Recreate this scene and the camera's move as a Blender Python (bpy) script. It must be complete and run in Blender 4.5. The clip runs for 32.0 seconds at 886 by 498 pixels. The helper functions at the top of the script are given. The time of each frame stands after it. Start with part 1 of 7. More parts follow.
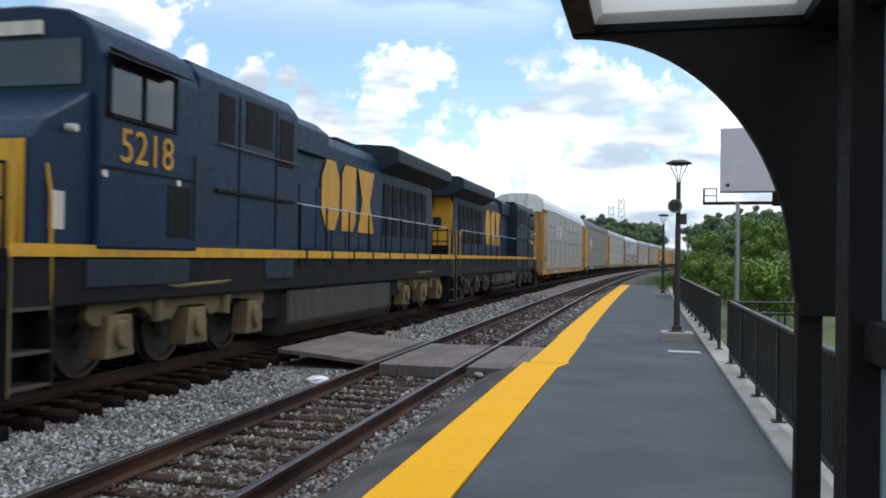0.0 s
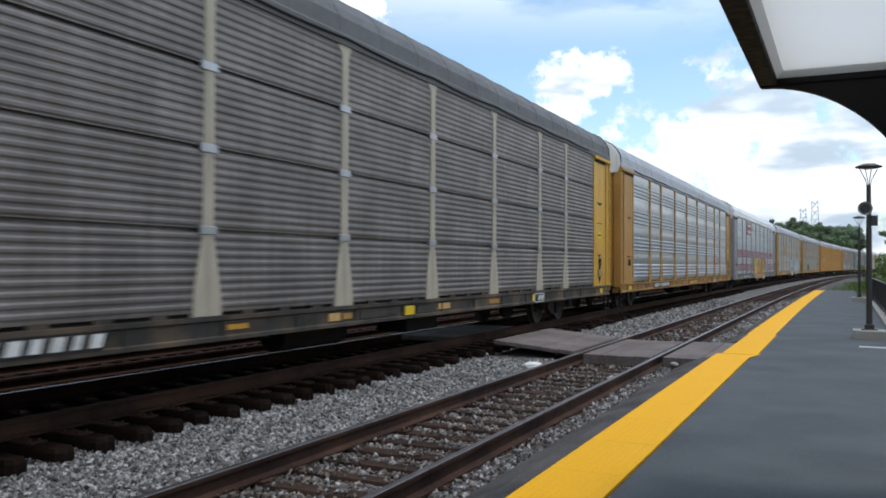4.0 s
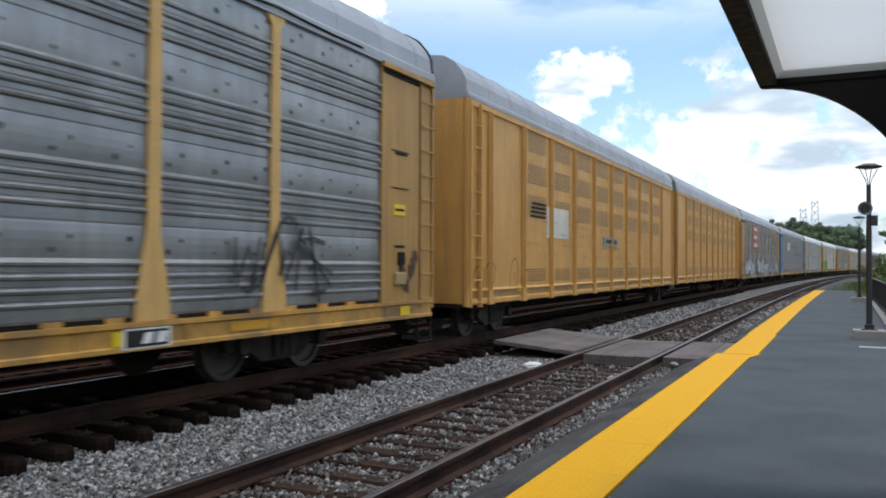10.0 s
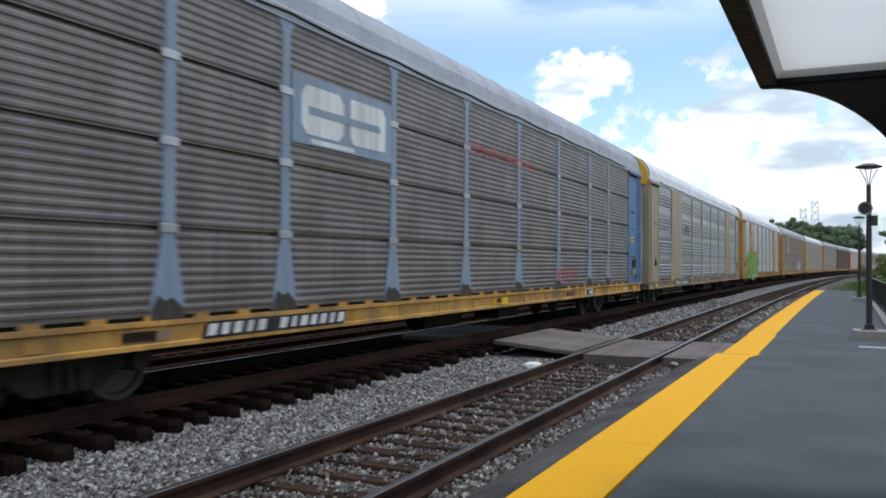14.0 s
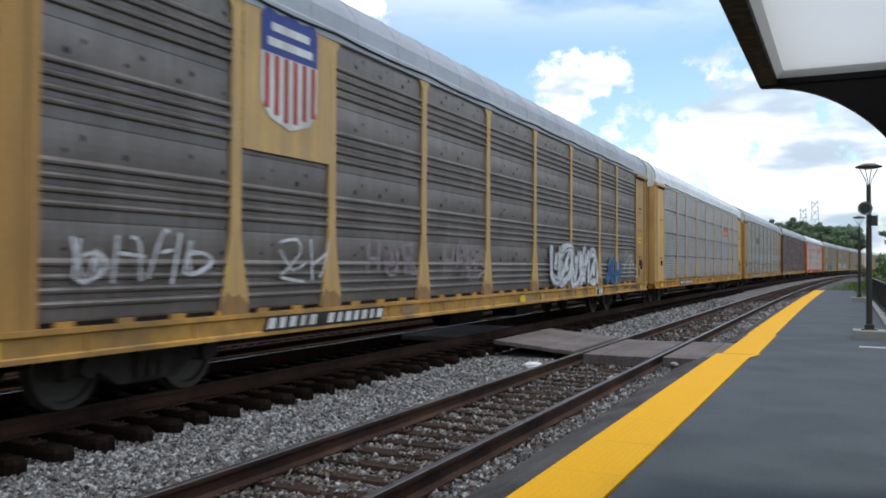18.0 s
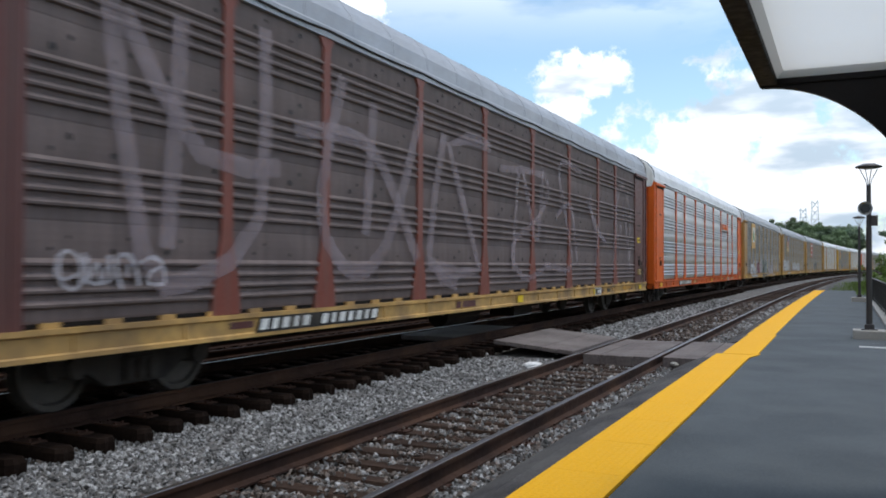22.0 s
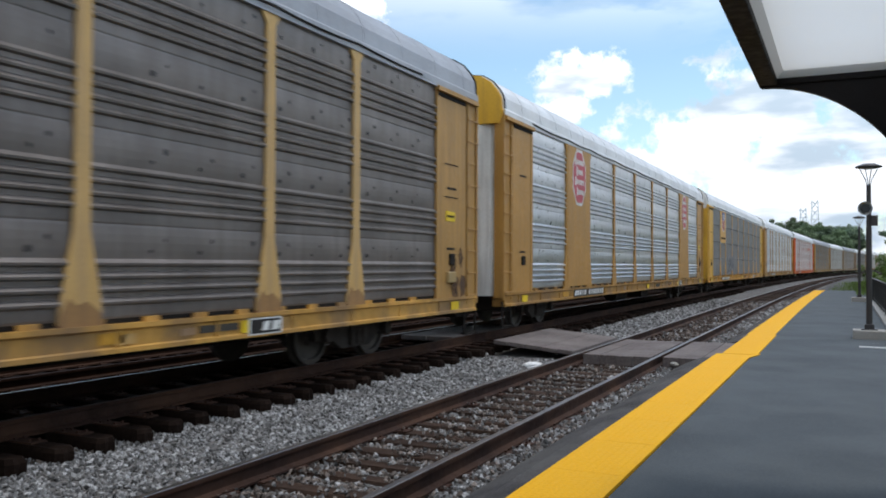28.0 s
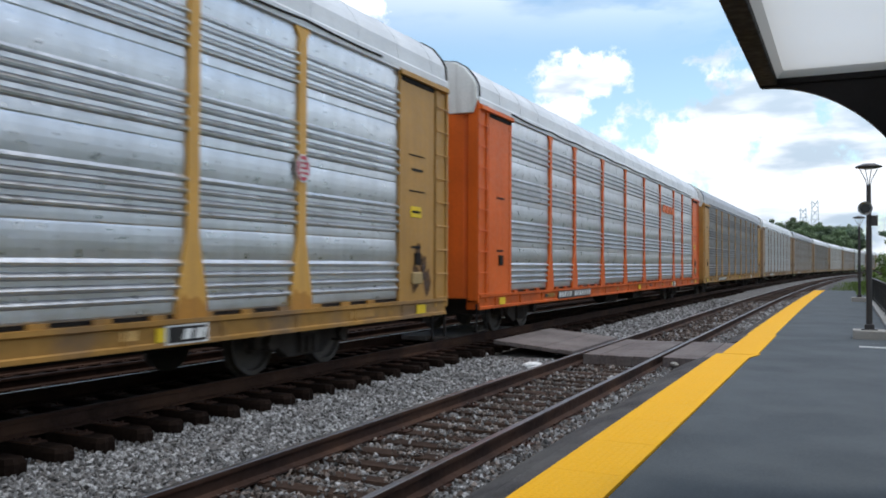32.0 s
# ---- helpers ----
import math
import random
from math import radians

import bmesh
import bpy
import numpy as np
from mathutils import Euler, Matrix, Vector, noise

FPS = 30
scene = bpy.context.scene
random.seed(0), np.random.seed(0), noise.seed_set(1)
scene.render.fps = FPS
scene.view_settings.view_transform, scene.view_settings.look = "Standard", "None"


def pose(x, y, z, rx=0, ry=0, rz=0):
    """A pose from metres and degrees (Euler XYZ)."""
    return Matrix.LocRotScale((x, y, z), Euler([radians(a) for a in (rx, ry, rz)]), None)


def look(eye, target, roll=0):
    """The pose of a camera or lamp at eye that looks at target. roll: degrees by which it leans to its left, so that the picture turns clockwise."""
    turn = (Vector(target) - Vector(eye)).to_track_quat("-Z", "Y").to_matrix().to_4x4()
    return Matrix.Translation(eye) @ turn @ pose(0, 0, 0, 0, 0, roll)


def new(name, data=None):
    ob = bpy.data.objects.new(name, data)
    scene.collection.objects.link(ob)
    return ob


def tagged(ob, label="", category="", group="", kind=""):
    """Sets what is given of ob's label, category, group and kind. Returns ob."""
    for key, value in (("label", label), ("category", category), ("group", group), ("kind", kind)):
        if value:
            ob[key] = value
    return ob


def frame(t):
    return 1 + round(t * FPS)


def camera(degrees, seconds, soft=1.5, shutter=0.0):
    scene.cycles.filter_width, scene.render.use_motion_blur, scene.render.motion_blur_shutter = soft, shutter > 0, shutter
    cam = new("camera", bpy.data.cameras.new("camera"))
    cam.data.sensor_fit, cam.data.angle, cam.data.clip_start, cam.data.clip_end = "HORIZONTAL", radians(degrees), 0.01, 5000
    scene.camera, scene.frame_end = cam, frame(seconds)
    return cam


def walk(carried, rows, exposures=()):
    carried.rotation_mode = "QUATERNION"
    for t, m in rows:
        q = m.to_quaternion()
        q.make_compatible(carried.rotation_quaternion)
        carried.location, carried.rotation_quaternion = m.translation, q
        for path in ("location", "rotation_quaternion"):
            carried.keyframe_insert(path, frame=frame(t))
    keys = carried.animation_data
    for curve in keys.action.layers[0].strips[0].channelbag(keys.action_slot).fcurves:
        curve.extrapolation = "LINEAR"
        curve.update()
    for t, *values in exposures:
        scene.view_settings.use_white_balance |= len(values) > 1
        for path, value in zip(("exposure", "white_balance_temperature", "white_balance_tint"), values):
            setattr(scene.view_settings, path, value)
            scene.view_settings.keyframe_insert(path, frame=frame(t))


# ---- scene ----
# camera: hand-held, swings to the tracks in the first two seconds, then stands


def aim(x, y, z, yaw, pitch, lean):
    a, b = radians(yaw), radians(pitch)
    d = Vector((math.sin(a) * math.cos(b), math.cos(a) * math.cos(b), math.sin(b)))
    return look((x, y, z), Vector((x, y, z)) + d, lean)


cam = camera(55.9, 32.0, soft=1.8, shutter=0.13)
walk(cam, [
    (0.0, aim(-0.17, 2.21, 1.85, -13.62, 0.55, 0.90)),
    (0.3, aim(-0.11, 1.68, 1.83, -15.00, 0.47, 0.92)),
    (0.5, aim(-0.07, 1.33, 1.82, -16.10, 0.42, 0.90)),
    (0.8, aim(-0.02, 0.65, 1.80, -17.75, 0.48, 0.80)),
    (1.0, aim(0.00, 0.25, 1.787, -18.97, 0.55, 0.69)),
    (1.2, aim(0.00, 0.10, 1.755, -21.15, 0.74, 0.48)),
    (1.5, aim(0.00, 0.01, 1.733, -24.42, 1.04, 0.22)),
    (2.0, aim(0.0, 0.0, 1.732, -25.63, 1.06, 0.25)),
    (2.3, aim(0.0, 0.0, 1.732, -25.63, 1.06, 0.25)),
    (17.0, aim(0.0, 0.0, 1.732, -25.63, 1.06, 0.25)),
    (32.0, aim(0.0, 0.0, 1.732, -25.63, 1.06, 0.25)),
], exposures=[(0.0, 0.0), (32.0, 0.0)])

# ---- light ----
SUN_EL, SUN_AZ = 71.0, 42.0      # degrees; azimuth from the track's direction, to the right


def make_world():
    w = bpy.data.worlds.new("sky")
    w.use_nodes = True
    scene.world = w
    nt = w.node_tree
    nt.nodes.clear()
    N = nt.nodes.new
    L = nt.links.new

    def math_node(op, a, b=None, clamp=False):
        n = N("ShaderNodeMath")
        n.operation, n.use_clamp = op, clamp
        for i, v in enumerate((a, b)):
            if v is None:
                continue
            if isinstance(v, (int, float)):
                n.inputs[i].default_value = v
            else:
                L(v, n.inputs[i])
        return n.outputs[0]

    sky = N("ShaderNodeTexSky")
    sky.sky_type, sky.sun_disc = "NISHITA", False
    sky.sun_elevation, sky.sun_rotation = radians(SUN_EL), radians(SUN_AZ)
    sky.air_density, sky.dust_density, sky.ozone_density = 1.0, 0.6, 1.5
    co = N("ShaderNodeTexCoord")
    sep = N("ShaderNodeSeparateXYZ")
    L(co.outputs["Generated"], sep.inputs[0])
    x, y, z = sep.outputs
    # clouds on a flat layer overhead
    zz = math_node("ADD", math_node("MAXIMUM", z, 0.0), 0.12)
    comb = N("ShaderNodeCombineXYZ")
    L(math_node("DIVIDE", x, zz), comb.inputs[0])
    L(math_node("DIVIDE", y, zz), comb.inputs[1])
    n1 = N("ShaderNodeTexNoise")
    n1.inputs["Scale"].default_value, n1.inputs["Detail"].default_value = 1.1, 6
    n1.inputs["Roughness"].default_value = 0.55
    L(comb.outputs[0], n1.inputs["Vector"])
    # billows, even over the dome
    n2 = N("ShaderNodeTexNoise")
    n2.inputs["Scale"].default_value, n2.inputs["Detail"].default_value = 19.0, 12
    n2.inputs["Roughness"].default_value = 0.6
    L(co.outputs["Generated"], n2.inputs["Vector"])

    def puff(az, el, size, squash=1.0):
        a, e = radians(az), radians(el)
        d = (math.sin(a) * math.cos(e), math.cos(a) * math.cos(e), math.sin(e))
        dx = math_node("SUBTRACT", x, d[0])
        dy = math_node("SUBTRACT", y, d[1])
        dz = math_node("MULTIPLY", math_node("SUBTRACT", z, d[2]), squash)
        s = math_node("ADD", math_node("ADD", math_node("POWER", math_node("ABSOLUTE", dx), 2.0), math_node("POWER", math_node("ABSOLUTE", dy), 2.0)),
                      math_node("POWER", math_node("ABSOLUTE", dz), 2.0))
        return math_node("SUBTRACT", 1.0, math_node("DIVIDE", math_node("SQRT", s), math.sin(radians(size))))

    m = None
    for az, el, size, sq in CLOUDS:
        p = puff(az, el, size, sq)
        m = p if m is None else math_node("MAXIMUM", m, p)
    m = math_node("MAXIMUM", m, -0.75)
    billow = math_node("MULTIPLY", math_node("SUBTRACT", n2.outputs[0], 0.5), 3.9)
    near = math_node("ADD", m, billow)
    # overhead cover, out of view, raised to brighten the light from the zenith
    high = math_node("MULTIPLY", math_node("SUBTRACT", n1.outputs[0], 0.49), 3.0)
    # the flat layer only counts away from the near horizon
    high = math_node("MINIMUM", high, math_node("MULTIPLY", math_node("SUBTRACT", z, 0.27), 3.0))
    dens = math_node("MAXIMUM", near, high)
    mask = N("ShaderNodeMapRange")
    mask.interpolation_type = "SMOOTHSTEP"
    mask.inputs["From Min"].default_value, mask.inputs["From Max"].default_value = -0.12, 0.38
    L(dens, mask.inputs["Value"])
    # grey bellies
    n3 = N("ShaderNodeTexNoise")
    mp = N("ShaderNodeMapping")
    mp.inputs["Scale"].default_value = (4.0, 4.0, 14.0)
    L(co.outputs["Generated"], mp.inputs[0])
    L(mp.outputs[0], n3.inputs["Vector"])
    n3.inputs["Scale"].default_value, n3.inputs["Detail"].default_value = 1.6, 5
    belly = N("ShaderNodeMapRange")
    belly.interpolation_type = "SMOOTHSTEP"
    belly.inputs["From Min"].default_value, belly.inputs["From Max"].default_value = 0.46, 0.66
    L(n3.outputs[0], belly.inputs["Value"])
    ccol = N("ShaderNodeMix")
    ccol.data_type = "RGBA"
    ccol.inputs[6].default_value = (1.08, 1.13, 1.21, 1)
    ccol.inputs[7].default_value = (0.53, 0.65, 0.78, 1)
    L(belly.outputs[0], ccol.inputs[0])
    # clouds brighten towards the sun
    e0, a0 = radians(SUN_EL), radians(SUN_AZ)
    dot = N("ShaderNodeVectorMath")
    dot.operation = "DOT_PRODUCT"
    dot.inputs[1].default_value = (math.sin(a0) * math.cos(e0), math.cos(a0) * math.cos(e0), math.sin(e0))
    L(co.outputs["Generated"], dot.inputs[0])
    near_sun = N("ShaderNodeMapRange")
    near_sun.interpolation_type = "SMOOTHSTEP"
    for k, v in (("From Min", 0.2), ("From Max", 0.95), ("To Min", 1.0), ("To Max", 2.15)):
        near_sun.inputs[k].default_value = v
    L(dot.outputs["Value"], near_sun.inputs["Value"])
    lit = N("ShaderNodeVectorMath")
    lit.operation = "SCALE"
    L(ccol.outputs[2], lit.inputs[0])
    L(near_sun.outputs[0], lit.inputs["Scale"])
    skys = N("ShaderNodeVectorMath")
    skys.operation = "MULTIPLY"
    skys.inputs[1].default_value = (SKY_GAIN * 0.94, SKY_GAIN * 1.0, SKY_GAIN * 0.94)
    L(sky.outputs[0], skys.inputs[0])
    mix = N("ShaderNodeMix")
    mix.data_type = "RGBA"
    L(mask.outputs[0], mix.inputs[0])
    L(skys.outputs[0], mix.inputs[6])
    L(lit.outputs[0], mix.inputs[7])
    bg = N("ShaderNodeBackground")
    bg.inputs["Strength"].default_value = 1.0
    L(mix.outputs[2], bg.inputs["Color"])
    out = N("ShaderNodeOutputWorld")
    L(bg.outputs[0], out.inputs["Surface"])


SKY_GAIN = 0.19
# cloud masses: azimuth, elevation, radius (degrees), vertical squeeze
CLOUDS = [(-13.7, 12.9, 1.2, 1.0), (-15.4, 12.4, 1.4, 1.0), (-17.8, 12.2, 1.9, 1.0), (-18.8, 11.8, 1.3, 1.0), (-17.2, 10.6, 1.7, 1.0),
          (-7.8, 9.4, 2.6, 1.1), (-10.6, 8.2, 2.0, 1.1), (-5.0, 10.8, 2.4, 1.1), (-18.6, 9.4, 2.5, 1.0),
          (-6.4, 8.6, 4.2, 1.0), (-9.6, 7.0, 2.8, 1.0), (-2.3, 7.4, 6.4, 1.0), (-13.9, 6.4, 2.6, 1.1), (0.2, 4.0, 7.0, 1.0), (-5.3, 5.0, 5.2, 1.0), (-11.7, 5.0, 4.2, 1.0), (-16.5, 5.0, 4.0, 1.1),
          (-30.5, 17.4, 1.4, 1.0), (-35.1, 15.6, 4.2, 1.1), (-26.6, 11.2, 1.6, 1.0), (-24.4, 11.7, 0.9, 1.0), (-23.0, 10.8, 1.3, 1.0), (-22.5, 8.0, 3.4, 1.1), (-30.3, 12.5, 0.9, 1.0), (8, 6, 10, 1.2),
          (20, 8, 18, 1.4), (-32, 8.5, 2.6, 1.1), (-45, 8, 7, 1.3), (-70, 9, 12, 1.3),
          # out of view; the high ones behind are added to light car ends
          (55, 10, 16, 1.4), (100, 8, 16, 1.4), (150, 9, 17, 1.4), (178, 24, 20, 1.2), (140, 36, 18, 1.1), (-140, 28, 16, 1.1), (-120, 8, 15, 1.3), (-165, 9, 12, 1.3)]
make_world()
sun = new("sun", bpy.data.lights.new("sun", "SUN"))
sun.data.energy, sun.data.angle, sun.data.color = 1.15, radians(11), (1.0, 0.965, 0.92)
_a, _e = radians(SUN_AZ), radians(SUN_EL)
sun.matrix_world = look((0, 0, 0), (-math.sin(_a) * math.cos(_e), -math.cos(_a) * math.cos(_e), -math.sin(_e)))

# ---- materials ----
MATS = {}


def surf(name, col, rough=0.6, metal=0.0, var=0.18, scale=1.5, fine=30.0, fine_amt=0.12, bump=0.15, dirt=None, dirt_amt=0.0, streak=False, rnd=0.0, spec=0.5, dist=0.01, dscale=1.0):
    """A painted, metal, stone or wooden surface: tone in two sizes, dirt or streaks, fine relief."""
    if name in MATS:
        return MATS[name]
    m = bpy.data.materials.new(name)
    m.use_nodes = True
    nt = m.node_tree
    N, L = nt.nodes.new, nt.links.new
    b = nt.nodes["Principled BSDF"]
    b.inputs["Metallic"].default_value = metal
    b.inputs["Specular IOR Level"].default_value = spec
    tc = N("ShaderNodeTexCoord")

    def noise_tex(sc, det=4, vec=None):
        n = N("ShaderNodeTexNoise")
        n.inputs["Scale"].default_value, n.inputs["Detail"].default_value = sc, det
        L(vec or tc.outputs["Object"], n.inputs["Vector"])
        return n.outputs[0]

    def rng(v, a, b2, lo, hi):
        r = N("ShaderNodeMapRange")
        for k, q in (("From Min", a), ("From Max", b2), ("To Min", lo), ("To Max", hi)):
            r.inputs[k].default_value = q
        L(v, r.inputs["Value"])
        return r.outputs[0]

    def mul(a, b2):
        n = N("ShaderNodeMath")
        n.operation = "MULTIPLY"
        for i, v in enumerate((a, b2)):
            if isinstance(v, float):
                n.inputs[i].default_value = v
            else:
                L(v, n.inputs[i])
        return n.outputs[0]

    big = rng(noise_tex(scale), 0.3, 0.7, 1 - var, 1 + var)
    small = rng(noise_tex(fine, 3), 0.3, 0.7, 1 - fine_amt, 1 + fine_amt)
    tone = mul(big, small)
    if rnd:
        oi = N("ShaderNodeObjectInfo")
        tone = mul(tone, rng(oi.outputs["Random"], 0, 1, 1 - rnd, 1 + rnd))
    hsv = N("ShaderNodeHueSaturation")
    hsv.inputs["Color"].default_value = (*col, 1)
    L(tone, hsv.inputs["Value"])
    out = hsv.outputs[0]
    if dirt:
        vec = None
        if streak:
            mp = N("ShaderNodeMapping")
            mp.inputs["Scale"].default_value = (5, 5, 0.35)
            L(tc.outputs["Object"], mp.inputs[0])
            vec = mp.outputs[0]
        d = rng(noise_tex(dscale * (1.3 if streak else 0.9), 6, vec), 0.42, 0.68, 0.0, dirt_amt)
        mx = N("ShaderNodeMix")
        mx.data_type = "RGBA"
        L(d, mx.inputs[0])
        L(out, mx.inputs[6])
        mx.inputs[7].default_value = (*dirt, 1)
        out = mx.outputs[2]
    L(out, b.inputs["Base Color"])
    L(rng(noise_tex(fine * 0.4, 3), 0.3, 0.7, max(0.02, rough - 0.1), min(1, rough + 0.1)), b.inputs["Roughness"])
    if bump:
        bp = N("ShaderNodeBump")
        bp.inputs["Strength"].default_value, bp.inputs["Distance"].default_value = bump, dist
        L(noise_tex(fine, 5), bp.inputs["Height"])
        L(bp.outputs[0], b.inputs["Normal"])
    MATS[name] = m
    return m


def pane_material(name, col, alpha, rough=0.08):
    """Tinted, slightly dull sheet glazing."""
    m = bpy.data.materials.new(name)
    m.use_nodes = True
    nt = m.node_tree
    N, L = nt.nodes.new, nt.links.new
    out = nt.nodes["Material Output"]
    tr = N("ShaderNodeBsdfTransparent")
    tr.inputs[0].default_value = (0.82, 0.9, 0.92, 1)
    gl = nt.nodes["Principled BSDF"]
    gl.inputs["Base Color"].default_value, gl.inputs["Roughness"].default_value = (*col, 1), rough
    tl = N("ShaderNodeBsdfTranslucent")
    tl.inputs[0].default_value = (*col, 1)
    mx, m2 = N("ShaderNodeMixShader"), N("ShaderNodeMixShader")
    mx.inputs[0].default_value, m2.inputs[0].default_value = 0.45, alpha
    L(tl.outputs[0], mx.inputs[1])
    L(gl.outputs[0], mx.inputs[2])
    L(tr.outputs[0], m2.inputs[1])
    L(mx.outputs[0], m2.inputs[2])
    L(m2.outputs[0], out.inputs["Surface"])
    return m


def spray_paint(name, col, cover=0.9):
    """Thin sprayed paint, worn through in places so that the ribs behind show."""
    if name in MATS:
        return MATS[name]
    m = surf(name, col, 0.6, var=0.14, scale=1.6, fine=18, fine_amt=0.12, bump=0.0, dirt=tuple(c * 0.55 + 0.05 for c in col), dirt_amt=0.5, streak=True, spec=0.2)
    nt = m.node_tree
    N, L = nt.nodes.new, nt.links.new
    tc = N("ShaderNodeTexCoord")
    fac = None
    for sc, det in ((2.6, 6), (11.0, 4)):
        n = N("ShaderNodeTexNoise")
        n.inputs["Scale"].default_value, n.inputs["Detail"].default_value = sc, det
        L(tc.outputs["Object"], n.inputs["Vector"])
        r = N("ShaderNodeMapRange")
        for k, q in (("From Min", 0.34), ("From Max", 0.55), ("To Min", 0.72), ("To Max", 1.0)):
            r.inputs[k].default_value = q
        L(n.outputs[0], r.inputs["Value"])
        if fac is None:
            fac = r.outputs[0]
        else:
            k = N("ShaderNodeMath")
            k.operation = "MULTIPLY"
            L(fac, k.inputs[0])
            L(r.outputs[0], k.inputs[1])
            fac = k.outputs[0]
    k = N("ShaderNodeMath")
    k.operation = "MULTIPLY"
    k.inputs[1].default_value = cover
    L(fac, k.inputs[0])
    L(k.outputs[0], nt.nodes["Principled BSDF"].inputs["Alpha"])
    return m


DUST = (0.16, 0.13, 0.10)
M_BALLAST = surf("ballast", (0.15, 0.143, 0.138), 0.9, spec=0.2, var=0.25, scale=1.2, fine=26, fine_amt=0.5, bump=0.8, dist=0.03, dirt=(0.10, 0.085, 0.075), dirt_amt=0.5)
M_TIE = surf("old_timber", (0.034, 0.021, 0.015), 0.85, spec=0.12, var=0.3, scale=3, fine=22, fine_amt=0.3, bump=0.6, dirt=(0.090, 0.054, 0.038), dirt_amt=0.45, rnd=0.25)
# ties under the train: oily, and the shade there is in the colour
M_TIE_FAR = surf("oily_shaded_timber", (0.013, 0.0085, 0.0065), 0.9, spec=0.05, var=0.3, scale=3, fine=22, fine_amt=0.3, bump=0.6, dirt=(0.034, 0.020, 0.014), dirt_amt=0.4, rnd=0.3)
M_RAIL = surf("rusty_rail", (0.038, 0.021, 0.016), 0.75, spec=0.1, var=0.25, scale=4, fine=35, bump=0.25, dirt=(0.105, 0.054, 0.032), dirt_amt=0.5)
# the same polished head without its reflection: the missing shine is in the colour
M_RAILSHADE = surf("shaded_rail_top", (0.036, 0.024, 0.022), 0.75, spec=0.1, var=0.2, scale=5, fine=40, bump=0.1)
M_RAILTOP = surf("polished_rail_top", (0.27, 0.255, 0.255), 0.38, metal=1.0, var=0.15, scale=6, fine=60, bump=0.05)
M_ASPHALT = surf("platform_asphalt", (0.066, 0.074, 0.080), 0.86, spec=0.25, var=0.14, scale=0.55, fine=120, fine_amt=0.22, bump=0.3, dist=0.004, dirt=(0.098, 0.108, 0.113), dirt_amt=0.55)
# oily stone with the train's shade put into its near-black colour
M_FOUL_SHADE = surf("fouled_shaded_ballast", (0.013, 0.011, 0.010), 0.95, spec=0.03, var=0.3, scale=1.2, fine=26, fine_amt=0.5, bump=0.8, dist=0.03, dirt=(0.028, 0.023, 0.019), dirt_amt=0.35)
M_EDGE = surf("edge_asphalt", (0.062, 0.058, 0.058), 0.9, spec=0.2, var=0.35, scale=1.6, fine=45, fine_amt=0.35, bump=0.7, dist=0.02, dirt=(0.125, 0.118, 0.11), dirt_amt=0.65)
M_YELLOW = surf("tactile_yellow", (0.80, 0.405, 0.008), 0.7, spec=0.15, var=0.07, scale=0.9, fine=45, fine_amt=0.07, bump=0.12, dirt=(0.46, 0.25, 0.03), dirt_amt=0.3)
M_PLANK = surf("crossing_timber", (0.115, 0.092, 0.086), 0.9, var=0.2, scale=2, fine=22, fine_amt=0.25, bump=0.4, dirt=(0.19, 0.165, 0.15), dirt_amt=0.6, rnd=0.12)
M_CONC = surf("concrete", (0.36, 0.34, 0.31), 0.88, var=0.18, scale=1.5, fine=40, fine_amt=0.2, bump=0.3, dirt=(0.18, 0.16, 0.13), dirt_amt=0.5)
M_GRASS = surf("grass_ground", (0.075, 0.10, 0.030), 0.95, var=0.35, scale=0.35, fine=6, fine_amt=0.35, bump=0.6, dist=0.05, dirt=(0.12, 0.10, 0.06), dirt_amt=0.4)
M_BROWN = surf("dark_bronze_paint", (0.013, 0.012, 0.013), 0.6, spec=0.12, var=0.15, scale=2, fine=40, bump=0.04, dirt=(0.028, 0.025, 0.025), dirt_amt=0.3)
M_BLACK = surf("black_paint", (0.013, 0.014, 0.016), 0.4, var=0.12, scale=3, fine=40, bump=0.04)
M_POLE = surf("lamp_post_paint", (0.035, 0.030, 0.030), 0.5, var=0.15, scale=2, fine=30, bump=0.05)
M_STEEL = surf("galvanised_steel", (0.42, 0.43, 0.44), 0.45, metal=0.8, var=0.12, scale=4, fine=30, bump=0.05)
M_UNDER = surf("running_gear", (0.014, 0.012, 0.011), 0.8, spec=0.12, var=0.3, scale=3, fine=25, bump=0.3, dirt=(0.032, 0.025, 0.02), dirt_amt=0.5)
M_TRUCK = surf("dusty_truck", (0.040, 0.036, 0.034), 0.8, spec=0.15, var=0.35, scale=4, fine=25, bump=0.3, dirt=(0.085, 0.072, 0.062), dirt_amt=0.6)
M_WHEEL = surf("wheel_steel", (0.085, 0.075, 0.068), 0.6, metal=0.5, var=0.2, scale=5, fine=30, bump=0.1)
M_BARK = surf("bark", (0.065, 0.05, 0.038), 0.95, var=0.3, scale=3, fine=20, bump=0.7)
# base lightened for the haze over the far wood
M_LEAF = surf("leaves", (0.112, 0.165, 0.075), 0.6, var=0.4, scale=0.5, fine=3.0, fine_amt=0.35, bump=0, rnd=0.3)
M_LEAF2 = surf("bright_leaves", (0.115, 0.185, 0.022), 0.6, var=0.4, scale=0.8, fine=5.0, fine_amt=0.35, bump=0, rnd=0.2)
# haze over the far wood put into the colour: paler, bluer green
M_LEAF_HAZE = surf("hazed_leaves", (0.105, 0.155, 0.092), 0.65, var=0.4, scale=0.3, fine=2.0, fine_amt=0.35, bump=0, rnd=0.3)
M_SOFFIT = pane_material("white_roof_sheet", (0.86, 0.86, 0.84), 0.97, 0.4)
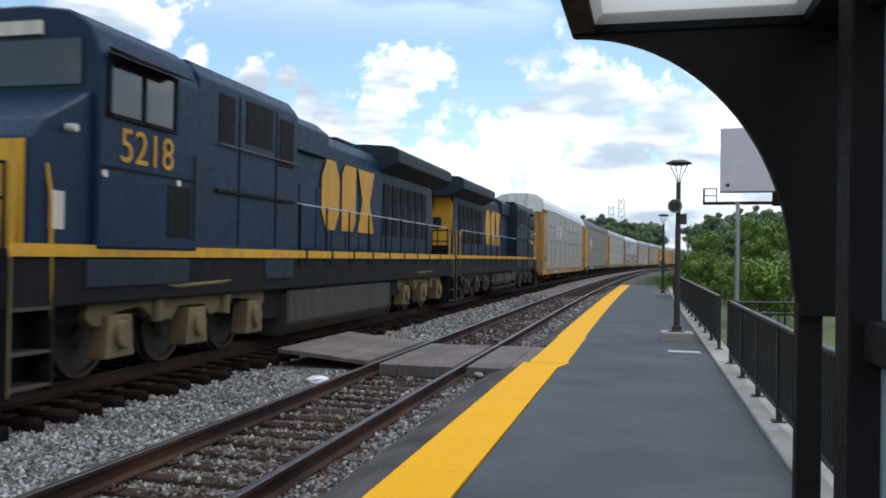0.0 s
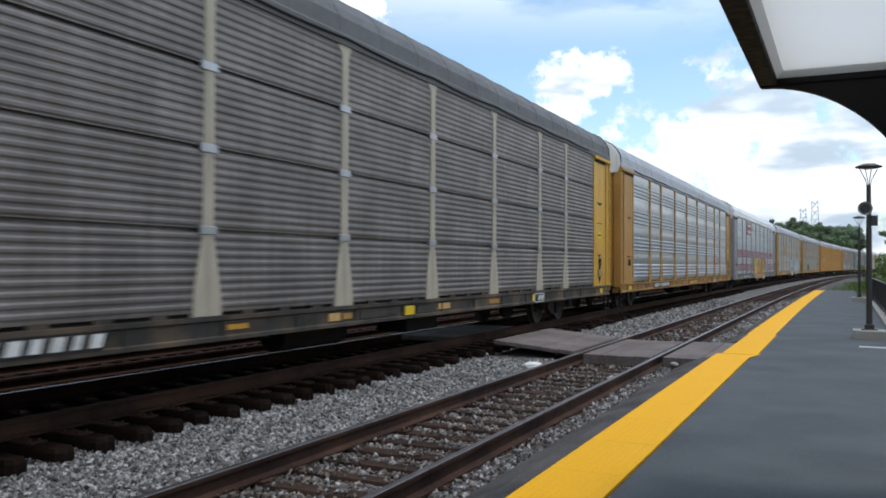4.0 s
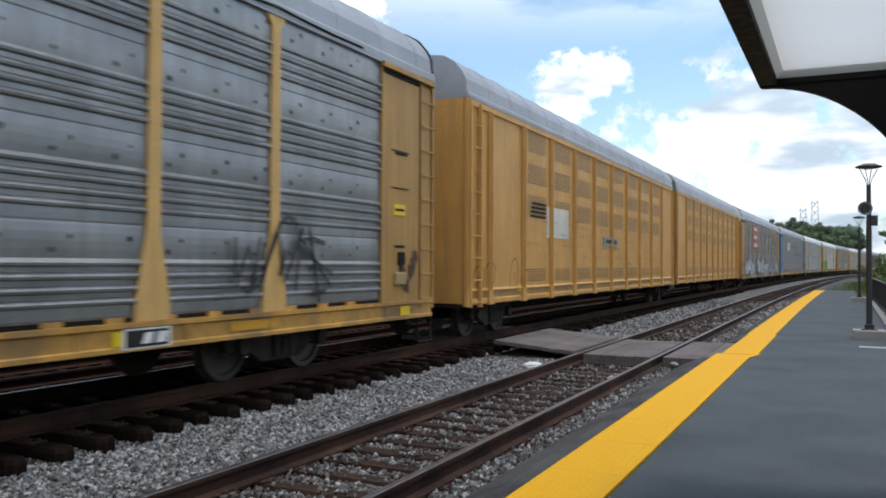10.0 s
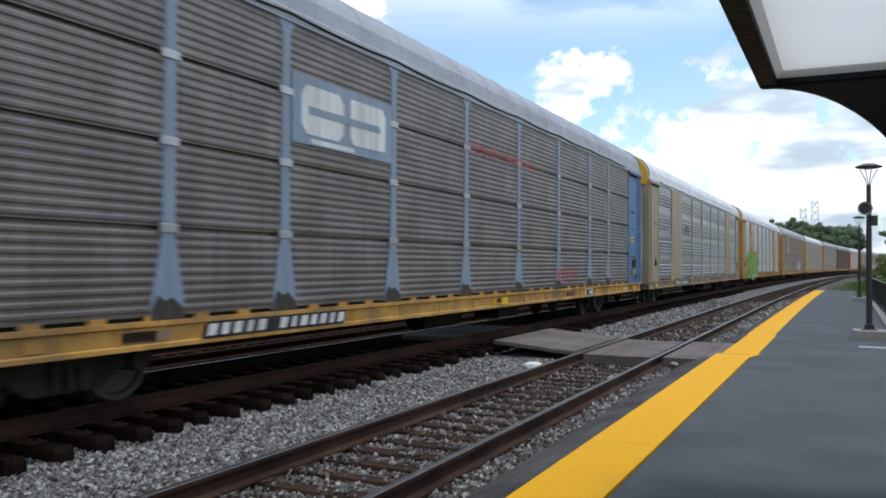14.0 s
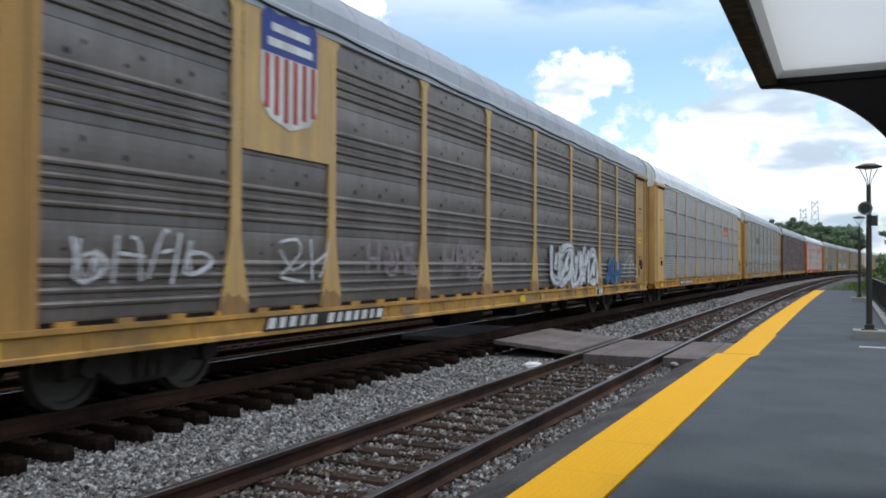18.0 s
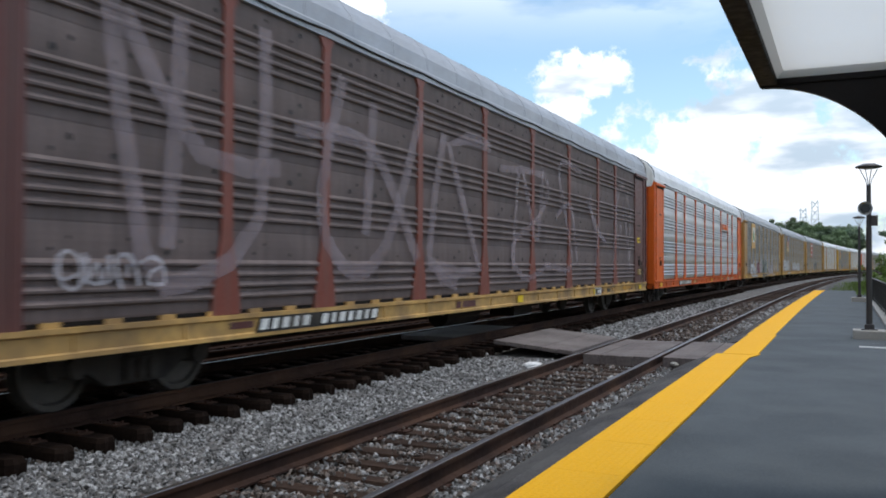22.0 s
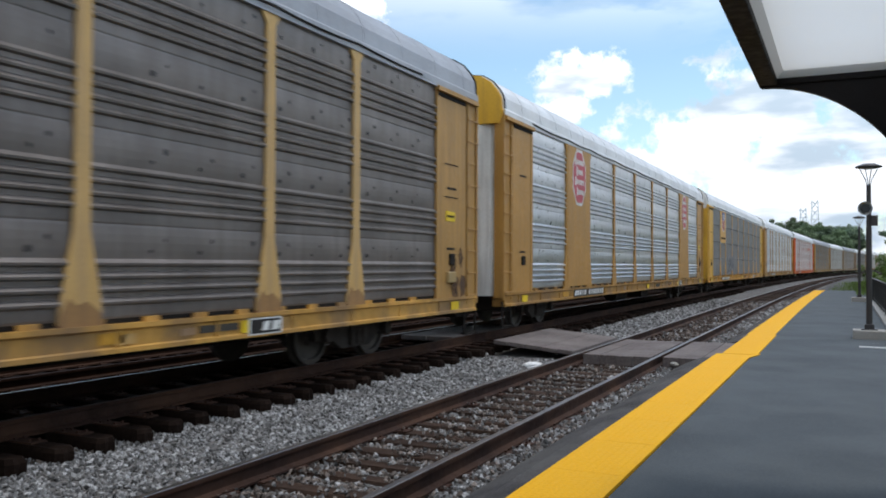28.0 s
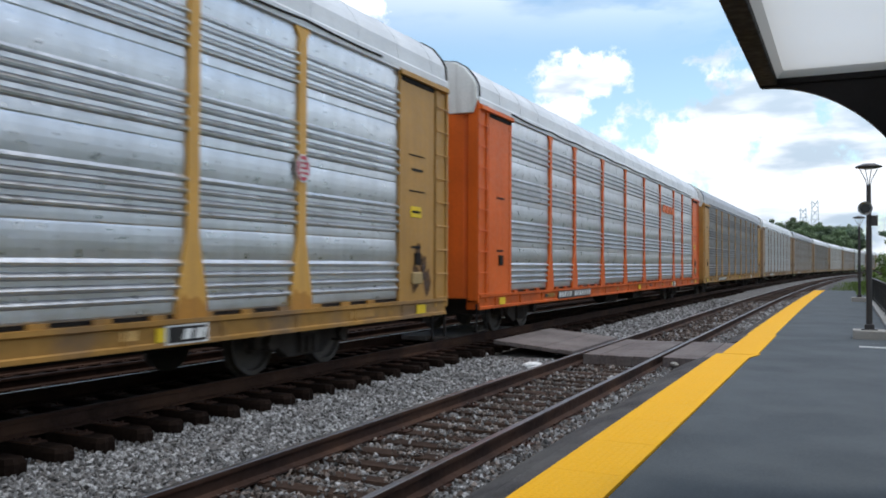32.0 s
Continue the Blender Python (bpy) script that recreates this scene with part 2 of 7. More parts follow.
M_PANE = pane_material("shelter_glazing", (0.42, 0.50, 0.55), 0.62, 0.15)
M_CABGLASS = surf("cab_glass", (0.012, 0.013, 0.016), 0.08, var=0.05, bump=0, spec=0.8)


# ---- building helpers ----
class Shape:
    """Collects vertices and faces of one mesh."""

    def __init__(self):
        self.v, self.f = [], []

    def box(self, x0, x1, y0, y1, z0, z1):
        n = len(self.v)
        self.v += [(x0, y0, z0), (x1, y0, z0), (x1, y1, z0), (x0, y1, z0), (x0, y0, z1), (x1, y0, z1), (x1, y1, z1), (x0, y1, z1)]
        self.f += [tuple(n + i for i in q) for q in ((0, 3, 2, 1), (4, 5, 6, 7), (0, 1, 5, 4), (1, 2, 6, 5), (2, 3, 7, 6), (3, 0, 4, 7))]
        return self

    def prism(self, ring, a, b, axis="y"):
        """A closed ring of 2D points pulled from a to b along an axis."""
        n, k = len(self.v), len(ring)
        for c in (a, b):
            for p, q in ring:
                self.v.append({"y": (p, c, q), "x": (c, p, q), "z": (p, q, c)}[axis])
        for i in range(k):
            j = (i + 1) % k
            self.f.append((n + i, n + j, n + k + j, n + k + i))
        self.f += [tuple(range(n + k - 1, n - 1, -1)), tuple(range(n + k, n + 2 * k))]
        return self

    def tube(self, p, q, r, k=8, r2=None):
        p, q = Vector(p), Vector(q)
        d = (q - p).normalized()
        u = d.orthogonal().normalized()
        w = d.cross(u)
        n = len(self.v)
        for c, rr in ((p, r), (q, r if r2 is None else r2)):
            for i in range(k):
                a = 2 * math.pi * i / k
                self.v.append(tuple(c + u * (rr * math.cos(a)) + w * (rr * math.sin(a))))
        for i in range(k):
            j = (i + 1) % k
            self.f.append((n + i, n + j, n + k + j, n + k + i))
        self.f += [tuple(range(n + k - 1, n - 1, -1)), tuple(range(n + k, n + 2 * k))]
        return self

    def path(self, pts, r, k=6):
        for p, q in zip(pts, pts[1:]):
            self.tube(p, q, r, k)
        return self

    def sweep(self, ring, at):
        """A closed ring (lateral, height) swept along poses at: (origin, right vector)."""
        n, k = len(self.v), len(ring)
        for o, r in at:
            for p, q in ring:
                self.v.append((o[0] + r[0] * p, o[1] + r[1] * p, o[2] + q))
        for s in range(len(at) - 1):
            for i in range(k):
                j = (i + 1) % k
                self.f.append((n + s * k + i, n + s * k + j, n + (s + 1) * k + j, n + (s + 1) * k + i))
        e = n + (len(at) - 1) * k
        self.f += [tuple(range(n + k - 1, n - 1, -1)), tuple(range(e, e + k))]
        return self

    def ribbon(self, pts, x, w, depth=0.006):
        """A flat painted stroke in the plane x = const, pts in (y, z)."""
        pts = [Vector((p[0], p[1])) for p in pts]
        n, m = len(self.v), len(pts)
        for i, p in enumerate(pts):
            d = (pts[min(i + 1, m - 1)] - pts[max(i - 1, 0)]).normalized()
            o = Vector((-d.y, d.x)) * (w / 2)
            a, b = p + o, p - o
            self.v += [(x, a.x, a.y), (x, b.x, b.y)]
        for i in range(m - 1):
            self.f.append((n + 2 * i, n + 2 * i + 1, n + 2 * i + 3, n + 2 * i + 2))
        return self

    def plate(self, ring, x):
        n = len(self.v)
        self.v += [(x, p[0], p[1]) for p in ring]
        self.f.append(tuple(range(n, n + len(ring))))
        return self

    def mesh(self, name, material, smooth=False, bevel=0.0):
        me = bpy.data.meshes.new(name)
        me.from_pydata(self.v, [], self.f)
        if bevel:
            bm = bmesh.new()
            bm.from_mesh(me)
            bmesh.ops.recalc_face_normals(bm, faces=bm.faces)
            bmesh.ops.bevel(bm, geom=[e for e in bm.edges], offset=bevel, segments=1, affect="EDGES")
            bm.to_mesh(me)
            bm.free()
        if material:
            me.materials.append(material)
        if smooth:
            me.shade_smooth()
        me.validate()
        me.update()
        return me


def part(name, shape, material, parent, label="", bevel=0.0, smooth=False):
    """One mesh object under a thing or a part. shape: a Shape or a finished mesh."""
    me = shape.mesh(name, material, smooth, bevel) if isinstance(shape, Shape) else shape
    ob = new(name, me)
    ob.parent = parent
    if label:
        ob["label"] = label
    return ob


def thing(name, label, category, group="", kind="", at=None):
    ob = new(name)
    ob.empty_display_size = 0.2
    if at is not None:
        ob.matrix_world = at
    return tagged(ob, label, category, group, kind)


def solid(name, shape, material, label="", category="", kind="", group="", bevel=0.0, smooth=False):
    ob = new(name, shape.mesh(name, material, smooth, bevel))
    return tagged(ob, label, category, group, kind)


# ---- the line: straight past the platform, then a long bend to the right ----
S_BEND, R_BEND = 26.16, 2055.0
Z_FAR = 0.21                     # the far track lies higher
X_NEAR, X_FAR = -3.96, -8.06      # centre lines of the two tracks


def rail_point(s, lat, z=0.0):
    """World point at distance s along the line and lat to its right, and the way's right vector."""
    a = max(0.0, s - S_BEND)
    h = a / R_BEND
    x = R_BEND * (1 - math.cos(h))
    y = s if a <= 0 else S_BEND + R_BEND * math.sin(h)
    r = (math.cos(h), -math.sin(h))
    return (x + lat * r[0], y + lat * r[1], z), r


def stations(a, b, step_near=6.0, step_far=8.0):
    out, s = [], a
    while s < b:
        out.append(s)
        s += step_near if s < 80 else step_far
    return out + [b]


def line_at(ss, lat, z=0.0):
    return [rail_point(s, lat, z) for s in ss]
# ---- ground, track bed, rails ----
def island_material(name, lo, hi, tint, top=(0.985, 0.97)):
    m = bpy.data.materials.new(name)
    m.use_nodes = True
    nt = m.node_tree
    N, L = nt.nodes.new, nt.links.new
    b = nt.nodes["Principled BSDF"]
    b.inputs["Roughness"].default_value = 0.85
    g = N("ShaderNodeNewGeometry")
    ramp = N("ShaderNodeValToRGB")
    e = ramp.color_ramp.elements
    e[0].color, e[1].color = (lo, lo * tint[0], lo * tint[1], 1), (hi, hi * top[0], hi * top[1], 1)
    mid = e.new(0.55)
    mid.color = ((lo + hi) * 0.4, (lo + hi) * 0.39 * top[0], (lo + hi) * 0.385 * top[1], 1)
    L(g.outputs["Random Per Island"], ramp.inputs[0])
    tc = N("ShaderNodeTexCoord")
    n = N("ShaderNodeTexNoise")
    n.inputs["Scale"].default_value, n.inputs["Detail"].default_value = 55, 4
    L(tc.outputs["Object"], n.inputs["Vector"])
    big = N("ShaderNodeTexNoise")
    big.inputs["Scale"].default_value = 0.8
    L(tc.outputs["Object"], big.inputs["Vector"])
    mr = N("ShaderNodeMapRange")
    for k, v in (("From Min", 0.3), ("From Max", 0.7), ("To Min", 0.72), ("To Max", 1.2)):
        mr.inputs[k].default_value = v
    ad = N("ShaderNodeMath")
    ad.operation = "ADD"
    L(n.outputs[0], ad.inputs[0])
    L(big.outputs[0], ad.inputs[1])
    hf = N("ShaderNodeMath")
    hf.operation = "MULTIPLY"
    hf.inputs[1].default_value = 0.5
    L(ad.outputs[0], hf.inputs[0])
    L(hf.outputs[0], mr.inputs["Value"])
    hs = N("ShaderNodeHueSaturation")
    L(ramp.outputs[0], hs.inputs["Color"])
    L(mr.outputs[0], hs.inputs["Value"])
    L(hs.outputs[0], b.inputs["Base Color"])
    return m


def ground():
    s = Shape()
    xs = [-2500, -400, -120, -40, -22, -17.5, -15.2, -11.5, 1.4, 3.5, 8, 40, 150, 500, 2500]
    ys = [-2500, -800, -200, -60, -10, 10, 40, 80, 140, 220, 320, 500, 900, 2500]
    for y in ys:
        for x in xs:
            far = max(abs(x), abs(y))
            z = -0.55 if far < 60 else -0.55 + 0.6 * noise.noise((x * 0.01, y * 0.01, 0))
            # hidden bank added past the third track, blocks light under the train
            z += {-15.2: 0.1, -17.5: 1.0, -22: 1.5, -40: 1.7, -120: 1.2}.get(x, 0.0)
            s.v.append((x, y, z))
    w = len(xs)
    for j in range(len(ys) - 1):
        for i in range(w - 1):
            s.f.append((j * w + i, j * w + i + 1, (j + 1) * w + i + 1, (j + 1) * w + i))
    solid("ground", s, M_GRASS, "rough grass and weeds beyond the railway line", "ground", "structure")


BED = ((-16.0, -0.60), (-14.2, -0.225), (-10.3, -0.235), (-9.5, -0.125), (-6.70, -0.125), (-5.75, -0.152), (-4.72, -0.165), (-4.70, -0.235), (-3.22, -0.235), (-3.20, -0.20), (-2.0, -0.20))


def bed_height(lat):
    """Height of the ballast across the line."""
    for (a, p), (c, q) in zip(BED, BED[1:]):
        if a <= lat < c:
            return p + (q - p) * (lat - a) / (c - a)
    return BED[0][1]


def track_bed():
    ss = list(np.arange(-30, 0, 3.0)) + list(np.arange(0, 40, 0.4)) + list(np.arange(40, 90, 2.0)) + list(np.arange(90, 431, 8.0))
    near = [-6.98, -6.75, -6.52, -6.2, -5.95, -5.7, -5.2, -4.8, -4.66, -4.2, -3.96, -3.6, -3.26, -3.1, -2.8, -2.4]
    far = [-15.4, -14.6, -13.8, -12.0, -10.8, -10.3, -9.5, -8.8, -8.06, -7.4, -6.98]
    for name, lats, mat, label in (("track_bed", near, M_BALLAST, "grey crushed stone ballast of the near track"), ("fouled_track_bed", far, M_FOUL_SHADE, "oily ballast under the train, darkened for the train's shade")):
        s = Shape()
        for st in ss:
            for la in lats:
                p, r = rail_point(st, la)
                s.v.append((p[0], p[1], bed_height(la + 0.001) + 0.02 * noise.noise((la * 1.5, st * 1.5, 0))))
        w = len(lats)
        for j in range(len(ss) - 1):
            for i in range(w - 1):
                s.f.append((j * w + i, j * w + i + 1, (j + 1) * w + i + 1, (j + 1) * w + i))
        solid(name, s, mat, label, "ballast", "structure")


def loose_stones():
    """Crushed stones that can be told apart, on the bed by the platform."""
    rs = np.random.RandomState(5)
    base = np.array([(1, 0, 0), (-1, 0, 0), (0, 1, 0), (0, -1, 0), (0, 0, 1), (0, 0, -1)], float)
    tri = np.array([(0, 2, 4), (2, 1, 4), (1, 3, 4), (3, 0, 4), (2, 0, 5), (1, 2, 5), (3, 1, 5), (0, 3, 5)])
    pts, brown = [], []
    for a, b, dens, size in ((2.2, 10, 560, 0.028), (10, 18, 330, 0.033), (18, 30, 130, 0.043), (30, 48, 50, 0.06)):
        for lo, hi, k, up in ((-4.66, -3.28, 1.05, 0.020), (-3.12, -2.55, 0.8, 0.02), (-6.40, -4.80, 1.15, 0.012), (-7.12, -6.36, 1.5, 0.012)):
            n = int((b - a) * (hi - lo) * dens * k)
            st, la = rs.uniform(a, b, n), rs.uniform(lo, hi, n)
            for s0, l0 in zip(st, la):
                if 15.9 < s0 < 19.9 and not (-7.3 > l0):
                    continue
                tie = abs(((s0 + 0.25) % 0.502) - 0.25) < 0.118
                drift = noise.noise((l0 * 2.6, s0 * 2.1, 3.0))
                inside = -4.7 < l0 < -3.2
                if tie and inside and rs.rand() < 0.70 - 0.9 * drift:
                    continue
                if tie and l0 < -6.47 and rs.rand() < 0.985:
                    continue
                if l0 < -6.7 and rs.rand() < (-l0 - 6.7) * 2.4:
                    continue
                if 15.2 < s0 < 16.0 and l0 < -5.6 and rs.rand() < 0.8:
                    continue
                p, _ = rail_point(s0, l0)
                z = bed_height(l0) + up * rs.rand() + (0.045 if tie and inside else 0.004 if l0 < -6.36 else 0.0)
                rusty = inside and rs.rand() < 0.62 or (l0 > -3.15 and rs.rand() < 0.3) or (l0 < -6.6 and rs.rand() < (-l0 - 6.5) * 1.3)
                (brown if rusty else pts).append((p[0], p[1], z, size * rs.uniform(0.55, 1.35)))
    for cloud, name, mat, label in ((pts, "loose_stones", island_material("crushed_stone", 0.045, 0.46, (0.93, 0.87)), "loose grey crushed ballast stones beside the rails"),
                                    (brown, "rusty_stones", island_material("rusty_stone", 0.045, 0.28, (0.72, 0.56), (0.82, 0.70)), "rust-stained brown ballast stones between the rails")):
        stone_cloud(np.array(cloud), rs, base, tri, name, mat, label)


def stone_cloud(pts, rs, base, tri, name, mat, label):
    n = len(pts)
    ang = rs.uniform(0, 6.28, (n, 3))
    ca, sa = np.cos(ang), np.sin(ang)
    v = base[None] * rs.uniform(0.55, 1.25, (n, 6, 1)) + rs.uniform(-0.25, 0.25, (n, 6, 3))
    v = v * rs.uniform(0.7, 1.2, (n, 1, 3))
    for k, (i, j) in enumerate(((0, 1), (1, 2), (0, 2))):
        c, s = ca[:, k, None], sa[:, k, None]
        a, b = v[:, :, i].copy(), v[:, :, j].copy()
        v[:, :, i], v[:, :, j] = a * c - b * s, a * s + b * c
    v = v * pts[:, None, 3:4] + pts[:, None, :3]
    me = bpy.data.meshes.new(name)
    f = (tri[None] + (np.arange(n) * 6)[:, None, None]).reshape(-1, 3)
    me.from_pydata(v.reshape(-1, 3).tolist(), [], f.tolist())
    me.materials.append(mat)
    tagged(new(name, me), label, "ballast", kind="stuff")


RAIL_RING = [(-0.085, -0.185), (0.085, -0.185), (0.085, -0.165), (0.018, -0.145), (0.010, -0.05), (0.040, -0.040), (0.040, -0.004), (-0.040, -0.004), (-0.040, -0.040), (-0.010, -0.05), (-0.018, -0.145), (-0.085, -0.165)]


def tie_mesh(seed):
    """Squared timber with split, rounded ends."""
    rnd = random.Random(seed)
    s = Shape()
    e1, e2 = 1.28 + rnd.uniform(-0.05, 0.05), 1.28 + rnd.uniform(-0.05, 0.05)
    half = [(-e1 + 0.05, -0.112), (0.0, -0.112 + rnd.uniform(-0.01, 0.01)), (e2 - 0.05, -0.112), (e2, -0.06), (e2 + rnd.uniform(-0.02, 0.01), 0.0), (e2, 0.055),
            (e2 - 0.06, 0.112), (0.0, 0.112 + rnd.uniform(-0.01, 0.01)), (-e1 + 0.06, 0.112), (-e1, 0.06), (-e1 + rnd.uniform(-0.01, 0.02), 0.0), (-e1, -0.055)]
    n = len(half)
    for z, k, q in ((-0.2, 1.0, 1.0), (-0.045, 1.0, 1.0), (0.0, 0.982, 0.84)):
        s.v += [(x * k + rnd.uniform(-0.01, 0.01), y * q + rnd.uniform(-0.006, 0.006), z + (rnd.uniform(-0.012, 0.004) if z == 0 else 0)) for x, y in half]
    s.f = [(r * n + i, r * n + (i + 1) % n, (r + 1) * n + (i + 1) % n, (r + 1) * n + i) for r in (0, 1) for i in range(n)]
    s.f += [tuple(range(n - 1, -1, -1)), tuple(range(2 * n, 3 * n))]
    return s


def railway_track(name, lat, label, lift=0.0):
    tr = thing(name, label, "railway track", kind="structure")
    ss = stations(-60, 430)
    w = 0.034 if lat == X_NEAR else 0.022
    for side in (-0.755, 0.755):
        rail = part("rail", Shape().sweep(RAIL_RING, line_at(ss, lat + side, lift)), M_RAIL, tr)
        part("rail_head", Shape().sweep([(-w, -0.006), (w, -0.006), (w - 0.003, 0.0), (0.003 - w, 0.0)], line_at(ss, lat + side, lift)), M_RAILTOP if lat == X_NEAR or side * lift < 0 else M_RAILSHADE, rail, "worn steel running surface")
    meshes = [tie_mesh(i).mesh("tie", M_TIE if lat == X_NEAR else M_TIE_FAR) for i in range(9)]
    plate = Shape()
    for side in (-0.755, 0.755):
        plate.box(side - 0.17, side + 0.17, -0.09, 0.09, -0.002, 0.014)
        for dx in (-0.10, 0.10):
            for dy in (-0.05, 0.05):
                plate.box(side + dx - 0.012, side + dx + 0.012, dy - 0.012, dy + 0.012, 0.014, 0.035)
    plate_me = plate.mesh("tie_plate", M_RAIL)
    far = Shape()
    rnd = random.Random(int(-lat * 100))
    k = -40
    while k * 0.502 < 400:
        s0 = k * 0.502
        p, r = rail_point(s0, lat, lift - 0.192)
        h = math.atan2(-r[1], r[0])
        if 1.0 < s0 < 62:
            t = part("tie", meshes[(k * 5 + k // 9) % 9], None, tr)
            t.matrix_local = pose(p[0] + rnd.uniform(-0.09, 0.09) + (0.24 if lat == X_FAR else 0.0), p[1] + rnd.uniform(-0.012, 0.012), p[2], 0, 0, -math.degrees(h) + rnd.uniform(-0.5, 0.5))
            if 2 < s0 < 30:
                part("tie_plates", plate_me, None, t)
        else:
            n = len(far.v)
            far.box(-1.3, 1.3, -0.11, 0.11, -0.2, 0)
            for i in range(n, n + 8):
                x, y, z = far.v[i]
                far.v[i] = (p[0] + x * r[0], p[1] + x * r[1] + y, p[2] + z)
        k += 1
    o = part("far_ties", far, M_TIE, tr)
    o["kind"] = "stuff"


def crossing():
    """Timber panels laid between the rails for walking across."""
    rnd = random.Random(3)
    for lo, hi, n, z0, label in ((-4.615, -3.305, 4, -0.005, "weathered timber crossing panel laid between the rails"),
                                 (-3.085, -2.06, 3, 0.0, "weathered timber crossing panel at the platform edge"),
                                 (-6.50, -4.83, 5, 0.02, "weathered raised timber crossing panel between the tracks"),
                                 (-8.70, -7.42, 4, Z_FAR - 0.01, "dark timber crossing panel inside the far track")):
        c = thing("crossing_panel", label, "crossing panel", group="crossing panels")
        w = (hi - lo) / n
        for i in range(n):
            s = Shape().box(lo + i * w + 0.004, lo + (i + 1) * w - 0.004, 16.0 + rnd.uniform(-0.04, 0.04), 19.6 + rnd.uniform(-0.05, 0.05), -0.20 if hi > -4 else 0.10 if hi < -7 else -0.055, z0 + rnd.uniform(-0.008, 0.008))
            if hi == -4.83:          # this panel climbs to the higher track
                s.v = [(x, y, z + 0.17 * min(1, (-4.83 - x) / 1.75)) for x, y, z in s.v]
            part("board", s, M_PLANK, c, bevel=0.008)


# ---- platform ----
Z_P = 0.098


def platform():
    asphalt = Shape().sweep([(-1.5, -0.6), (1.02, -0.6), (1.02, 0), (-1.5, 0)], [rail_point(s, 0, Z_P) for s in stations(-14, 62)])
    solid("platform", asphalt, M_ASPHALT, "dark grey asphalt station platform, slightly worn", "platform", "structure")
    tail = Shape().sweep([(-1.9, -0.6), (0.9, -0.6), (0.9, 0), (-1.9, 0)], [rail_point(s, 0, Z_P - 0.03) for s in stations(62.02, 130)])
    solid("platform_end", tail, M_EDGE, "cracked asphalt beyond the end of the platform", "platform", "structure")
    edge = Shape().sweep([(-2.72, -0.5), (-1.5, -0.5), (-1.5, -0.028), (-2.10, -0.028), (-2.36, -0.06), (-2.70, -0.20)], [rail_point(s, 0, Z_P) for s in stations(-14, 15.95) + [15.95]])
    solid("platform_edge", edge, M_EDGE, "worn asphalt edge sloping down to the ballast", "platform", "structure")
    edge2 = Shape().sweep([(-2.60, -0.5), (-1.4, -0.5), (-1.4, -0.028), (-2.02, -0.028), (-2.25, -0.08), (-2.58, -0.24)], [rail_point(s, 0, Z_P) for s in stations(19.7, 62)])
    solid("platform_edge", edge2, M_EDGE, "worn asphalt edge sloping down to the ballast", "platform", "structure")
    sub = Shape().box(-2.04, -1.5, 15.96, 19.69, -0.5, Z_P - 0.028)
    solid("platform_edge", sub, M_EDGE, "asphalt edge behind the crossing panel", "platform", "structure")
    # cracks and marks on the asphalt
    rnd = random.Random(9)
    crack = thing("asphalt_crack", "thin dark crack across the platform asphalt", "crack", kind="structure")
    for y0, x0, x1 in ((5.35, -1.2, 1.0), (19.8, 0.2, 0.95)):
        pts, x = [], x0
        while x < x1:
            pts.append((x, y0 + rnd.uniform(-0.03, 0.03)))
            x += 0.12
        s = Shape()
        for (a, b), (c, d) in zip(pts, pts[1:]):
            n = len(s.v)
            w = rnd.uniform(0.004, 0.012)
            s.v += [(a, b - w, Z_P + 0.003), (c, d - w, Z_P + 0.003), (c, d + w, Z_P + 0.003), (a, b + w, Z_P + 0.003)]
            s.f.append((n, n + 1, n + 2, n + 3))
        part("crack", s, M_BLACK, crack)
    # tactile strip, tile by tile
    L, W = 1.215, 0.61
    s = Shape()
    s.box(0, W, 0, L, -0.03, 0.0)
    nx, ny = 10, 20
    for i in range(nx):
        for j in range(ny):
            cx, cy, n = (i + 0.5) * W / nx, (j + 0.5) * L / ny, len(s.v)
            for rr, z in ((0.013, 0.0), (0.009, 0.0015)):
                for a in range(6):
                    s.v.append((cx + rr * math.cos(a * 1.0472), cy + rr * math.sin(a * 1.0472), z))
            for a in range(6):
                b = (a + 1) % 6
                s.f.append((n + a, n + b, n + 6 + b, n + 6 + a))
            s.f.append(tuple(range(n + 6, n + 12)))
    tile = s.mesh("tile", M_YELLOW)
    strip = thing("tactile_strip", "bright yellow tactile warning strip along the platform edge", "tactile paving", kind="structure")
    y = -7.0
    while y < 60.5:
        lat = -2.13 if y < 15.5 else (-2.035 + 0.0 * y if y < 20 else -2.09 + 0.0008 * y)
        p, r = rail_point(y, lat, Z_P + 0.012)
        if 15.5 < y < 20:
            p = (p[0], p[1], p[2] + 0.004)
        t = part("tile", tile, None, strip)
        t.matrix_local = pose(p[0], p[1], p[2], 0, 0, math.degrees(math.atan2(r[1], r[0])))
        y += L + 0.006
    # scuffed overlap of the strip at the crossing
    lip = Shape().prism([(-1.43, 16.05), (-1.38, 16.35), (-1.44, 16.6), (-1.42, 17.2), (-1.44, 18.0), (-1.50, 19.3), (-1.56, 19.3), (-1.56, 15.75), (-1.5, 15.7)], Z_P + 0.006, Z_P + 0.013, "z")
    part("scuffed_lip", lip, M_YELLOW, strip)
    # kerb along the fence
    kerb = thing("kerb", "pale concrete kerb at the back of the platform", "kerb", kind="structure")
    y = 8.2
    while y < 58:
        n = 3.0
        p, r = rail_point(y, 1.03, 0)
        k = part("kerb_stone", Shape().box(0.0, 0.42, 0, n - 0.015, -0.5, Z_P + 0.05), M_CONC, kerb, bevel=0.015)
        k.matrix_local = pose(p[0], p[1], 0, 0, 0, math.degrees(math.atan2(r[1], r[0])))
        y += n


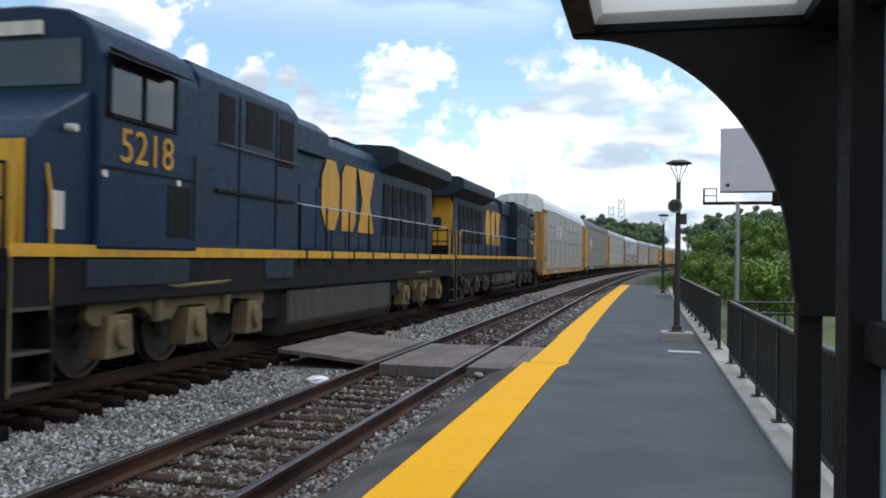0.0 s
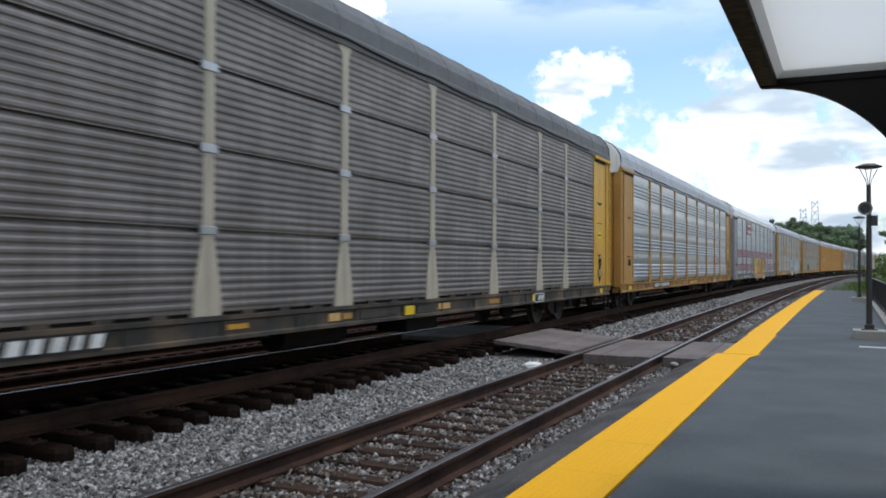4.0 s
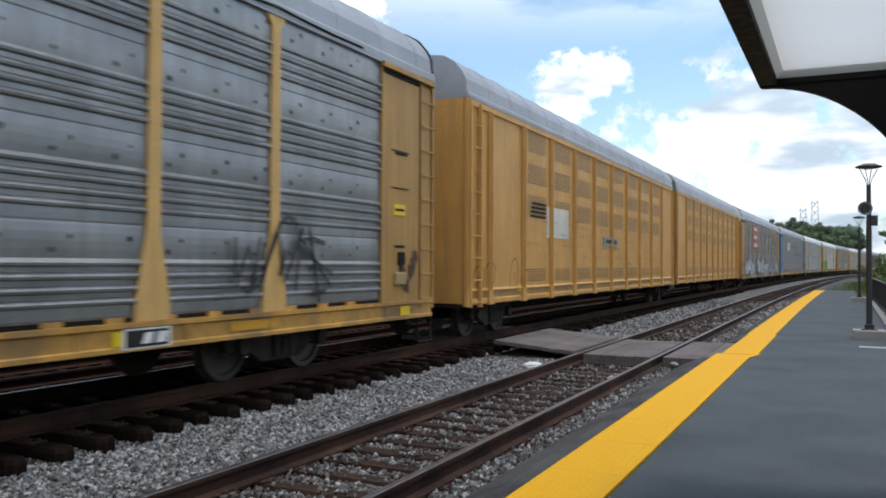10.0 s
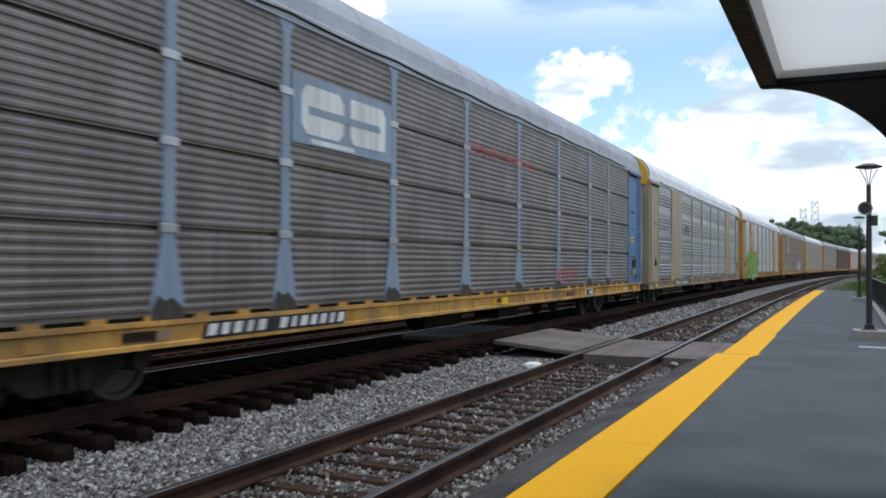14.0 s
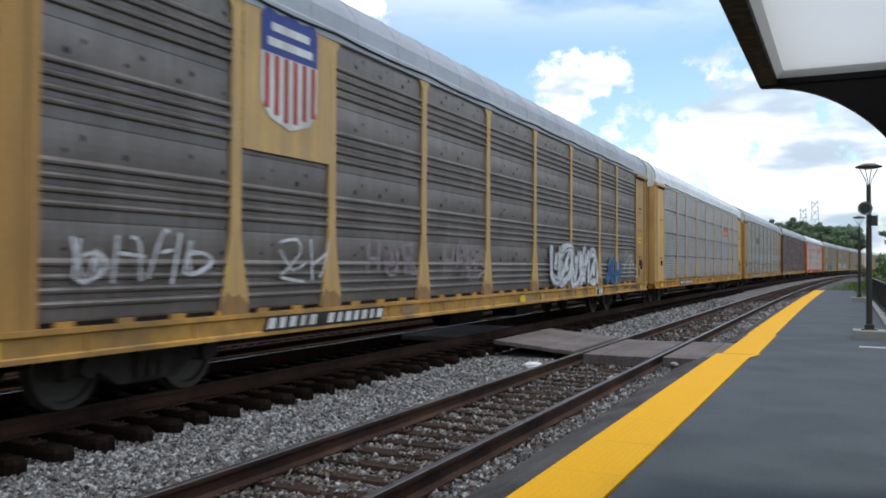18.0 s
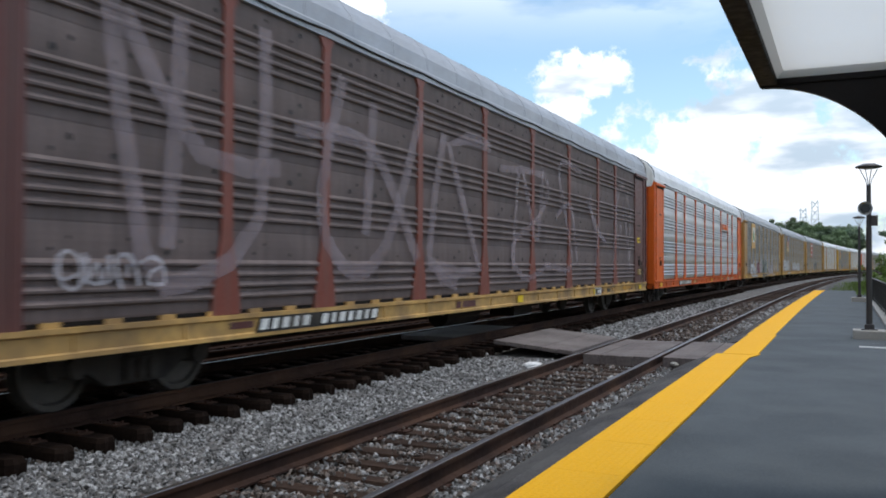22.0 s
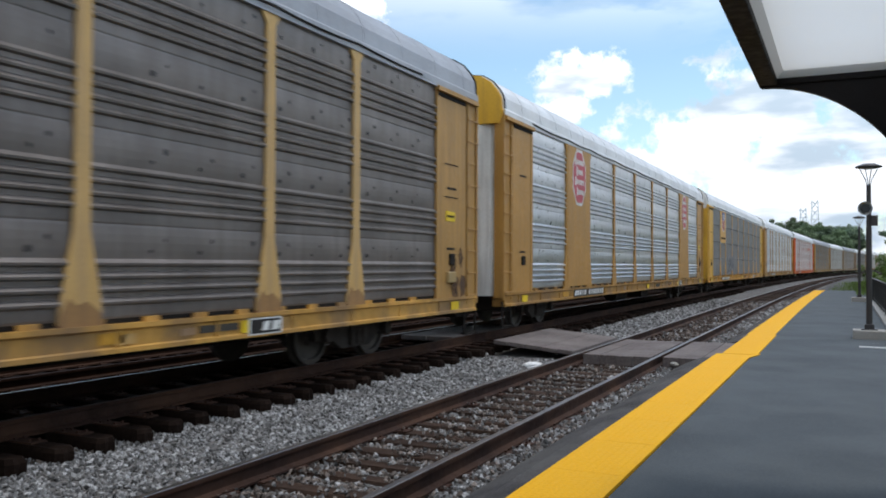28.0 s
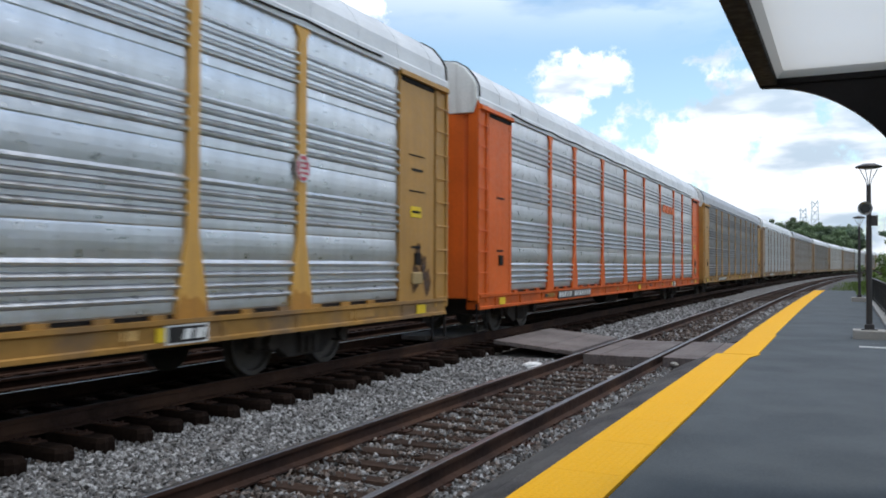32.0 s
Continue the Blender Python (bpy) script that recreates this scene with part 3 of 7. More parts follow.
def fence_panel(y0, y1, lat, label):
    f = thing("platform_fence", label, "fence", group="platform fences")
    p, r = rail_point(y0, lat, Z_P + 0.05)
    f.matrix_world = pose(p[0], p[1], p[2], 0, 0, math.degrees(math.atan2(r[1], r[0])))
    L = y1 - y0
    H = 1.02
    part("top_rail", Shape().box(-0.03, 0.03, 0, L, H - 0.02, H + 0.025), M_BLACK, f, bevel=0.008)
    part("bottom_rail", Shape().box(-0.02, 0.02, 0, L, 0.12, 0.16), M_BLACK, f)
    n = max(1, round(L / 1.9))
    post = Shape().box(-0.03, 0.03, -0.03, 0.03, 0.0, H + 0.02).box(-0.075, 0.075, -0.075, 0.075, 0.0, 0.014).mesh("post", M_BLACK)
    for i in range(n + 1):
        o = part("post", post, None, f)
        o.location = (0, i * L / n, 0)
    pk = Shape().box(-0.009, 0.009, -0.009, 0.009, 0.16, H - 0.02).mesh("picket", M_BLACK)
    y = 0.1
    while y < L - 0.05:
        o = part("picket", pk, None, f)
        o.location = (0, y, 0)
        y += 0.105


def platform_lamp(x, y, speaker):
    L = thing("platform_lamp", "dark brown lamp post with flat round lantern" + (" and loudspeaker" if speaker else ""), "street lamp", group="platform lamps")
    L.matrix_world = pose(x, y, Z_P)
    part("footing", Shape().prism([(-0.34, -0.3), (0.34, -0.3), (0.34, 0.3), (-0.34, 0.3)], -0.05, 0.20, "z"), M_CONC, L, "square concrete footing", bevel=0.02)
    part("base_plate", Shape().box(-0.17, 0.17, -0.17, 0.17, 0.20, 0.225).box(-0.10, 0.10, -0.10, 0.10, 0.225, 0.33), M_POLE, L, bevel=0.01)
    part("pole", Shape().tube((0, 0, 0.225), (0, 0, 2.5), 0.066, 12, 0.062).tube((0, 0, 2.5), (0, 0, 3.47), 0.055, 12, 0.05), M_POLE, L, smooth=False)
    arms = Shape()
    for a in (0.3, 1.87, 3.44, 5.01):
        c, s = math.cos(a), math.sin(a)
        arms.path([(0.02 * c, 0.02 * s, 3.42), (0.07 * c, 0.07 * s, 3.6), (0.2 * c, 0.2 * s, 3.86)], 0.011)
    part("lantern_arm", arms, M_STEEL, L)
    cap = Shape()
    rings = [(0.02, 3.97), (0.14, 3.955), (0.27, 3.90), (0.285, 3.885), (0.27, 3.87), (0.12, 3.84), (0.02, 3.835)]
    k = 20
    for r, z in rings:
        cap.v += [(r * math.cos(2 * math.pi * i / k), r * math.sin(2 * math.pi * i / k), z) for i in range(k)]
    for j in range(len(rings) - 1):
        cap.f += [(j * k + i, j * k + (i + 1) % k, (j + 1) * k + (i + 1) % k, (j + 1) * k + i) for i in range(k)]
    part("lantern", cap, M_POLE, L, smooth=True)
    if speaker:
        horn = Shape()
        rings = [(0.155, -0.22), (0.15, -0.215), (0.11, -0.10), (0.06, -0.06), (0.055, 0.06)]
        for r, d in rings:
            horn.v += [(-0.08 + r * math.cos(2 * math.pi * i / k), d - 0.08, 2.93 + r * math.sin(2 * math.pi * i / k)) for i in range(k)]
        for j in range(len(rings) - 1):
            horn.f += [(j * k + i, j * k + (i + 1) % k, (j + 1) * k + (i + 1) % k, (j + 1) * k + i) for i in range(k)]
        sp = part("loudspeaker", horn, surf("speaker_grey", (0.42, 0.42, 0.42), 0.5), L, "pale grey round loudspeaker", smooth=True)
        part("speaker_grille", Shape().tube((-0.08, -0.262, 2.93), (-0.08, -0.25, 2.93), 0.10, 16), M_BLACK, sp)
        part("speaker_bracket", Shape().box(-0.05, 0.05, -0.08, 0.08, 2.86, 3.0).box(0.04, 0.18, -0.06, 0.06, 2.55, 2.78), M_POLE, L)


# ---- shelter ----
def shelter():
    sh = thing("platform_shelter", "dark bronze steel platform shelter with glazed wall and white soffit", "shelter")
    x0, x1, yend, yback = -0.62, 0.98, 7.27, -6.5
    zt = 3.20
    # beams of the canopy
    part("end_beam", Shape().box(x0, x1, yend - 0.02, yend + 0.10, zt, zt + 0.30), M_BROWN, sh, bevel=0.006)
    part("eave_beam", Shape().box(x0, x0 + 0.14, yback, yend - 0.02, zt + 0.0, zt + 0.30), M_BROWN, sh, bevel=0.006)
    part("wall_beam", Shape().box(x1 - 0.30, x1, yback, yend - 0.02, zt - 0.02, zt + 0.30), M_BROWN, sh, bevel=0.006)
    for a, b in ((x0 - 0.03, x0 + 0.16), (x1 - 0.30, x1 + 0.03)):
        part("roof_flashing", Shape().box(a, b, yback, yend + 0.13, zt + 0.30, zt + 0.34), M_BROWN, sh)
    y = yback
    cross = [(4.35, 4.47), (1.45, 1.57), (-1.45, -1.33), (-4.35, -4.23)]
    for a, b in cross:
        part("cross_beam", Shape().box(x0 + 0.14, x1 - 0.30, a, b, zt + 0.02, zt + 0.30), M_BROWN, sh)
    ys = [yend - 0.02] + [v for c in cross for v in (c[1], c[0])] + [yback]
    for b, a in zip(ys[::2], ys[1::2]):
        # shallow coffered soffit panel
        s = Shape()
        i = 0.05
        za, zb = zt + 0.05, zt + 0.10
        xa, xb = x0 + 0.14, x1 - 0.30
        s.v = [(xa, a, za), (xb, a, za), (xb, b, za), (xa, b, za), (xa + i, a + i, zb), (xb - i, a + i, zb), (xb - i, b - i, zb), (xa + i, b - i, zb)]
        s.f = [(0, 1, 5, 4), (1, 2, 6, 5), (2, 3, 7, 6), (3, 0, 4, 7), (4, 5, 6, 7)]
        part("soffit_panel", s, M_SOFFIT, sh, "white translucent roof sheet")
    # curved bracket under the end beam
    ring = []
    cx, cz, ra, rb = x0 + 0.02, 1.72, 1.245, 1.47
    for i in range(25):
        a = math.pi / 2 * (1 - i / 24)
        ring.append((cx + ra * math.cos(a), cz + rb * math.sin(a)))
    ring += [(0.70, 1.55), (x1 - 0.02, 1.55), (x1 - 0.02, zt), (x0 + 0.02, zt)]
    part("curved_bracket", Shape().prism(ring, yend, yend + 0.075), M_BROWN, sh)
    # posts
    part("end_post", Shape().prism([(0.683, -0.065), (0.817, -0.065), (0.817, 0.065), (0.683, 0.065)], Z_P + 0.02, 1.75, "z"), M_BROWN, sh, bevel=0.01).location = (0, 7.4, 0)
    part("end_post_plinth", Shape().box(0.58, 0.92, 7.24, 7.56, Z_P, Z_P + 0.10), M_BROWN, sh, bevel=0.01)
    part("corner_column", Shape().box(0.72, 0.98, 6.28, 6.56, Z_P, zt), M_BROWN, sh, bevel=0.012)
    # glazed wall along the platform
    ym = [6.28, 5.62, 4.35, 3.05, 1.5, 0.0, -1.5, -3.0, -4.5, -6.0]
    for a in ym[1:]:
        part("mullion", Shape().box(0.80, 0.92, a - 0.06, a + 0.06, Z_P, zt), M_BROWN, sh, bevel=0.008)
    for z0, z1 in ((Z_P, Z_P + 0.16), (1.42, 1.60), (zt - 0.20, zt - 0.03)):
        part("wall_rail", Shape().box(0.78, 0.94, -6.0, 6.28, z0, z1), M_BROWN, sh, bevel=0.008)
    for b, a in zip(ym, ym[1:]):
        for z0, z1 in ((Z_P + 0.16, 1.42), (1.60, zt - 0.2)):
            pn = part("pane", Shape().box(0.855, 0.865, a + 0.06, b - (0.06 if b < 6.2 else 0), z0, z1), M_PANE, sh)
            pn.visible_shadow = False
    conduit = Shape().tube((0.93, 7.31, Z_P), (0.93, 7.31, 1.6), 0.016, 8)
    part("conduit", conduit, M_STEEL, sh)


# ---- beyond the platform ----
def leaf_cloud(rs, blobs, n, size):
    """Leaves in clumps: small folded quads scattered in the shells of blobs."""
    v, f = [], []
    w = np.array([b[3] ** 2 for b in blobs])
    pick = rs.choice(len(blobs), n, p=w / w.sum())
    d = rs.normal(size=(n, 3))
    d /= np.linalg.norm(d, axis=1)[:, None]
    rad = rs.uniform(0.35, 1.0, n) ** 0.5 * rs.uniform(0.8, 1.15, n)
    for i in range(n):
        b = blobs[pick[i]]
        c = np.array(b[:3]) + d[i] * rad[i] * b[3] * np.array((1, 1, 0.8))
        a = rs.normal(size=3)
        a /= np.linalg.norm(a)
        nrm = d[i] + rs.normal(size=3) * 0.5
        u = np.cross(a, nrm)
        u /= np.linalg.norm(u) + 1e-6
        t = np.cross(nrm / (np.linalg.norm(nrm) + 1e-6), u)
        s = size * rs.uniform(0.6, 1.4)
        k = len(v)
        v += [tuple(c - u * s), tuple(c - t * s * 0.55), tuple(c + u * s), tuple(c + t * s * 0.55)]
        f.append((k, k + 1, k + 2, k + 3))
    return v, f


def tree_meshes(seed, height, spread, leaves, size, leaf_mat, bush=False):
    rs = np.random.RandomState(seed)
    tr = Shape()
    blobs = []
    th = height * (0.12 if bush else 0.42)
    lean = rs.uniform(-0.03, 0.03, 2) * height
    top = (lean[0], lean[1], th)
    r0 = height * (0.012 if bush else 0.020)
    tr.tube((0, 0, -0.3), top, r0, 8, r0 * 0.7)
    for i in range(9 if not bush else 12):
        a, up = rs.uniform(0, 6.28), rs.uniform(0.05, 1.0)
        reach = spread * rs.uniform(0.35, 0.95) * (1.05 - 0.55 * up)
        e = (top[0] + reach * math.cos(a), top[1] + reach * math.sin(a), th + (height - th) * (0.1 + 0.75 * up))
        m = ((top[0] + e[0]) / 2, (top[1] + e[1]) / 2, th * 0.7 + (e[2] - th * 0.7) * 0.62)
        tr.tube((top[0] * 0.8, top[1] * 0.8, th * (0.75 + 0.2 * up)), m, r0 * 0.5, 6, r0 * 0.3)
        tr.tube(m, e, r0 * 0.3, 5, r0 * 0.1)
        blobs.append((*e, spread * rs.uniform(0.26, 0.44)))
        for _ in range(2):
            q = rs.normal(size=3) * spread * 0.3
            blobs.append((e[0] + q[0], e[1] + q[1], max(height * 0.12, e[2] + q[2] * 0.7), spread * rs.uniform(0.14, 0.28)))
    v, f = leaf_cloud(rs, blobs, leaves, size)
    me = bpy.data.meshes.new("crown")
    me.from_pydata(v, [], f)
    me.materials.append(leaf_mat)
    return tr.mesh("trunk", M_BARK), me


def plant(kind, meshes, x, y, z, turn, scale, label, group):
    t = thing(kind, label, "tree" if kind == "tree" else "bush", group, at=pose(x, y, z, 0, 0, turn))
    t.scale = (scale, scale, scale)
    part("trunk", meshes[0], None, t)
    part("crown", meshes[1], None, t)


def vegetation():
    rnd = random.Random(21)
    kinds = [tree_meshes(10 + i, 14.0, 4.6, 5200, 0.27, (M_LEAF, M_LEAF_HAZE, M_LEAF)[i % 3]) for i in range(5)]
    near = [tree_meshes(40 + i, 8.5, 3.0, 6500, 0.13, (M_LEAF2, M_LEAF)[i % 2]) for i in range(3)]
    bushes = [tree_meshes(60 + i, 3.2, 1.7, 4200, 0.085, M_LEAF2, True) for i in range(3)]
    # wood ahead, beyond the bend
    for i in range(52):
        az = -8.5 + 9.0 * (i + rnd.uniform(-0.5, 0.5)) / 51
        d = rnd.uniform(265, 345)
        a = radians(az)
        x, y = d * math.sin(a), d * math.cos(a)
        h = (y - S_BEND) ** 2 / 2 / R_BEND
        if x - h > -17:
            x = h - 17 - rnd.uniform(0, 9)
        k = d / 300 * (1.17 if az > -3.6 else 1.17 - 0.13 * (-3.6 - az))
        plant("tree", kinds[rnd.randrange(5)], x, y, -0.5, rnd.uniform(0, 360), k * rnd.uniform(0.84, 1.08), "leafy green tree in the wood beyond the bend", "trees of the wood")
    # wood on the right of the line
    for i in range(58):
        y = rnd.uniform(110, 320)
        h = (y - S_BEND) ** 2 / 2 / R_BEND
        x = h + 5.0 + (3 if y > 200 else 0) + rnd.uniform(0, 1) ** 1.3 * (14 + y * 0.11)
        plant("tree", kinds[rnd.randrange(5)], x, y, -0.5, rnd.uniform(0, 360), (1.7 + y * 0.056) / 14 * rnd.uniform(0.82, 1.08), "leafy green tree beside the railway line", "trees by the line")
    # taller trees behind the third track
    for i in range(12):
        y = 16 + i * 4.2 + rnd.uniform(-1, 1)
        x = -0.84 * y - 3 - rnd.uniform(0, 8)
        x = min(x, -21)
        plant("tree", near[i % 3], x, y, 1.1, rnd.uniform(0, 360), (0.4 + 0.125 * math.hypot(x, y)) / 8.5 * rnd.uniform(0.85, 1.05), "leafy green tree behind the tracks", "trees behind the tracks")
    # scrub behind the third track, added out of sight to block light
    for i in range(18):
        y = -6 + i * 7 + rnd.uniform(-2, 2)
        plant("bush", bushes[rnd.randrange(3)], -19 - rnd.uniform(0, 6), y, 0.2, rnd.uniform(0, 360), rnd.uniform(0.9, 1.5), "dark green scrub added behind the tracks to block light", "scrub")
    for i in range(12):
        y = rnd.uniform(48, 95)
        h = (y - S_BEND) ** 2 / 2 / R_BEND
        x = h + 3.6 + rnd.uniform(0, 1) ** 1.3 * 9
        plant("tree", near[rnd.randrange(3)], x, y, -0.5, rnd.uniform(0, 360), rnd.uniform(0.42, 0.62), "young bright green tree behind the platform", "young trees")
    for i in range(20):
        y = rnd.uniform(30, 80)
        h = max(0, y - S_BEND) ** 2 / 2 / R_BEND
        x = h + 2.6 + rnd.uniform(0, 1) * 6
        plant("bush", bushes[rnd.randrange(3)], x, y, -0.5, rnd.uniform(0, 360), rnd.uniform(0.55, 1.0), "bright green bush behind the platform fence", "bushes")
    # unseen trees added behind the station, to darken reflections low on the train
    for i in range(84):
        y = -52 + i * 1.95 + rnd.uniform(-1.5, 1.5)
        x = max(13.0, 0.30 * y + 5.0) + (i % 2) * 6 + rnd.uniform(0, 5)
        plant("tree", kinds[rnd.randrange(5)], x, y, -0.5, rnd.uniform(0, 360), rnd.uniform(0.36, 0.56), "unseen green tree added behind the station for the train's reflections", "trees behind the station")
    # weeds at the end of the platform
    g = Shape()
    for _ in range(2600):
        y = rnd.uniform(52, 95)
        h = max(0, y - S_BEND) ** 2 / 2 / R_BEND
        x = h + rnd.uniform(0.45, 2.2) + (0.0 if y < 62 else -rnd.uniform(0, 1) ** 3 * 2.0)
        a, hh = rnd.uniform(0, 6.28), rnd.uniform(0.06, 0.28)
        n = len(g.v)
        g.v += [(x - 0.03 * math.cos(a), y - 0.03 * math.sin(a), 0.02), (x + 0.03 * math.cos(a), y + 0.03 * math.sin(a), 0.02), (x + rnd.uniform(-0.08, 0.08), y + rnd.uniform(-0.08, 0.08), 0.08 + hh)]
        g.f.append((n, n + 1, n + 2))
    solid("weeds", g, M_LEAF2, "tufts of green weeds at the platform's end", "grass", "stuff")


def lattice_tower(x, y, h):
    t = thing("pylon", "distant grey lattice power pylon above the trees", "pylon", group="pylons", at=pose(x, y, -0.5))
    # steel painted pale and bluish for the haze at this distance
    steel = surf("hazed_steel", (0.78, 0.83, 0.88), 0.6, var=0.05, bump=0)
    legs = Shape()
    w0, w1 = h * 0.07, h * 0.040
    n = 8
    for sx in (-1, 1):
        for sy in (-1, 1):
            legs.tube((sx * w0, sy * w0, 0), (sx * w1, sy * w1, h), 0.42, 4)
    br = Shape()
    for i in range(n):
        a, b = i / n, (i + 1) / n
        wa, wb = w0 + (w1 - w0) * a, w0 + (w1 - w0) * b
        for s in (-1, 1):
            br.tube((-wa, s * wa, a * h), (wb, s * wb, b * h), 0.30, 4)
            br.tube((wa, s * wa, a * h), (-wb, s * wb, b * h), 0.30, 4)
    part("legs", legs, steel, t)
    part("bracing", br, steel, t)
    for k in (0.72, 0.84, 0.96):
        part("crossarm", Shape().tube((-h * 0.065, 0, h * k), (h * 0.065, 0, h * k), 0.42, 4), steel, t)


def billboard():
    b = thing("billboard", "tall roadside billboard with a blank pale panel and catwalk", "billboard", at=pose(5.1, 66.0, -0.5, 0, 0, -8))
    pale = surf("billboard_vinyl", (0.62, 0.56, 0.62), 0.5, var=0.04, fine_amt=0.02, bump=0)
    part("panel", Shape().box(0, 14.6, -0.12, 0.12, 7.4, 12.0), pale, b, "pale lilac blank panel", bevel=0.03)
    part("frame", Shape().box(-0.04, 14.64, 0.12, 0.4, 7.35, 12.05), M_UNDER, b)
    part("catwalk", Shape().box(-1.15, 15.0, -1.1, -0.2, 6.45, 6.62).box(3.5, 15, -0.2, 0.9, 6.4, 7.3), M_UNDER, b)
    rail = Shape()
    for z in (7.05, 7.55):
        rail.tube((-1.1, -1.1, z), (-1.1, -0.2, z), 0.04, 6)
        rail.tube((-1.1, -1.1, z), (-0.2, -1.1, z), 0.04, 6)
    for p in ((-1.1, -1.1), (-1.1, -0.2), (-0.2, -1.1)):
        rail.tube((p[0], p[1], 6.6), (p[0], p[1], 7.6), 0.04, 6)
    part("catwalk_rail", rail, M_UNDER, b)
    part("support_pole", Shape().tube((7.5, 0.4, 0), (7.5, 0.4, 7.5), 0.45, 14), M_UNDER, b)
    part("panel_mark", Shape().box(0.35, 0.62, -0.13, -0.12, 7.75, 8.0), M_BLACK, b)


def back_rail():
    """Low metal handrail of the way down behind the platform."""
    r = thing("ramp_handrail", "low grey metal handrail of a ramp behind the platform", "handrail")
    s = Shape()
    for z in (0.55, 0.82):
        s.tube((1.9, 24.5, z), (7.5, 26.0, z), 0.03, 8)
    part("rail", s, M_BLACK, r)
    for i in range(5):
        k = i / 4
        part("post", Shape().tube((1.9 + 5.6 * k, 24.5 + 1.5 * k, -0.55), (1.9 + 5.6 * k, 24.5 + 1.5 * k, 0.85), 0.03, 8), M_BLACK, r)
    u = thing("utility_pole", "thin grey metal pole behind the platform fence", "pole", at=pose(2.65, 30.0, -0.55))
    part("shaft", Shape().tube((0, 0, 0), (0, 0, 4.2), 0.075, 10, 0.06), M_STEEL, u)
    part("cap", Shape().tube((0, 0, 4.2), (0, 0, 4.26), 0.08, 10), M_STEEL, u)


def litter():
    rs = random.Random(4)
    m = surf("white_plastic", (0.8, 0.8, 0.8), 0.4, var=0.05)
    for x, y, z, s, name, label in ((-5.08, 14.4, -0.10, 0.13, "litter", "crumpled white plastic litter on the ballast"), (-2.86, 16.0, -0.12, 0.08, "stone", "pale stone lying by the platform edge")):
        sh = Shape()
        k = 9
        for j in range(5):
            for i in range(k):
                r = s * (0.55 + 0.45 * math.sin(math.pi * (j + 0.6) / 5)) * rs.uniform(0.7, 1.2)
                sh.v.append((r * math.cos(6.283 * i / k) * (1.4 if name == "litter" else 1), r * math.sin(6.283 * i / k), s * 0.9 * j / 4 - s * 0.4))
        for j in range(4):
            sh.f += [(j * k + i, j * k + (i + 1) % k, (j + 1) * k + (i + 1) % k, (j + 1) * k + i) for i in range(k)]
        sh.f += [tuple(range(k - 1, -1, -1)), tuple(range(4 * k, 5 * k))]
        o = solid(name, sh, m if name == "litter" else M_CONC, label, "litter" if name == "litter" else "stone")
        o.location = (x, y, z)
    tab = solid("paving_slab", Shape().box(-0.3, 0.3, -0.12, 0.12, 0, 0.012), surf("pale_patch", (0.45, 0.45, 0.44), 0.8), "small pale patch plate set in the asphalt", "cover plate")
    tab.location = (0.58, 18.9, Z_P)


def build_place():
    ground()
    track_bed()
    railway_track("near_track", X_NEAR, "empty near track with rusty rails on dark wooden ties")
    railway_track("far_track", X_FAR, "far track under the train, dark wooden ties", Z_FAR)
    railway_track("third_track", -12.05, "third track in the shade behind the train")
    crossing()
    platform()
    fence_panel(8.3, 16.9, 1.24, "black metal picket fence beside the shelter")
    fence_panel(19.2, 46.0, 1.24, "long black metal picket fence behind the lamp posts")
    platform_lamp(0.52, 21.2, True)
    platform_lamp(0.66, 43.2, False)
    shelter()
    billboard()
    back_rail()
    litter()
    vegetation()
    lattice_tower(-25.2, 900, 67)
    lattice_tower(-36.0, 905, 60)
    loose_stones()


build_place()
# ---- the train ----
CACHE = {}


def shared(key, make):
    if key not in CACHE:
        CACHE[key] = make()
    return CACHE[key]


def paint(name, col, rough=0.5, dirt=DUST, amt=0.45, metal=0.0, var=0.10, streak=True, spec=0.25, bump=0.05):
    return surf("paint_" + name, col, rough, metal=metal, var=var, scale=1.1, fine=22, fine_amt=0.06, bump=bump, dirt=dirt, dirt_amt=amt, streak=streak, spec=spec)


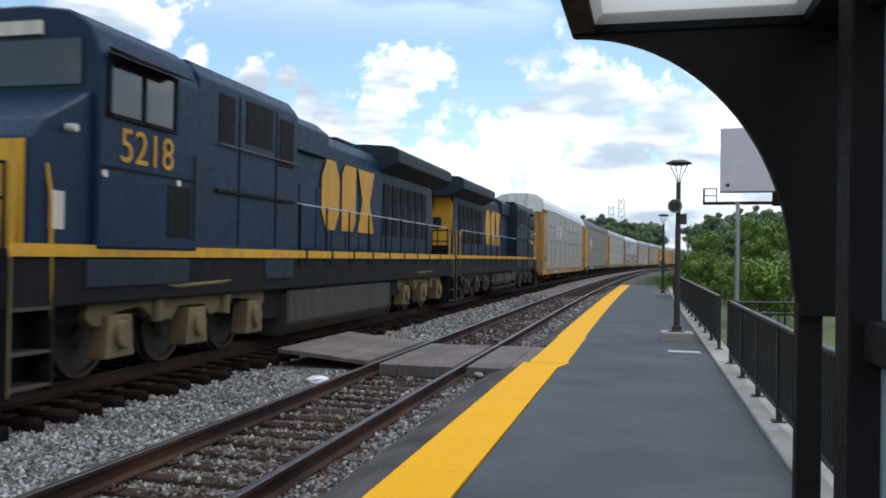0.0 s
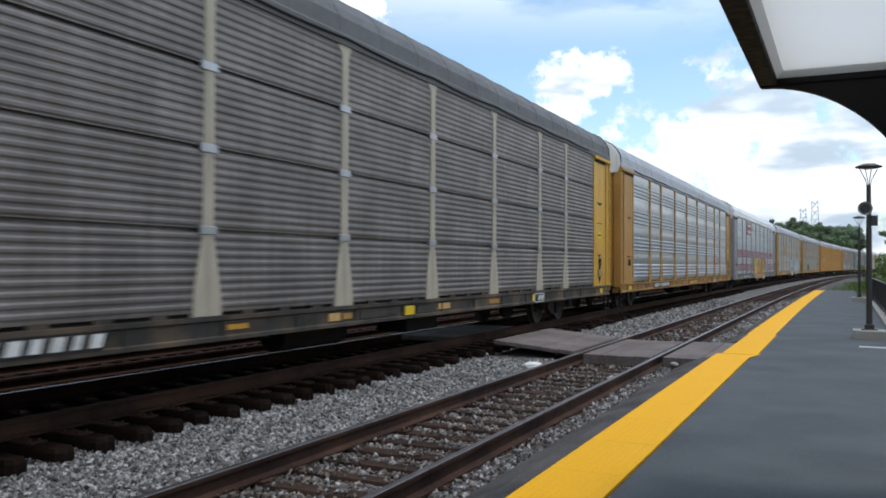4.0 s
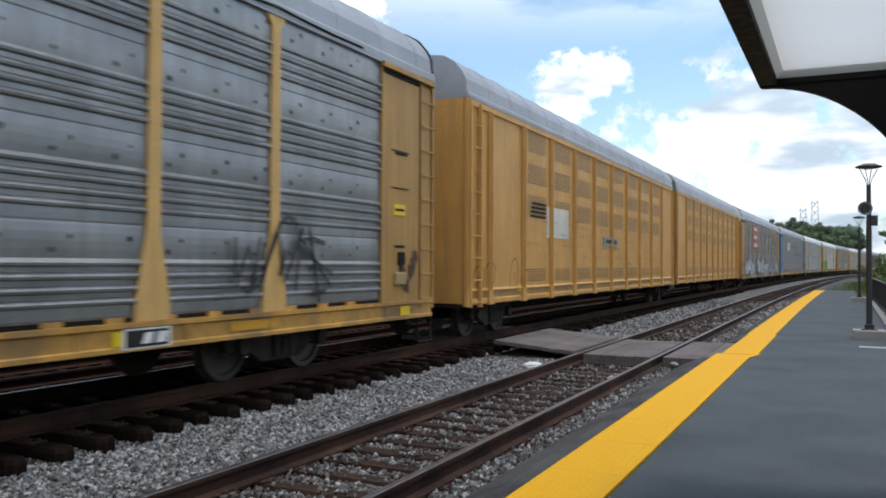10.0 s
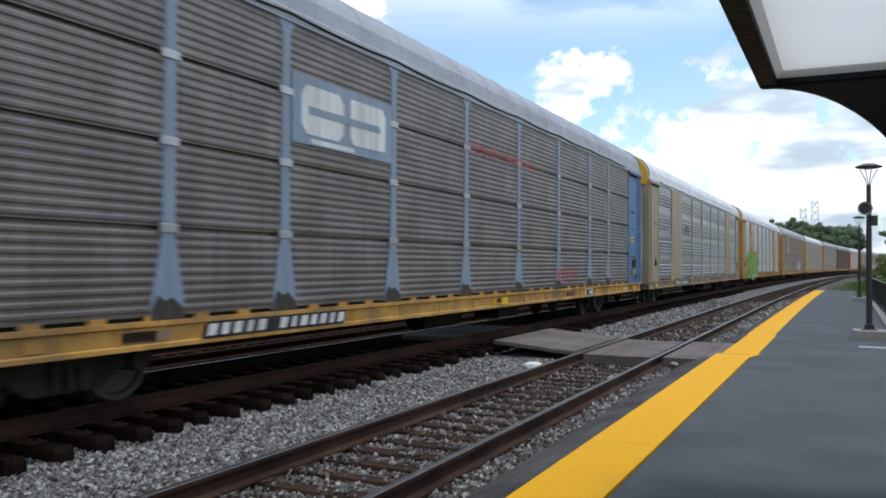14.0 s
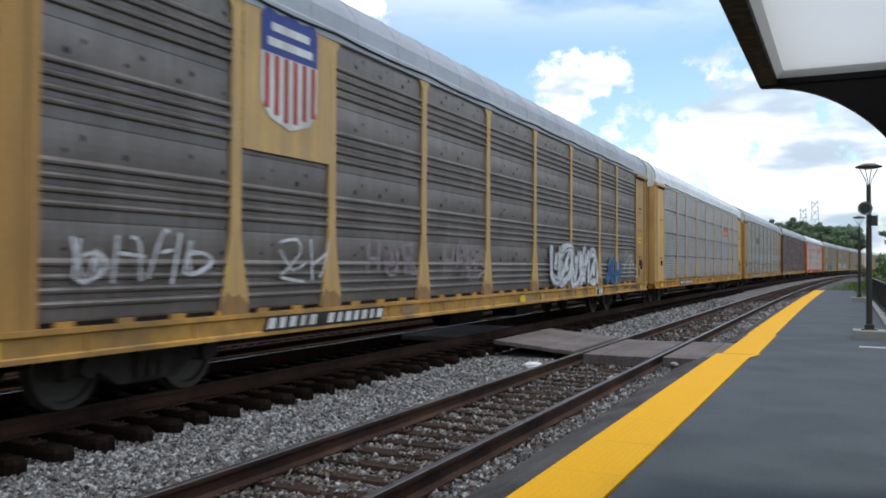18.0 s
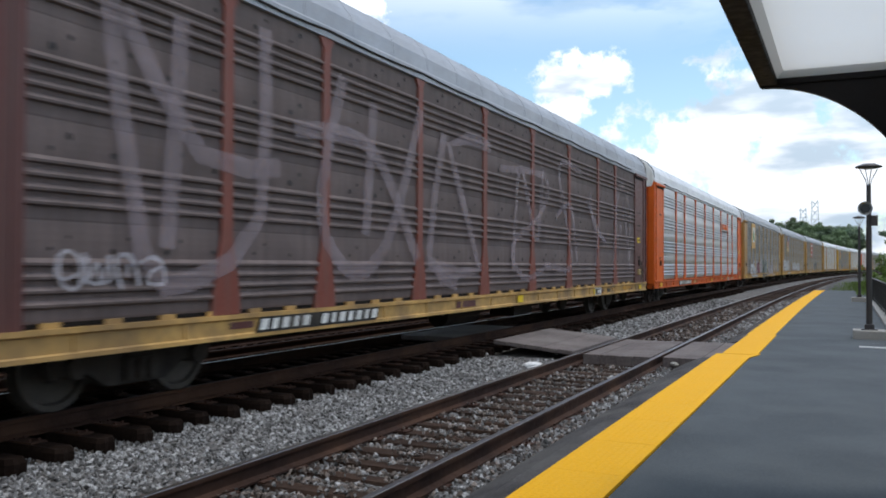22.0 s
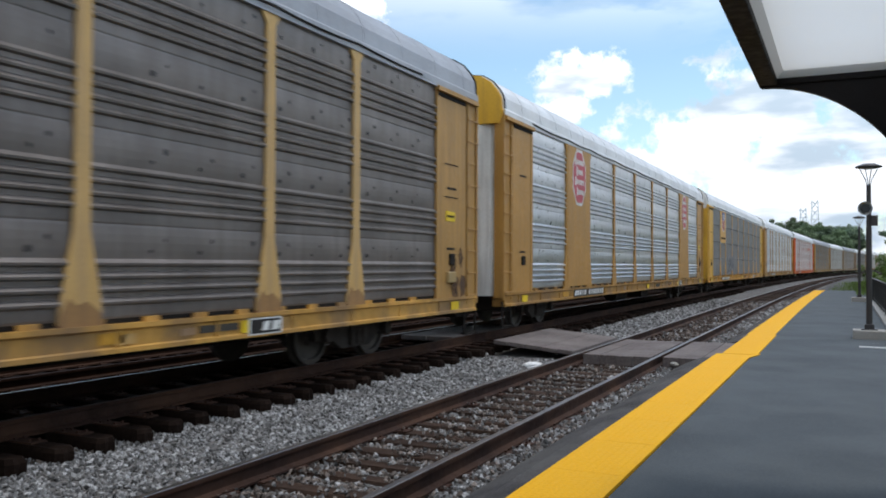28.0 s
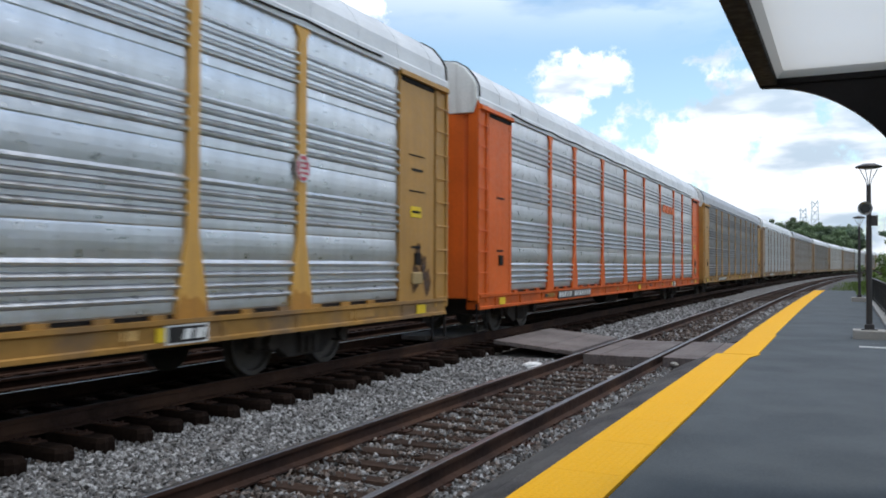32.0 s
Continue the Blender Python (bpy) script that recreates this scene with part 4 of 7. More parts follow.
P = {
    "yellow": paint("yellow", (0.64, 0.350, 0.085), amt=0.28, dirt=(0.24, 0.14, 0.07)),
    "tan": paint("tan", (0.43, 0.228, 0.058), amt=0.28, dirt=(0.24, 0.14, 0.07)),
    "pale_yellow": paint("pale_yellow", (0.63, 0.385, 0.135), amt=0.25, dirt=(0.24, 0.14, 0.07)),
    "bright_yellow": paint("bright_yellow", (0.66, 0.37, 0.040), amt=0.35, dirt=(0.26, 0.14, 0.06)),
    "box_yellow": paint("box_yellow", (0.60, 0.318, 0.088), amt=0.35, dirt=(0.32, 0.19, 0.09)),
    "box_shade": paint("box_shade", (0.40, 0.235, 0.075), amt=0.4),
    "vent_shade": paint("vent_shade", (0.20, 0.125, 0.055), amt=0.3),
    # worn paint, also less saturated for the haze along the train
    "worn_hazed_yellow": paint("worn_hazed_yellow", (0.57, 0.36, 0.135), amt=0.5, dirt=(0.30, 0.22, 0.15)),
    "aged_yellow": paint("aged_yellow", (0.43, 0.240, 0.070), amt=0.45, dirt=(0.20, 0.115, 0.055)),
    "dusk": paint("dusk", (0.10, 0.105, 0.115), amt=0.5, dirt=(0.2, 0.2, 0.2)),
    "gold": paint("gold", (0.66, 0.315, 0.036), amt=0.3, dirt=(0.30, 0.14, 0.04)),
    "faded_tan": paint("faded_tan", (0.37, 0.285, 0.195), amt=0.5, dirt=(0.25, 0.20, 0.15)),
    "foot_gold": paint("foot_gold", (0.46, 0.215, 0.042), amt=0.5, dirt=(0.25, 0.12, 0.05)),
    "foot_brown": paint("foot_brown", (0.33, 0.185, 0.075), amt=0.7, dirt=(0.17, 0.10, 0.06)),
    # dusty sills and patches; also the haze-greyed ends of the last cars
    "dusty_hazed_tan": paint("dusty_hazed_tan", (0.34, 0.21, 0.115), amt=0.6, dirt=(0.24, 0.20, 0.17)),
    "worn_gold": paint("worn_gold", (0.38, 0.27, 0.12), amt=0.3),
    "oxide": paint("oxide", (0.115, 0.042, 0.038), amt=0.45, dirt=(0.10, 0.075, 0.068)),
    "cream_grey": paint("cream_grey", (0.46, 0.41, 0.32), amt=0.45),
    "brick_red": paint("brick_red", (0.20, 0.058, 0.042), amt=0.4, dirt=(0.14, 0.10, 0.085)),
    "grey": paint("grey", (0.27, 0.28, 0.30), amt=0.3),
    "blue": paint("blue", (0.075, 0.19, 0.36), amt=0.3),
    "pale_blue": paint("pale_blue", (0.24, 0.31, 0.40), amt=0.3),
    "orange": paint("orange", (0.66, 0.118, 0.012), amt=0.16, dirt=(0.30, 0.08, 0.03)),
    "maroon": paint("maroon", (0.085, 0.032, 0.030), amt=0.45, dirt=(0.13, 0.10, 0.09)),
    "white": paint("white", (0.72, 0.72, 0.70), amt=0.4),
    "cream": paint("cream", (0.66, 0.62, 0.52), amt=0.3),
    "navy": paint("navy", (0.008, 0.026, 0.058), rough=0.5, amt=0.25, dirt=(0.020, 0.028, 0.040), spec=0.2),
    "navy_worn": paint("navy_worn", (0.019, 0.031, 0.050), rough=0.6, amt=0.4, dirt=(0.016, 0.016, 0.017), spec=0.15),
    "navy_roof": paint("navy_roof", (0.016, 0.024, 0.036), rough=0.6, amt=0.3, dirt=(0.04, 0.045, 0.05), spec=0.2),
    "loco_yellow": paint("loco_yellow", (0.66, 0.34, 0.022), amt=0.3),
    "soot": paint("soot", (0.012, 0.012, 0.013), rough=0.7, amt=0.4, dirt=(0.022, 0.020, 0.018), spec=0.12),
    "dusty_grey": paint("dusty_grey", (0.060, 0.054, 0.046), rough=0.75, amt=0.5, dirt=(0.10, 0.085, 0.06), spec=0.15),
    "truck_tan": paint("truck_tan", (0.20, 0.145, 0.075), rough=0.8, spec=0.15, amt=0.5, dirt=(0.06, 0.05, 0.04), streak=False),
    "rose": paint("rose", (0.46, 0.060, 0.085), amt=0.25, dirt=(0.40, 0.16, 0.17)),
    "red": paint("red", (0.42, 0.038, 0.026), amt=0.25),
    "crimson": paint("crimson", (0.24, 0.020, 0.050), amt=0.25),
    "signal_blue": paint("signal_blue", (0.030, 0.055, 0.26), amt=0.2),
    "green": paint("green", (0.06, 0.24, 0.045), amt=0.2),
    "lime": paint("lime", (0.20, 0.50, 0.07), amt=0.15),
    "cyan": paint("cyan", (0.07, 0.36, 0.40), amt=0.2),
    "black": paint("black", (0.012, 0.012, 0.013), amt=0.25),
    "lilac": paint("lilac", (0.32, 0.25, 0.30), amt=0.3),
    "amber": paint("amber", (0.60, 0.30, 0.03), amt=0.2),
    "reflector": paint("reflector", (0.75, 0.52, 0.02), amt=0.15),
    # galvanised screens, from new to grimy
    "silver": paint("silver", (0.605, 0.62, 0.65), rough=0.36, metal=1.0, amt=0.22, dirt=(0.33, 0.325, 0.32), var=0.12, bump=0.012),
    "steel": paint("steel", (0.40, 0.405, 0.415), rough=0.38, metal=0.75, amt=0.4, dirt=(0.20, 0.19, 0.19), var=0.14, bump=0.012),
    "dull": paint("dull", (0.140, 0.137, 0.139), rough=0.48, metal=0.35, amt=0.45, dirt=(0.14, 0.13, 0.125), var=0.26, bump=0.012),
    "zinc": paint("zinc", (0.300, 0.305, 0.313), rough=0.38, metal=0.68, amt=0.42, dirt=(0.19, 0.18, 0.175), var=0.24, bump=0.012),
    "grimy": paint("grimy", (0.190, 0.168, 0.156), rough=0.42, metal=0.48, amt=0.55, dirt=(0.13, 0.108, 0.094), var=0.26, bump=0.012),
    "brown": paint("brown", (0.146, 0.112, 0.107), rough=0.75, amt=0.55, dirt=(0.085, 0.068, 0.062), var=0.22, bump=0.012),
    "roof_white": paint("roof_white", (0.66, 0.67, 0.69), rough=0.5, amt=0.3, dirt=(0.42, 0.42, 0.43), streak=False),
    "roof_grey": paint("roof_grey", (0.36, 0.37, 0.40), rough=0.5, metal=0.3, amt=0.4, dirt=(0.24, 0.23, 0.23), streak=False),
    "roof_dark": paint("roof_dark", (0.12, 0.118, 0.12), rough=0.6, amt=0.4, dirt=(0.08, 0.078, 0.08), streak=False),
    "roof_brown": paint("roof_brown", (0.11, 0.075, 0.066), rough=0.7, amt=0.5, dirt=(0.07, 0.05, 0.045), streak=False),
}

SPRAY = {k: spray_paint("spray_" + k, col, cov) for k, col, cov in (
    ("white", (0.70, 0.71, 0.73), 0.95), ("cream", (0.60, 0.57, 0.50), 0.9), ("cyan", (0.10, 0.42, 0.46), 0.92), ("black", (0.02, 0.02, 0.022), 0.95), ("soot", (0.03, 0.03, 0.032), 0.9),
    ("grey", (0.26, 0.26, 0.27), 0.9), ("dull", (0.20, 0.205, 0.21), 0.9), ("grimy", (0.15, 0.14, 0.135), 0.9), ("lilac", (0.40, 0.33, 0.36), 0.72), ("green", (0.07, 0.23, 0.06), 0.85),
    ("lime", (0.22, 0.55, 0.10), 0.97), ("orange", (0.70, 0.24, 0.06), 0.95), ("amber", (0.78, 0.45, 0.05), 0.97), ("red", (0.55, 0.12, 0.12), 0.92), ("crimson", (0.30, 0.03, 0.06), 0.85), ("pale_yellow", (0.82, 0.62, 0.28), 0.97),
    ("maroon", (0.16, 0.07, 0.055), 0.9), ("signal_blue", (0.06, 0.10, 0.32), 0.9), ("rust", (0.09, 0.045, 0.025), 0.8),
    ("sage", (0.20, 0.29, 0.245), 0.62), ("faded", (0.045, 0.055, 0.07), 0.45), ("chalk", (0.66, 0.63, 0.68), 0.6), ("dusty_lilac", (0.42, 0.34, 0.37), 0.40))}

for _k in ("gold", "faded_tan", "yellow", "tan", "pale_yellow", "bright_yellow", "grey", "blue", "orange", "oxide", "dusty_hazed_tan", "dusty_grey"):
    _c = tuple(P[_k].node_tree.nodes["Hue/Saturation/Value"].inputs["Color"].default_value)[:3]
    P["sill_" + _k] = surf("paint_sill_" + _k, tuple(c * 0.78 for c in _c), 0.6, var=0.2, scale=0.8, fine=9, fine_amt=0.14, bump=0.08,
                           dirt=(0.17, 0.115, 0.075) if _k != "orange" else (0.36, 0.075, 0.02), dirt_amt=0.8, dscale=1.6, spec=0.2)

WORN = ("zinc", "dull", "grimy", "brown")     # screens with dirty bolts
HALF, PANEL_END = 13.74, 11.95
SIDE = 1.585
BAYS = [2.80, 2.10, 2.92, 2.92, 2.92, 2.92, 2.92, 2.10, 2.80]
_k = 2 * PANEL_END / sum(BAYS)
POSTS = [-PANEL_END]
for _b in BAYS:
    POSTS.append(POSTS[-1] + _b * _k)
Z0, Z1 = 1.175, 4.90


def screen_profile(style):
    """Outer outline of a corrugated screen: (outward, height)."""
    pts, n = [(0.0, Z0)], 4
    h = (Z1 - Z0) / n
    k2 = h / 0.8925
    for i in range(n):
        z = Z0 + i * h
        if style == "gapped":
            z += 0.02
            for k in range(9):
                c = z + 0.055 + k * (h - 0.11) / 8.4
                pts += [(0.0, c - 0.036), (0.009, c - 0.014), (0.009, c + 0.014), (0.0, c + 0.036)]
            if i < n - 1:
                e = Z0 + (i + 1) * h
                pts += [(0.0, e - 0.026), (-0.06, e - 0.024), (-0.06, e + 0.020), (0.0, e + 0.022)]
        else:
            # four proud ribs over a short flat, then a broad flat with a soft swell
            pts += [(0.004, z + 0.012), (0.008, z + 0.03), (0.008, z + 0.085)]
            for k in range(4):
                c = z + (0.165 + k * 0.122) * k2
                pts += [(0.006, c - 0.034), (0.046, c - 0.020), (0.050, c + 0.004), (0.006, c + 0.046)]
            f = z + 0.60 * k2
            pts += [(0.008, f), (0.012, f + 0.06), (0.0145, f + 0.14), (0.013, f + 0.22), (0.008, z + h - 0.012)]
    pts.append((0.0, Z1))
    return pts


def screen_mesh(style, w, mat):
    prof = screen_profile(style)
    base = SIDE - (0.020 if style == "gapped" else 0.052)
    ring = [(base + x, z) for x, z in prof] + [(SIDE - 0.12, Z1), (SIDE - 0.12, Z0)]
    return Shape().prism(ring, -w / 2, w / 2).mesh("screen", mat)


def eave_cable_mesh():
    s = Shape()
    pts = []
    for a, b in zip(POSTS, POSTS[1:]):
        pts += [(SIDE + 0.022, a + (b - a) * q / 4, 4.985 - 0.035 * math.sin(math.pi * q / 4)) for q in range(4)]
    s.sweep([(-0.013, -0.013), (0.013, -0.013), (0.013, 0.013), (-0.013, 0.013)], [(p, (1, 0)) for p in pts])
    return s.mesh("eave_cable", M_UNDER)


def bolts_mesh(dirty):
    """Rows of bolt heads on the broad flats of the screens, grown with grime on the dirty ones."""
    s, rnd = Shape(), random.Random(8)
    h = (Z1 - Z0) / 4
    for i in range(4):
        for dz in (0.68, 0.80):
            for y in np.arange(-11.6, 11.7, 0.73):
                if min(abs(y - p) for p in POSTS) < 0.2 or rnd.random() < 0.12:
                    continue
                z, y2 = Z0 + i * h + dz + rnd.uniform(-0.008, 0.008), y + (0.2 if dz > 0.7 else 0)
                r = rnd.uniform(0.018, 0.040) if dirty else rnd.uniform(0.009, 0.015)
                s.prism([(y2 + r * math.cos(q * 1.0472 + 0.5), z + r * math.sin(q * 1.0472 + 0.5)) for q in range(6)], SIDE - 0.055, SIDE - (0.0355 if dirty else 0.033), "x")
    return s.mesh("bolts", SPRAY["soot"] if dirty else P["grey"])


def post_mesh(mat):
    ring = [(-0.25, 1.13), (0.25, 1.13), (0.24, 1.35), (0.095, 2.05), (0.085, Z1 - 0.16), (0.17, Z1 - 0.05), (0.17, Z1 + 0.03), (-0.17, Z1 + 0.03), (-0.17, Z1 - 0.05), (-0.085, Z1 - 0.16),
            (-0.095, 2.05), (-0.24, 1.35)]
    return Shape().prism(ring, SIDE - 0.08, SIDE - 0.002, "x").mesh("post", mat, bevel=0.006)


def roof_mesh(mat, half=HALF):
    ring = [(-1.60, 4.93), (1.60, 4.93), (1.60, 5.03), (1.575, 5.06), (1.555, 5.30), (1.47, 5.46), (1.30, 5.66), (1.08, 5.79), (0.55, 5.86), (0.0, 5.88)]
    ring += [(-x, z) for x, z in reversed(ring[2:-1])]
    s = Shape().prism(ring, -half + 0.05, half - 0.05)
    # standing seams
    y = -half + 1.2
    while y < half - 0.6:
        s2 = [(x * 1.002, z + 0.006) for x, z in ring[3:-1]]
        inner = [(x, z - 0.02) for x, z in reversed(ring[3:-1])]
        s.prism(s2 + inner, y - 0.03, y + 0.03)
        y += 1.22
    return s.mesh("roof", mat)


ROOF_RING = [(-1.60, 4.93), (1.60, 4.93), (1.60, 5.03), (1.575, 5.06), (1.555, 5.30), (1.47, 5.46), (1.30, 5.66), (1.08, 5.79), (0.55, 5.86), (0.0, 5.88)]
ROOF_RING += [(-x, z) for x, z in reversed(ROOF_RING[2:-1])]


def end_cap_mesh(mat, sgn):
    a, b = sorted((sgn * (HALF - 0.06), sgn * (HALF + 0.03)))
    s = Shape().prism([(x * (0.93 if z < 4.95 else 0.985), 4.74 if z < 4.95 else z - 0.01) for x, z in ROOF_RING], a, b)
    return s.mesh("end_cap", mat, bevel=0.01)


def seal_mesh(sgn):
    a, b = sorted((sgn * (HALF - 0.12), sgn * (HALF - 0.065)))
    top = ROOF_RING[3:-1]
    return Shape().prism([(x * 1.008, z + 0.02) for x, z in top] + [(x * 0.97, z - 0.05) for x, z in reversed(top)], a, b).mesh("roof_seal", M_UNDER)


def bracket_mesh():
    return Shape().box(SIDE - 0.03, SIDE + 0.010, -0.14, 0.14, -0.05, 0.05).mesh("bracket", P["steel"], bevel=0.006)


def door_mesh(mat, sgn, half=HALF):
    """Rounded end doors, closed."""
    s = Shape()
    ring = [(-1.52, sgn * (half - 0.22)), (-1.25, sgn * (half - 0.05)), (-0.7, sgn * (half + 0.10)), (-0.02, sgn * (half + 0.16)), (0.02, sgn * (half + 0.16)), (0.7, sgn * (half + 0.10)), (1.25, sgn * (half - 0.05)), (1.52, sgn * (half - 0.22)),
            (1.48, sgn * (half - 0.3)), (-1.48, sgn * (half - 0.3))]
    s.prism(ring, 1.06, 4.93, "z")
    return s.mesh("end_door", mat)


def corner_mesh(mat, sgn):
    s = Shape()
    y0, y1 = sgn * (HALF - 0.52), sgn * (HALF - 0.02)
    a, b = min(y0, y1), max(y0, y1)
    s.box(SIDE - 0.22, SIDE - 0.03, a, b, 1.02, 4.92)
    return s.mesh("corner_post", mat, bevel=0.006)


def corner_edge_mesh(mat):
    return Shape().box(SIDE - 0.027, SIDE + 0.004, -0.035, 0.035, 0.98, 4.97).mesh("corner_edge", mat, bevel=0.006)


def rung_mesh(mat):
    s = Shape()
    s.tube((SIDE + 0.016, -0.24, 0), (SIDE + 0.016, 0.24, 0), 0.013, 6)
    for y in (-0.21, 0.21):
        s.tube((SIDE - 0.035, y, 0), (SIDE + 0.016, y, 0), 0.013, 6)
    return s.mesh("rung", mat)


def step_mesh(sgn):
    s = Shape()
    a, b = sorted((sgn * (HALF - 0.55), sgn * (HALF - 0.05)))
    for y in (a, b):
        s.box(SIDE - 0.06, SIDE - 0.03, y - 0.02, y + 0.02, 0.42, 0.95)
    s.box(SIDE - 0.11, SIDE + 0.0, a - 0.02, b + 0.02, 0.40, 0.43)
    return s.mesh("step", M_UNDER)


def sill_mesh(mat):
    s = Shape()
    s.prism([(1.30, 0.84), (1.60, 0.84), (1.60, 0.885), (1.575, 0.90), (1.575, 1.06), (1.61, 1.08), (1.61, 1.13), (1.30, 1.13)], -HALF + 0.1, HALF - 0.1)
    for y in np.arange(-11.6, 11.7, 0.73):
        s.box(1.545, 1.578, y - 0.11, y + 0.11, 1.13, 1.185)
    for y in np.arange(-12.8, 13.0, 1.46):
        s.box(1.55, 1.595, y - 0.02, y + 0.02, 0.89, 1.09)
    return s.mesh("side_sill", mat)


def frame_mesh():
    s = Shape().box(-1.45, 1.40, -HALF + 0.1, HALF - 0.1, 0.98, 1.10)
    s.box(-0.3, 0.3, -HALF - 0.2, HALF + 0.2, 0.62, 0.98)
    for y in (-13.2, 13.2):
        s.box(-1.45, 1.5, y - 0.3, y + 0.3, 0.74, 1.0)
    for y in np.arange(-7, 7.1, 2.0):
        s.box(-1.4, 1.4, y - 0.06, y + 0.06, 0.78, 0.98)
    s.tube((0.9, -2.2, 0.72), (0.9, -0.6, 0.72), 0.22, 12)
    s.box(0.6, 1.2, 1.2, 2.4, 0.55, 0.9)
    return s.mesh("underframe", M_UNDER)


def truck_mesh():
    """Two-axle freight truck: side frames, bolster, springs, bearings."""
    s = Shape()
    for x in (-0.99, 0.99):
        ring = [(-1.15, 0.52), (-1.02, 0.66), (-0.72, 0.68), (-0.42, 0.80), (0.42, 0.80), (0.72, 0.68), (1.02, 0.66), (1.15, 0.52), (1.12, 0.38), (0.70, 0.40), (0.42, 0.22), (-0.42, 0.22), (-0.70, 0.40), (-1.12, 0.38)]
        s.prism(ring, x - 0.07, x + 0.07, "x")
        for y in (-0.88, 0.88):
            s.tube((x - 0.1, y, 0.46), (x + 0.17 * (1 if x > 0 else -1), y, 0.46), 0.11, 10)
        for y in (-0.16, 0, 0.16):
            s.tube((x + 0.10 * (1 if x > 0 else -1), y, 0.26), (x + 0.10 * (1 if x > 0 else -1), y, 0.5), 0.055, 8)
    s.box(-1.1, 1.1, -0.2, 0.2, 0.46, 0.72)
    return s.mesh("truck", M_TRUCK)


def wheelset_mesh(r=0.44):
    s = Shape()
    k = 28
    for x0 in (-0.755, 0.755):
        d = 1 if x0 > 0 else -1
        prof = [(x0 - d * 0.075, r + 0.028), (x0 - d * 0.045, r + 0.028), (x0 - d * 0.035, r), (x0 + d * 0.065, r - 0.004), (x0 + d * 0.065, r - 0.07), (x0 + d * 0.02, r - 0.09), (x0 + d * 0.01, 0.16), (x0 + d * 0.06, 0.12), (x0 + d * 0.06, 0.0)]
        n = len(s.v)
        for x, q in prof:
            s.v += [(x, q * math.cos(6.28319 * i / k), q * math.sin(6.28319 * i / k)) for i in range(k)]
        for j in range(len(prof) - 1):
            s.f += [(n + j * k + i, n + j * k + (i + 1) % k, n + (j + 1) * k + (i + 1) % k, n + (j + 1) * k + i) for i in range(k)]
        s.f.append(tuple(n + i for i in range(k)))
    s.tube((-0.75, 0, 0), (0.75, 0, 0), 0.085, 10)
    return s.mesh("wheelset", M_WHEEL)


def coupler_mesh():
    s = Shape().box(-0.10, 0.10, -0.55, 0.0, 0.78, 0.98)
    s.prism([(-0.2, 0.0), (0.2, 0.0), (0.24, 0.14), (0.1, 0.28), (-0.14, 0.2), (-0.22, 0.12)], 0.74, 1.02, "z")
    return s.mesh("coupler", M_UNDER)


def trucks(car, ys):
    for y in ys:
        t = part("truck", shared("truck", truck_mesh), None, car)
        t.location = (0, y, Z_FAR)
        for d in (-0.88, 0.88):
            w = part("wheelset", shared("wheelset", wheelset_mesh), None, t)
            w.location = (0, d, 0.44)


def letters(text, size, mat, extrude=0.004, key=None):
    c = bpy.data.curves.new("lettering", "FONT")
    c.body, c.size, c.extrude, c.align_x, c.align_y = text, size, extrude, "CENTER", "CENTER"
    ob = bpy.data.objects.new("lettering", c)
    scene.collection.objects.link(ob)
    dg = bpy.context.evaluated_depsgraph_get()
    me = bpy.data.meshes.new_from_object(ob.evaluated_get(dg))
    bpy.data.objects.remove(ob)
    bpy.data.curves.remove(c)
    me.materials.clear()
    me.materials.append(mat)
    return me


FACE = SIDE + 0.004      # paint on the outside of posts and ribs


def rect(y0, y1, z0, z1):
    return [(y0, z0), (y1, z0), (y1, z1), (y0, z1)]


def sheet(car, name, ring, mat, depth=0.0, label="", thick=0.012):
    """A flat plate or painted patch standing just off the screens."""
    x = FACE + depth
    return part(name, Shape().prism([(p, q) for p, q in ring], x - thick, x, "x"), P[mat], car, label)


def shield(car, y, z, w, h, field=True):
    if field:
        sheet(car, "logo_panel", rect(y - 0.93, y + 0.93, z - h * 0.72, 4.90), "worn_hazed_yellow", 0.0, "worn yellow panel behind the emblem", 0.03)
    top = [(y - w / 2, z + h * 0.12), (y + w / 2, z + h * 0.12), (y + w / 2, z + h * 0.42), (y + w * 0.42, z + h * 0.50), (y + w * 0.2, z + h * 0.46), (y, z + h * 0.5), (y - w * 0.2, z + h * 0.46), (y - w * 0.42, z + h * 0.5), (y - w / 2, z + h * 0.42)]
    low = [(y - w / 2, z + h * 0.12), (y - w / 2, z - h * 0.28), (y - w * 0.36, z - h * 0.42), (y, z - h * 0.5), (y + w * 0.36, z - h * 0.42), (y + w / 2, z - h * 0.28), (y + w / 2, z + h * 0.12)]
    sheet(car, "emblem", list(reversed(low)), "white", 0.010, "shield emblem, blue above red and white stripes")
    sheet(car, "emblem_head", top, "signal_blue", 0.014)
    for i in range(6):
        c = y - w / 2 + (i + 0.55) * w / 6
        e = z - h * (0.46 - 0.5 * abs(c - y) / w * 0.55)
        sheet(car, "emblem_stripe", rect(c - w * 0.04, c + w * 0.04, e, z + h * 0.11), "red", 0.014)
    for i, ww in ((0, 0.34), (1, 0.4)):
        sheet(car, "emblem_bar", rect(y - w * ww, y + w * ww, z + h * (0.31 - 0.13 * i), z + h * (0.38 - 0.13 * i)), "white", 0.018)


def octagon(y, z, r):
    return [(y + r * 0.80 * math.cos(radians(22.5 + 45 * i)), z + r * math.sin(radians(22.5 + 45 * i))) for i in range(8)]


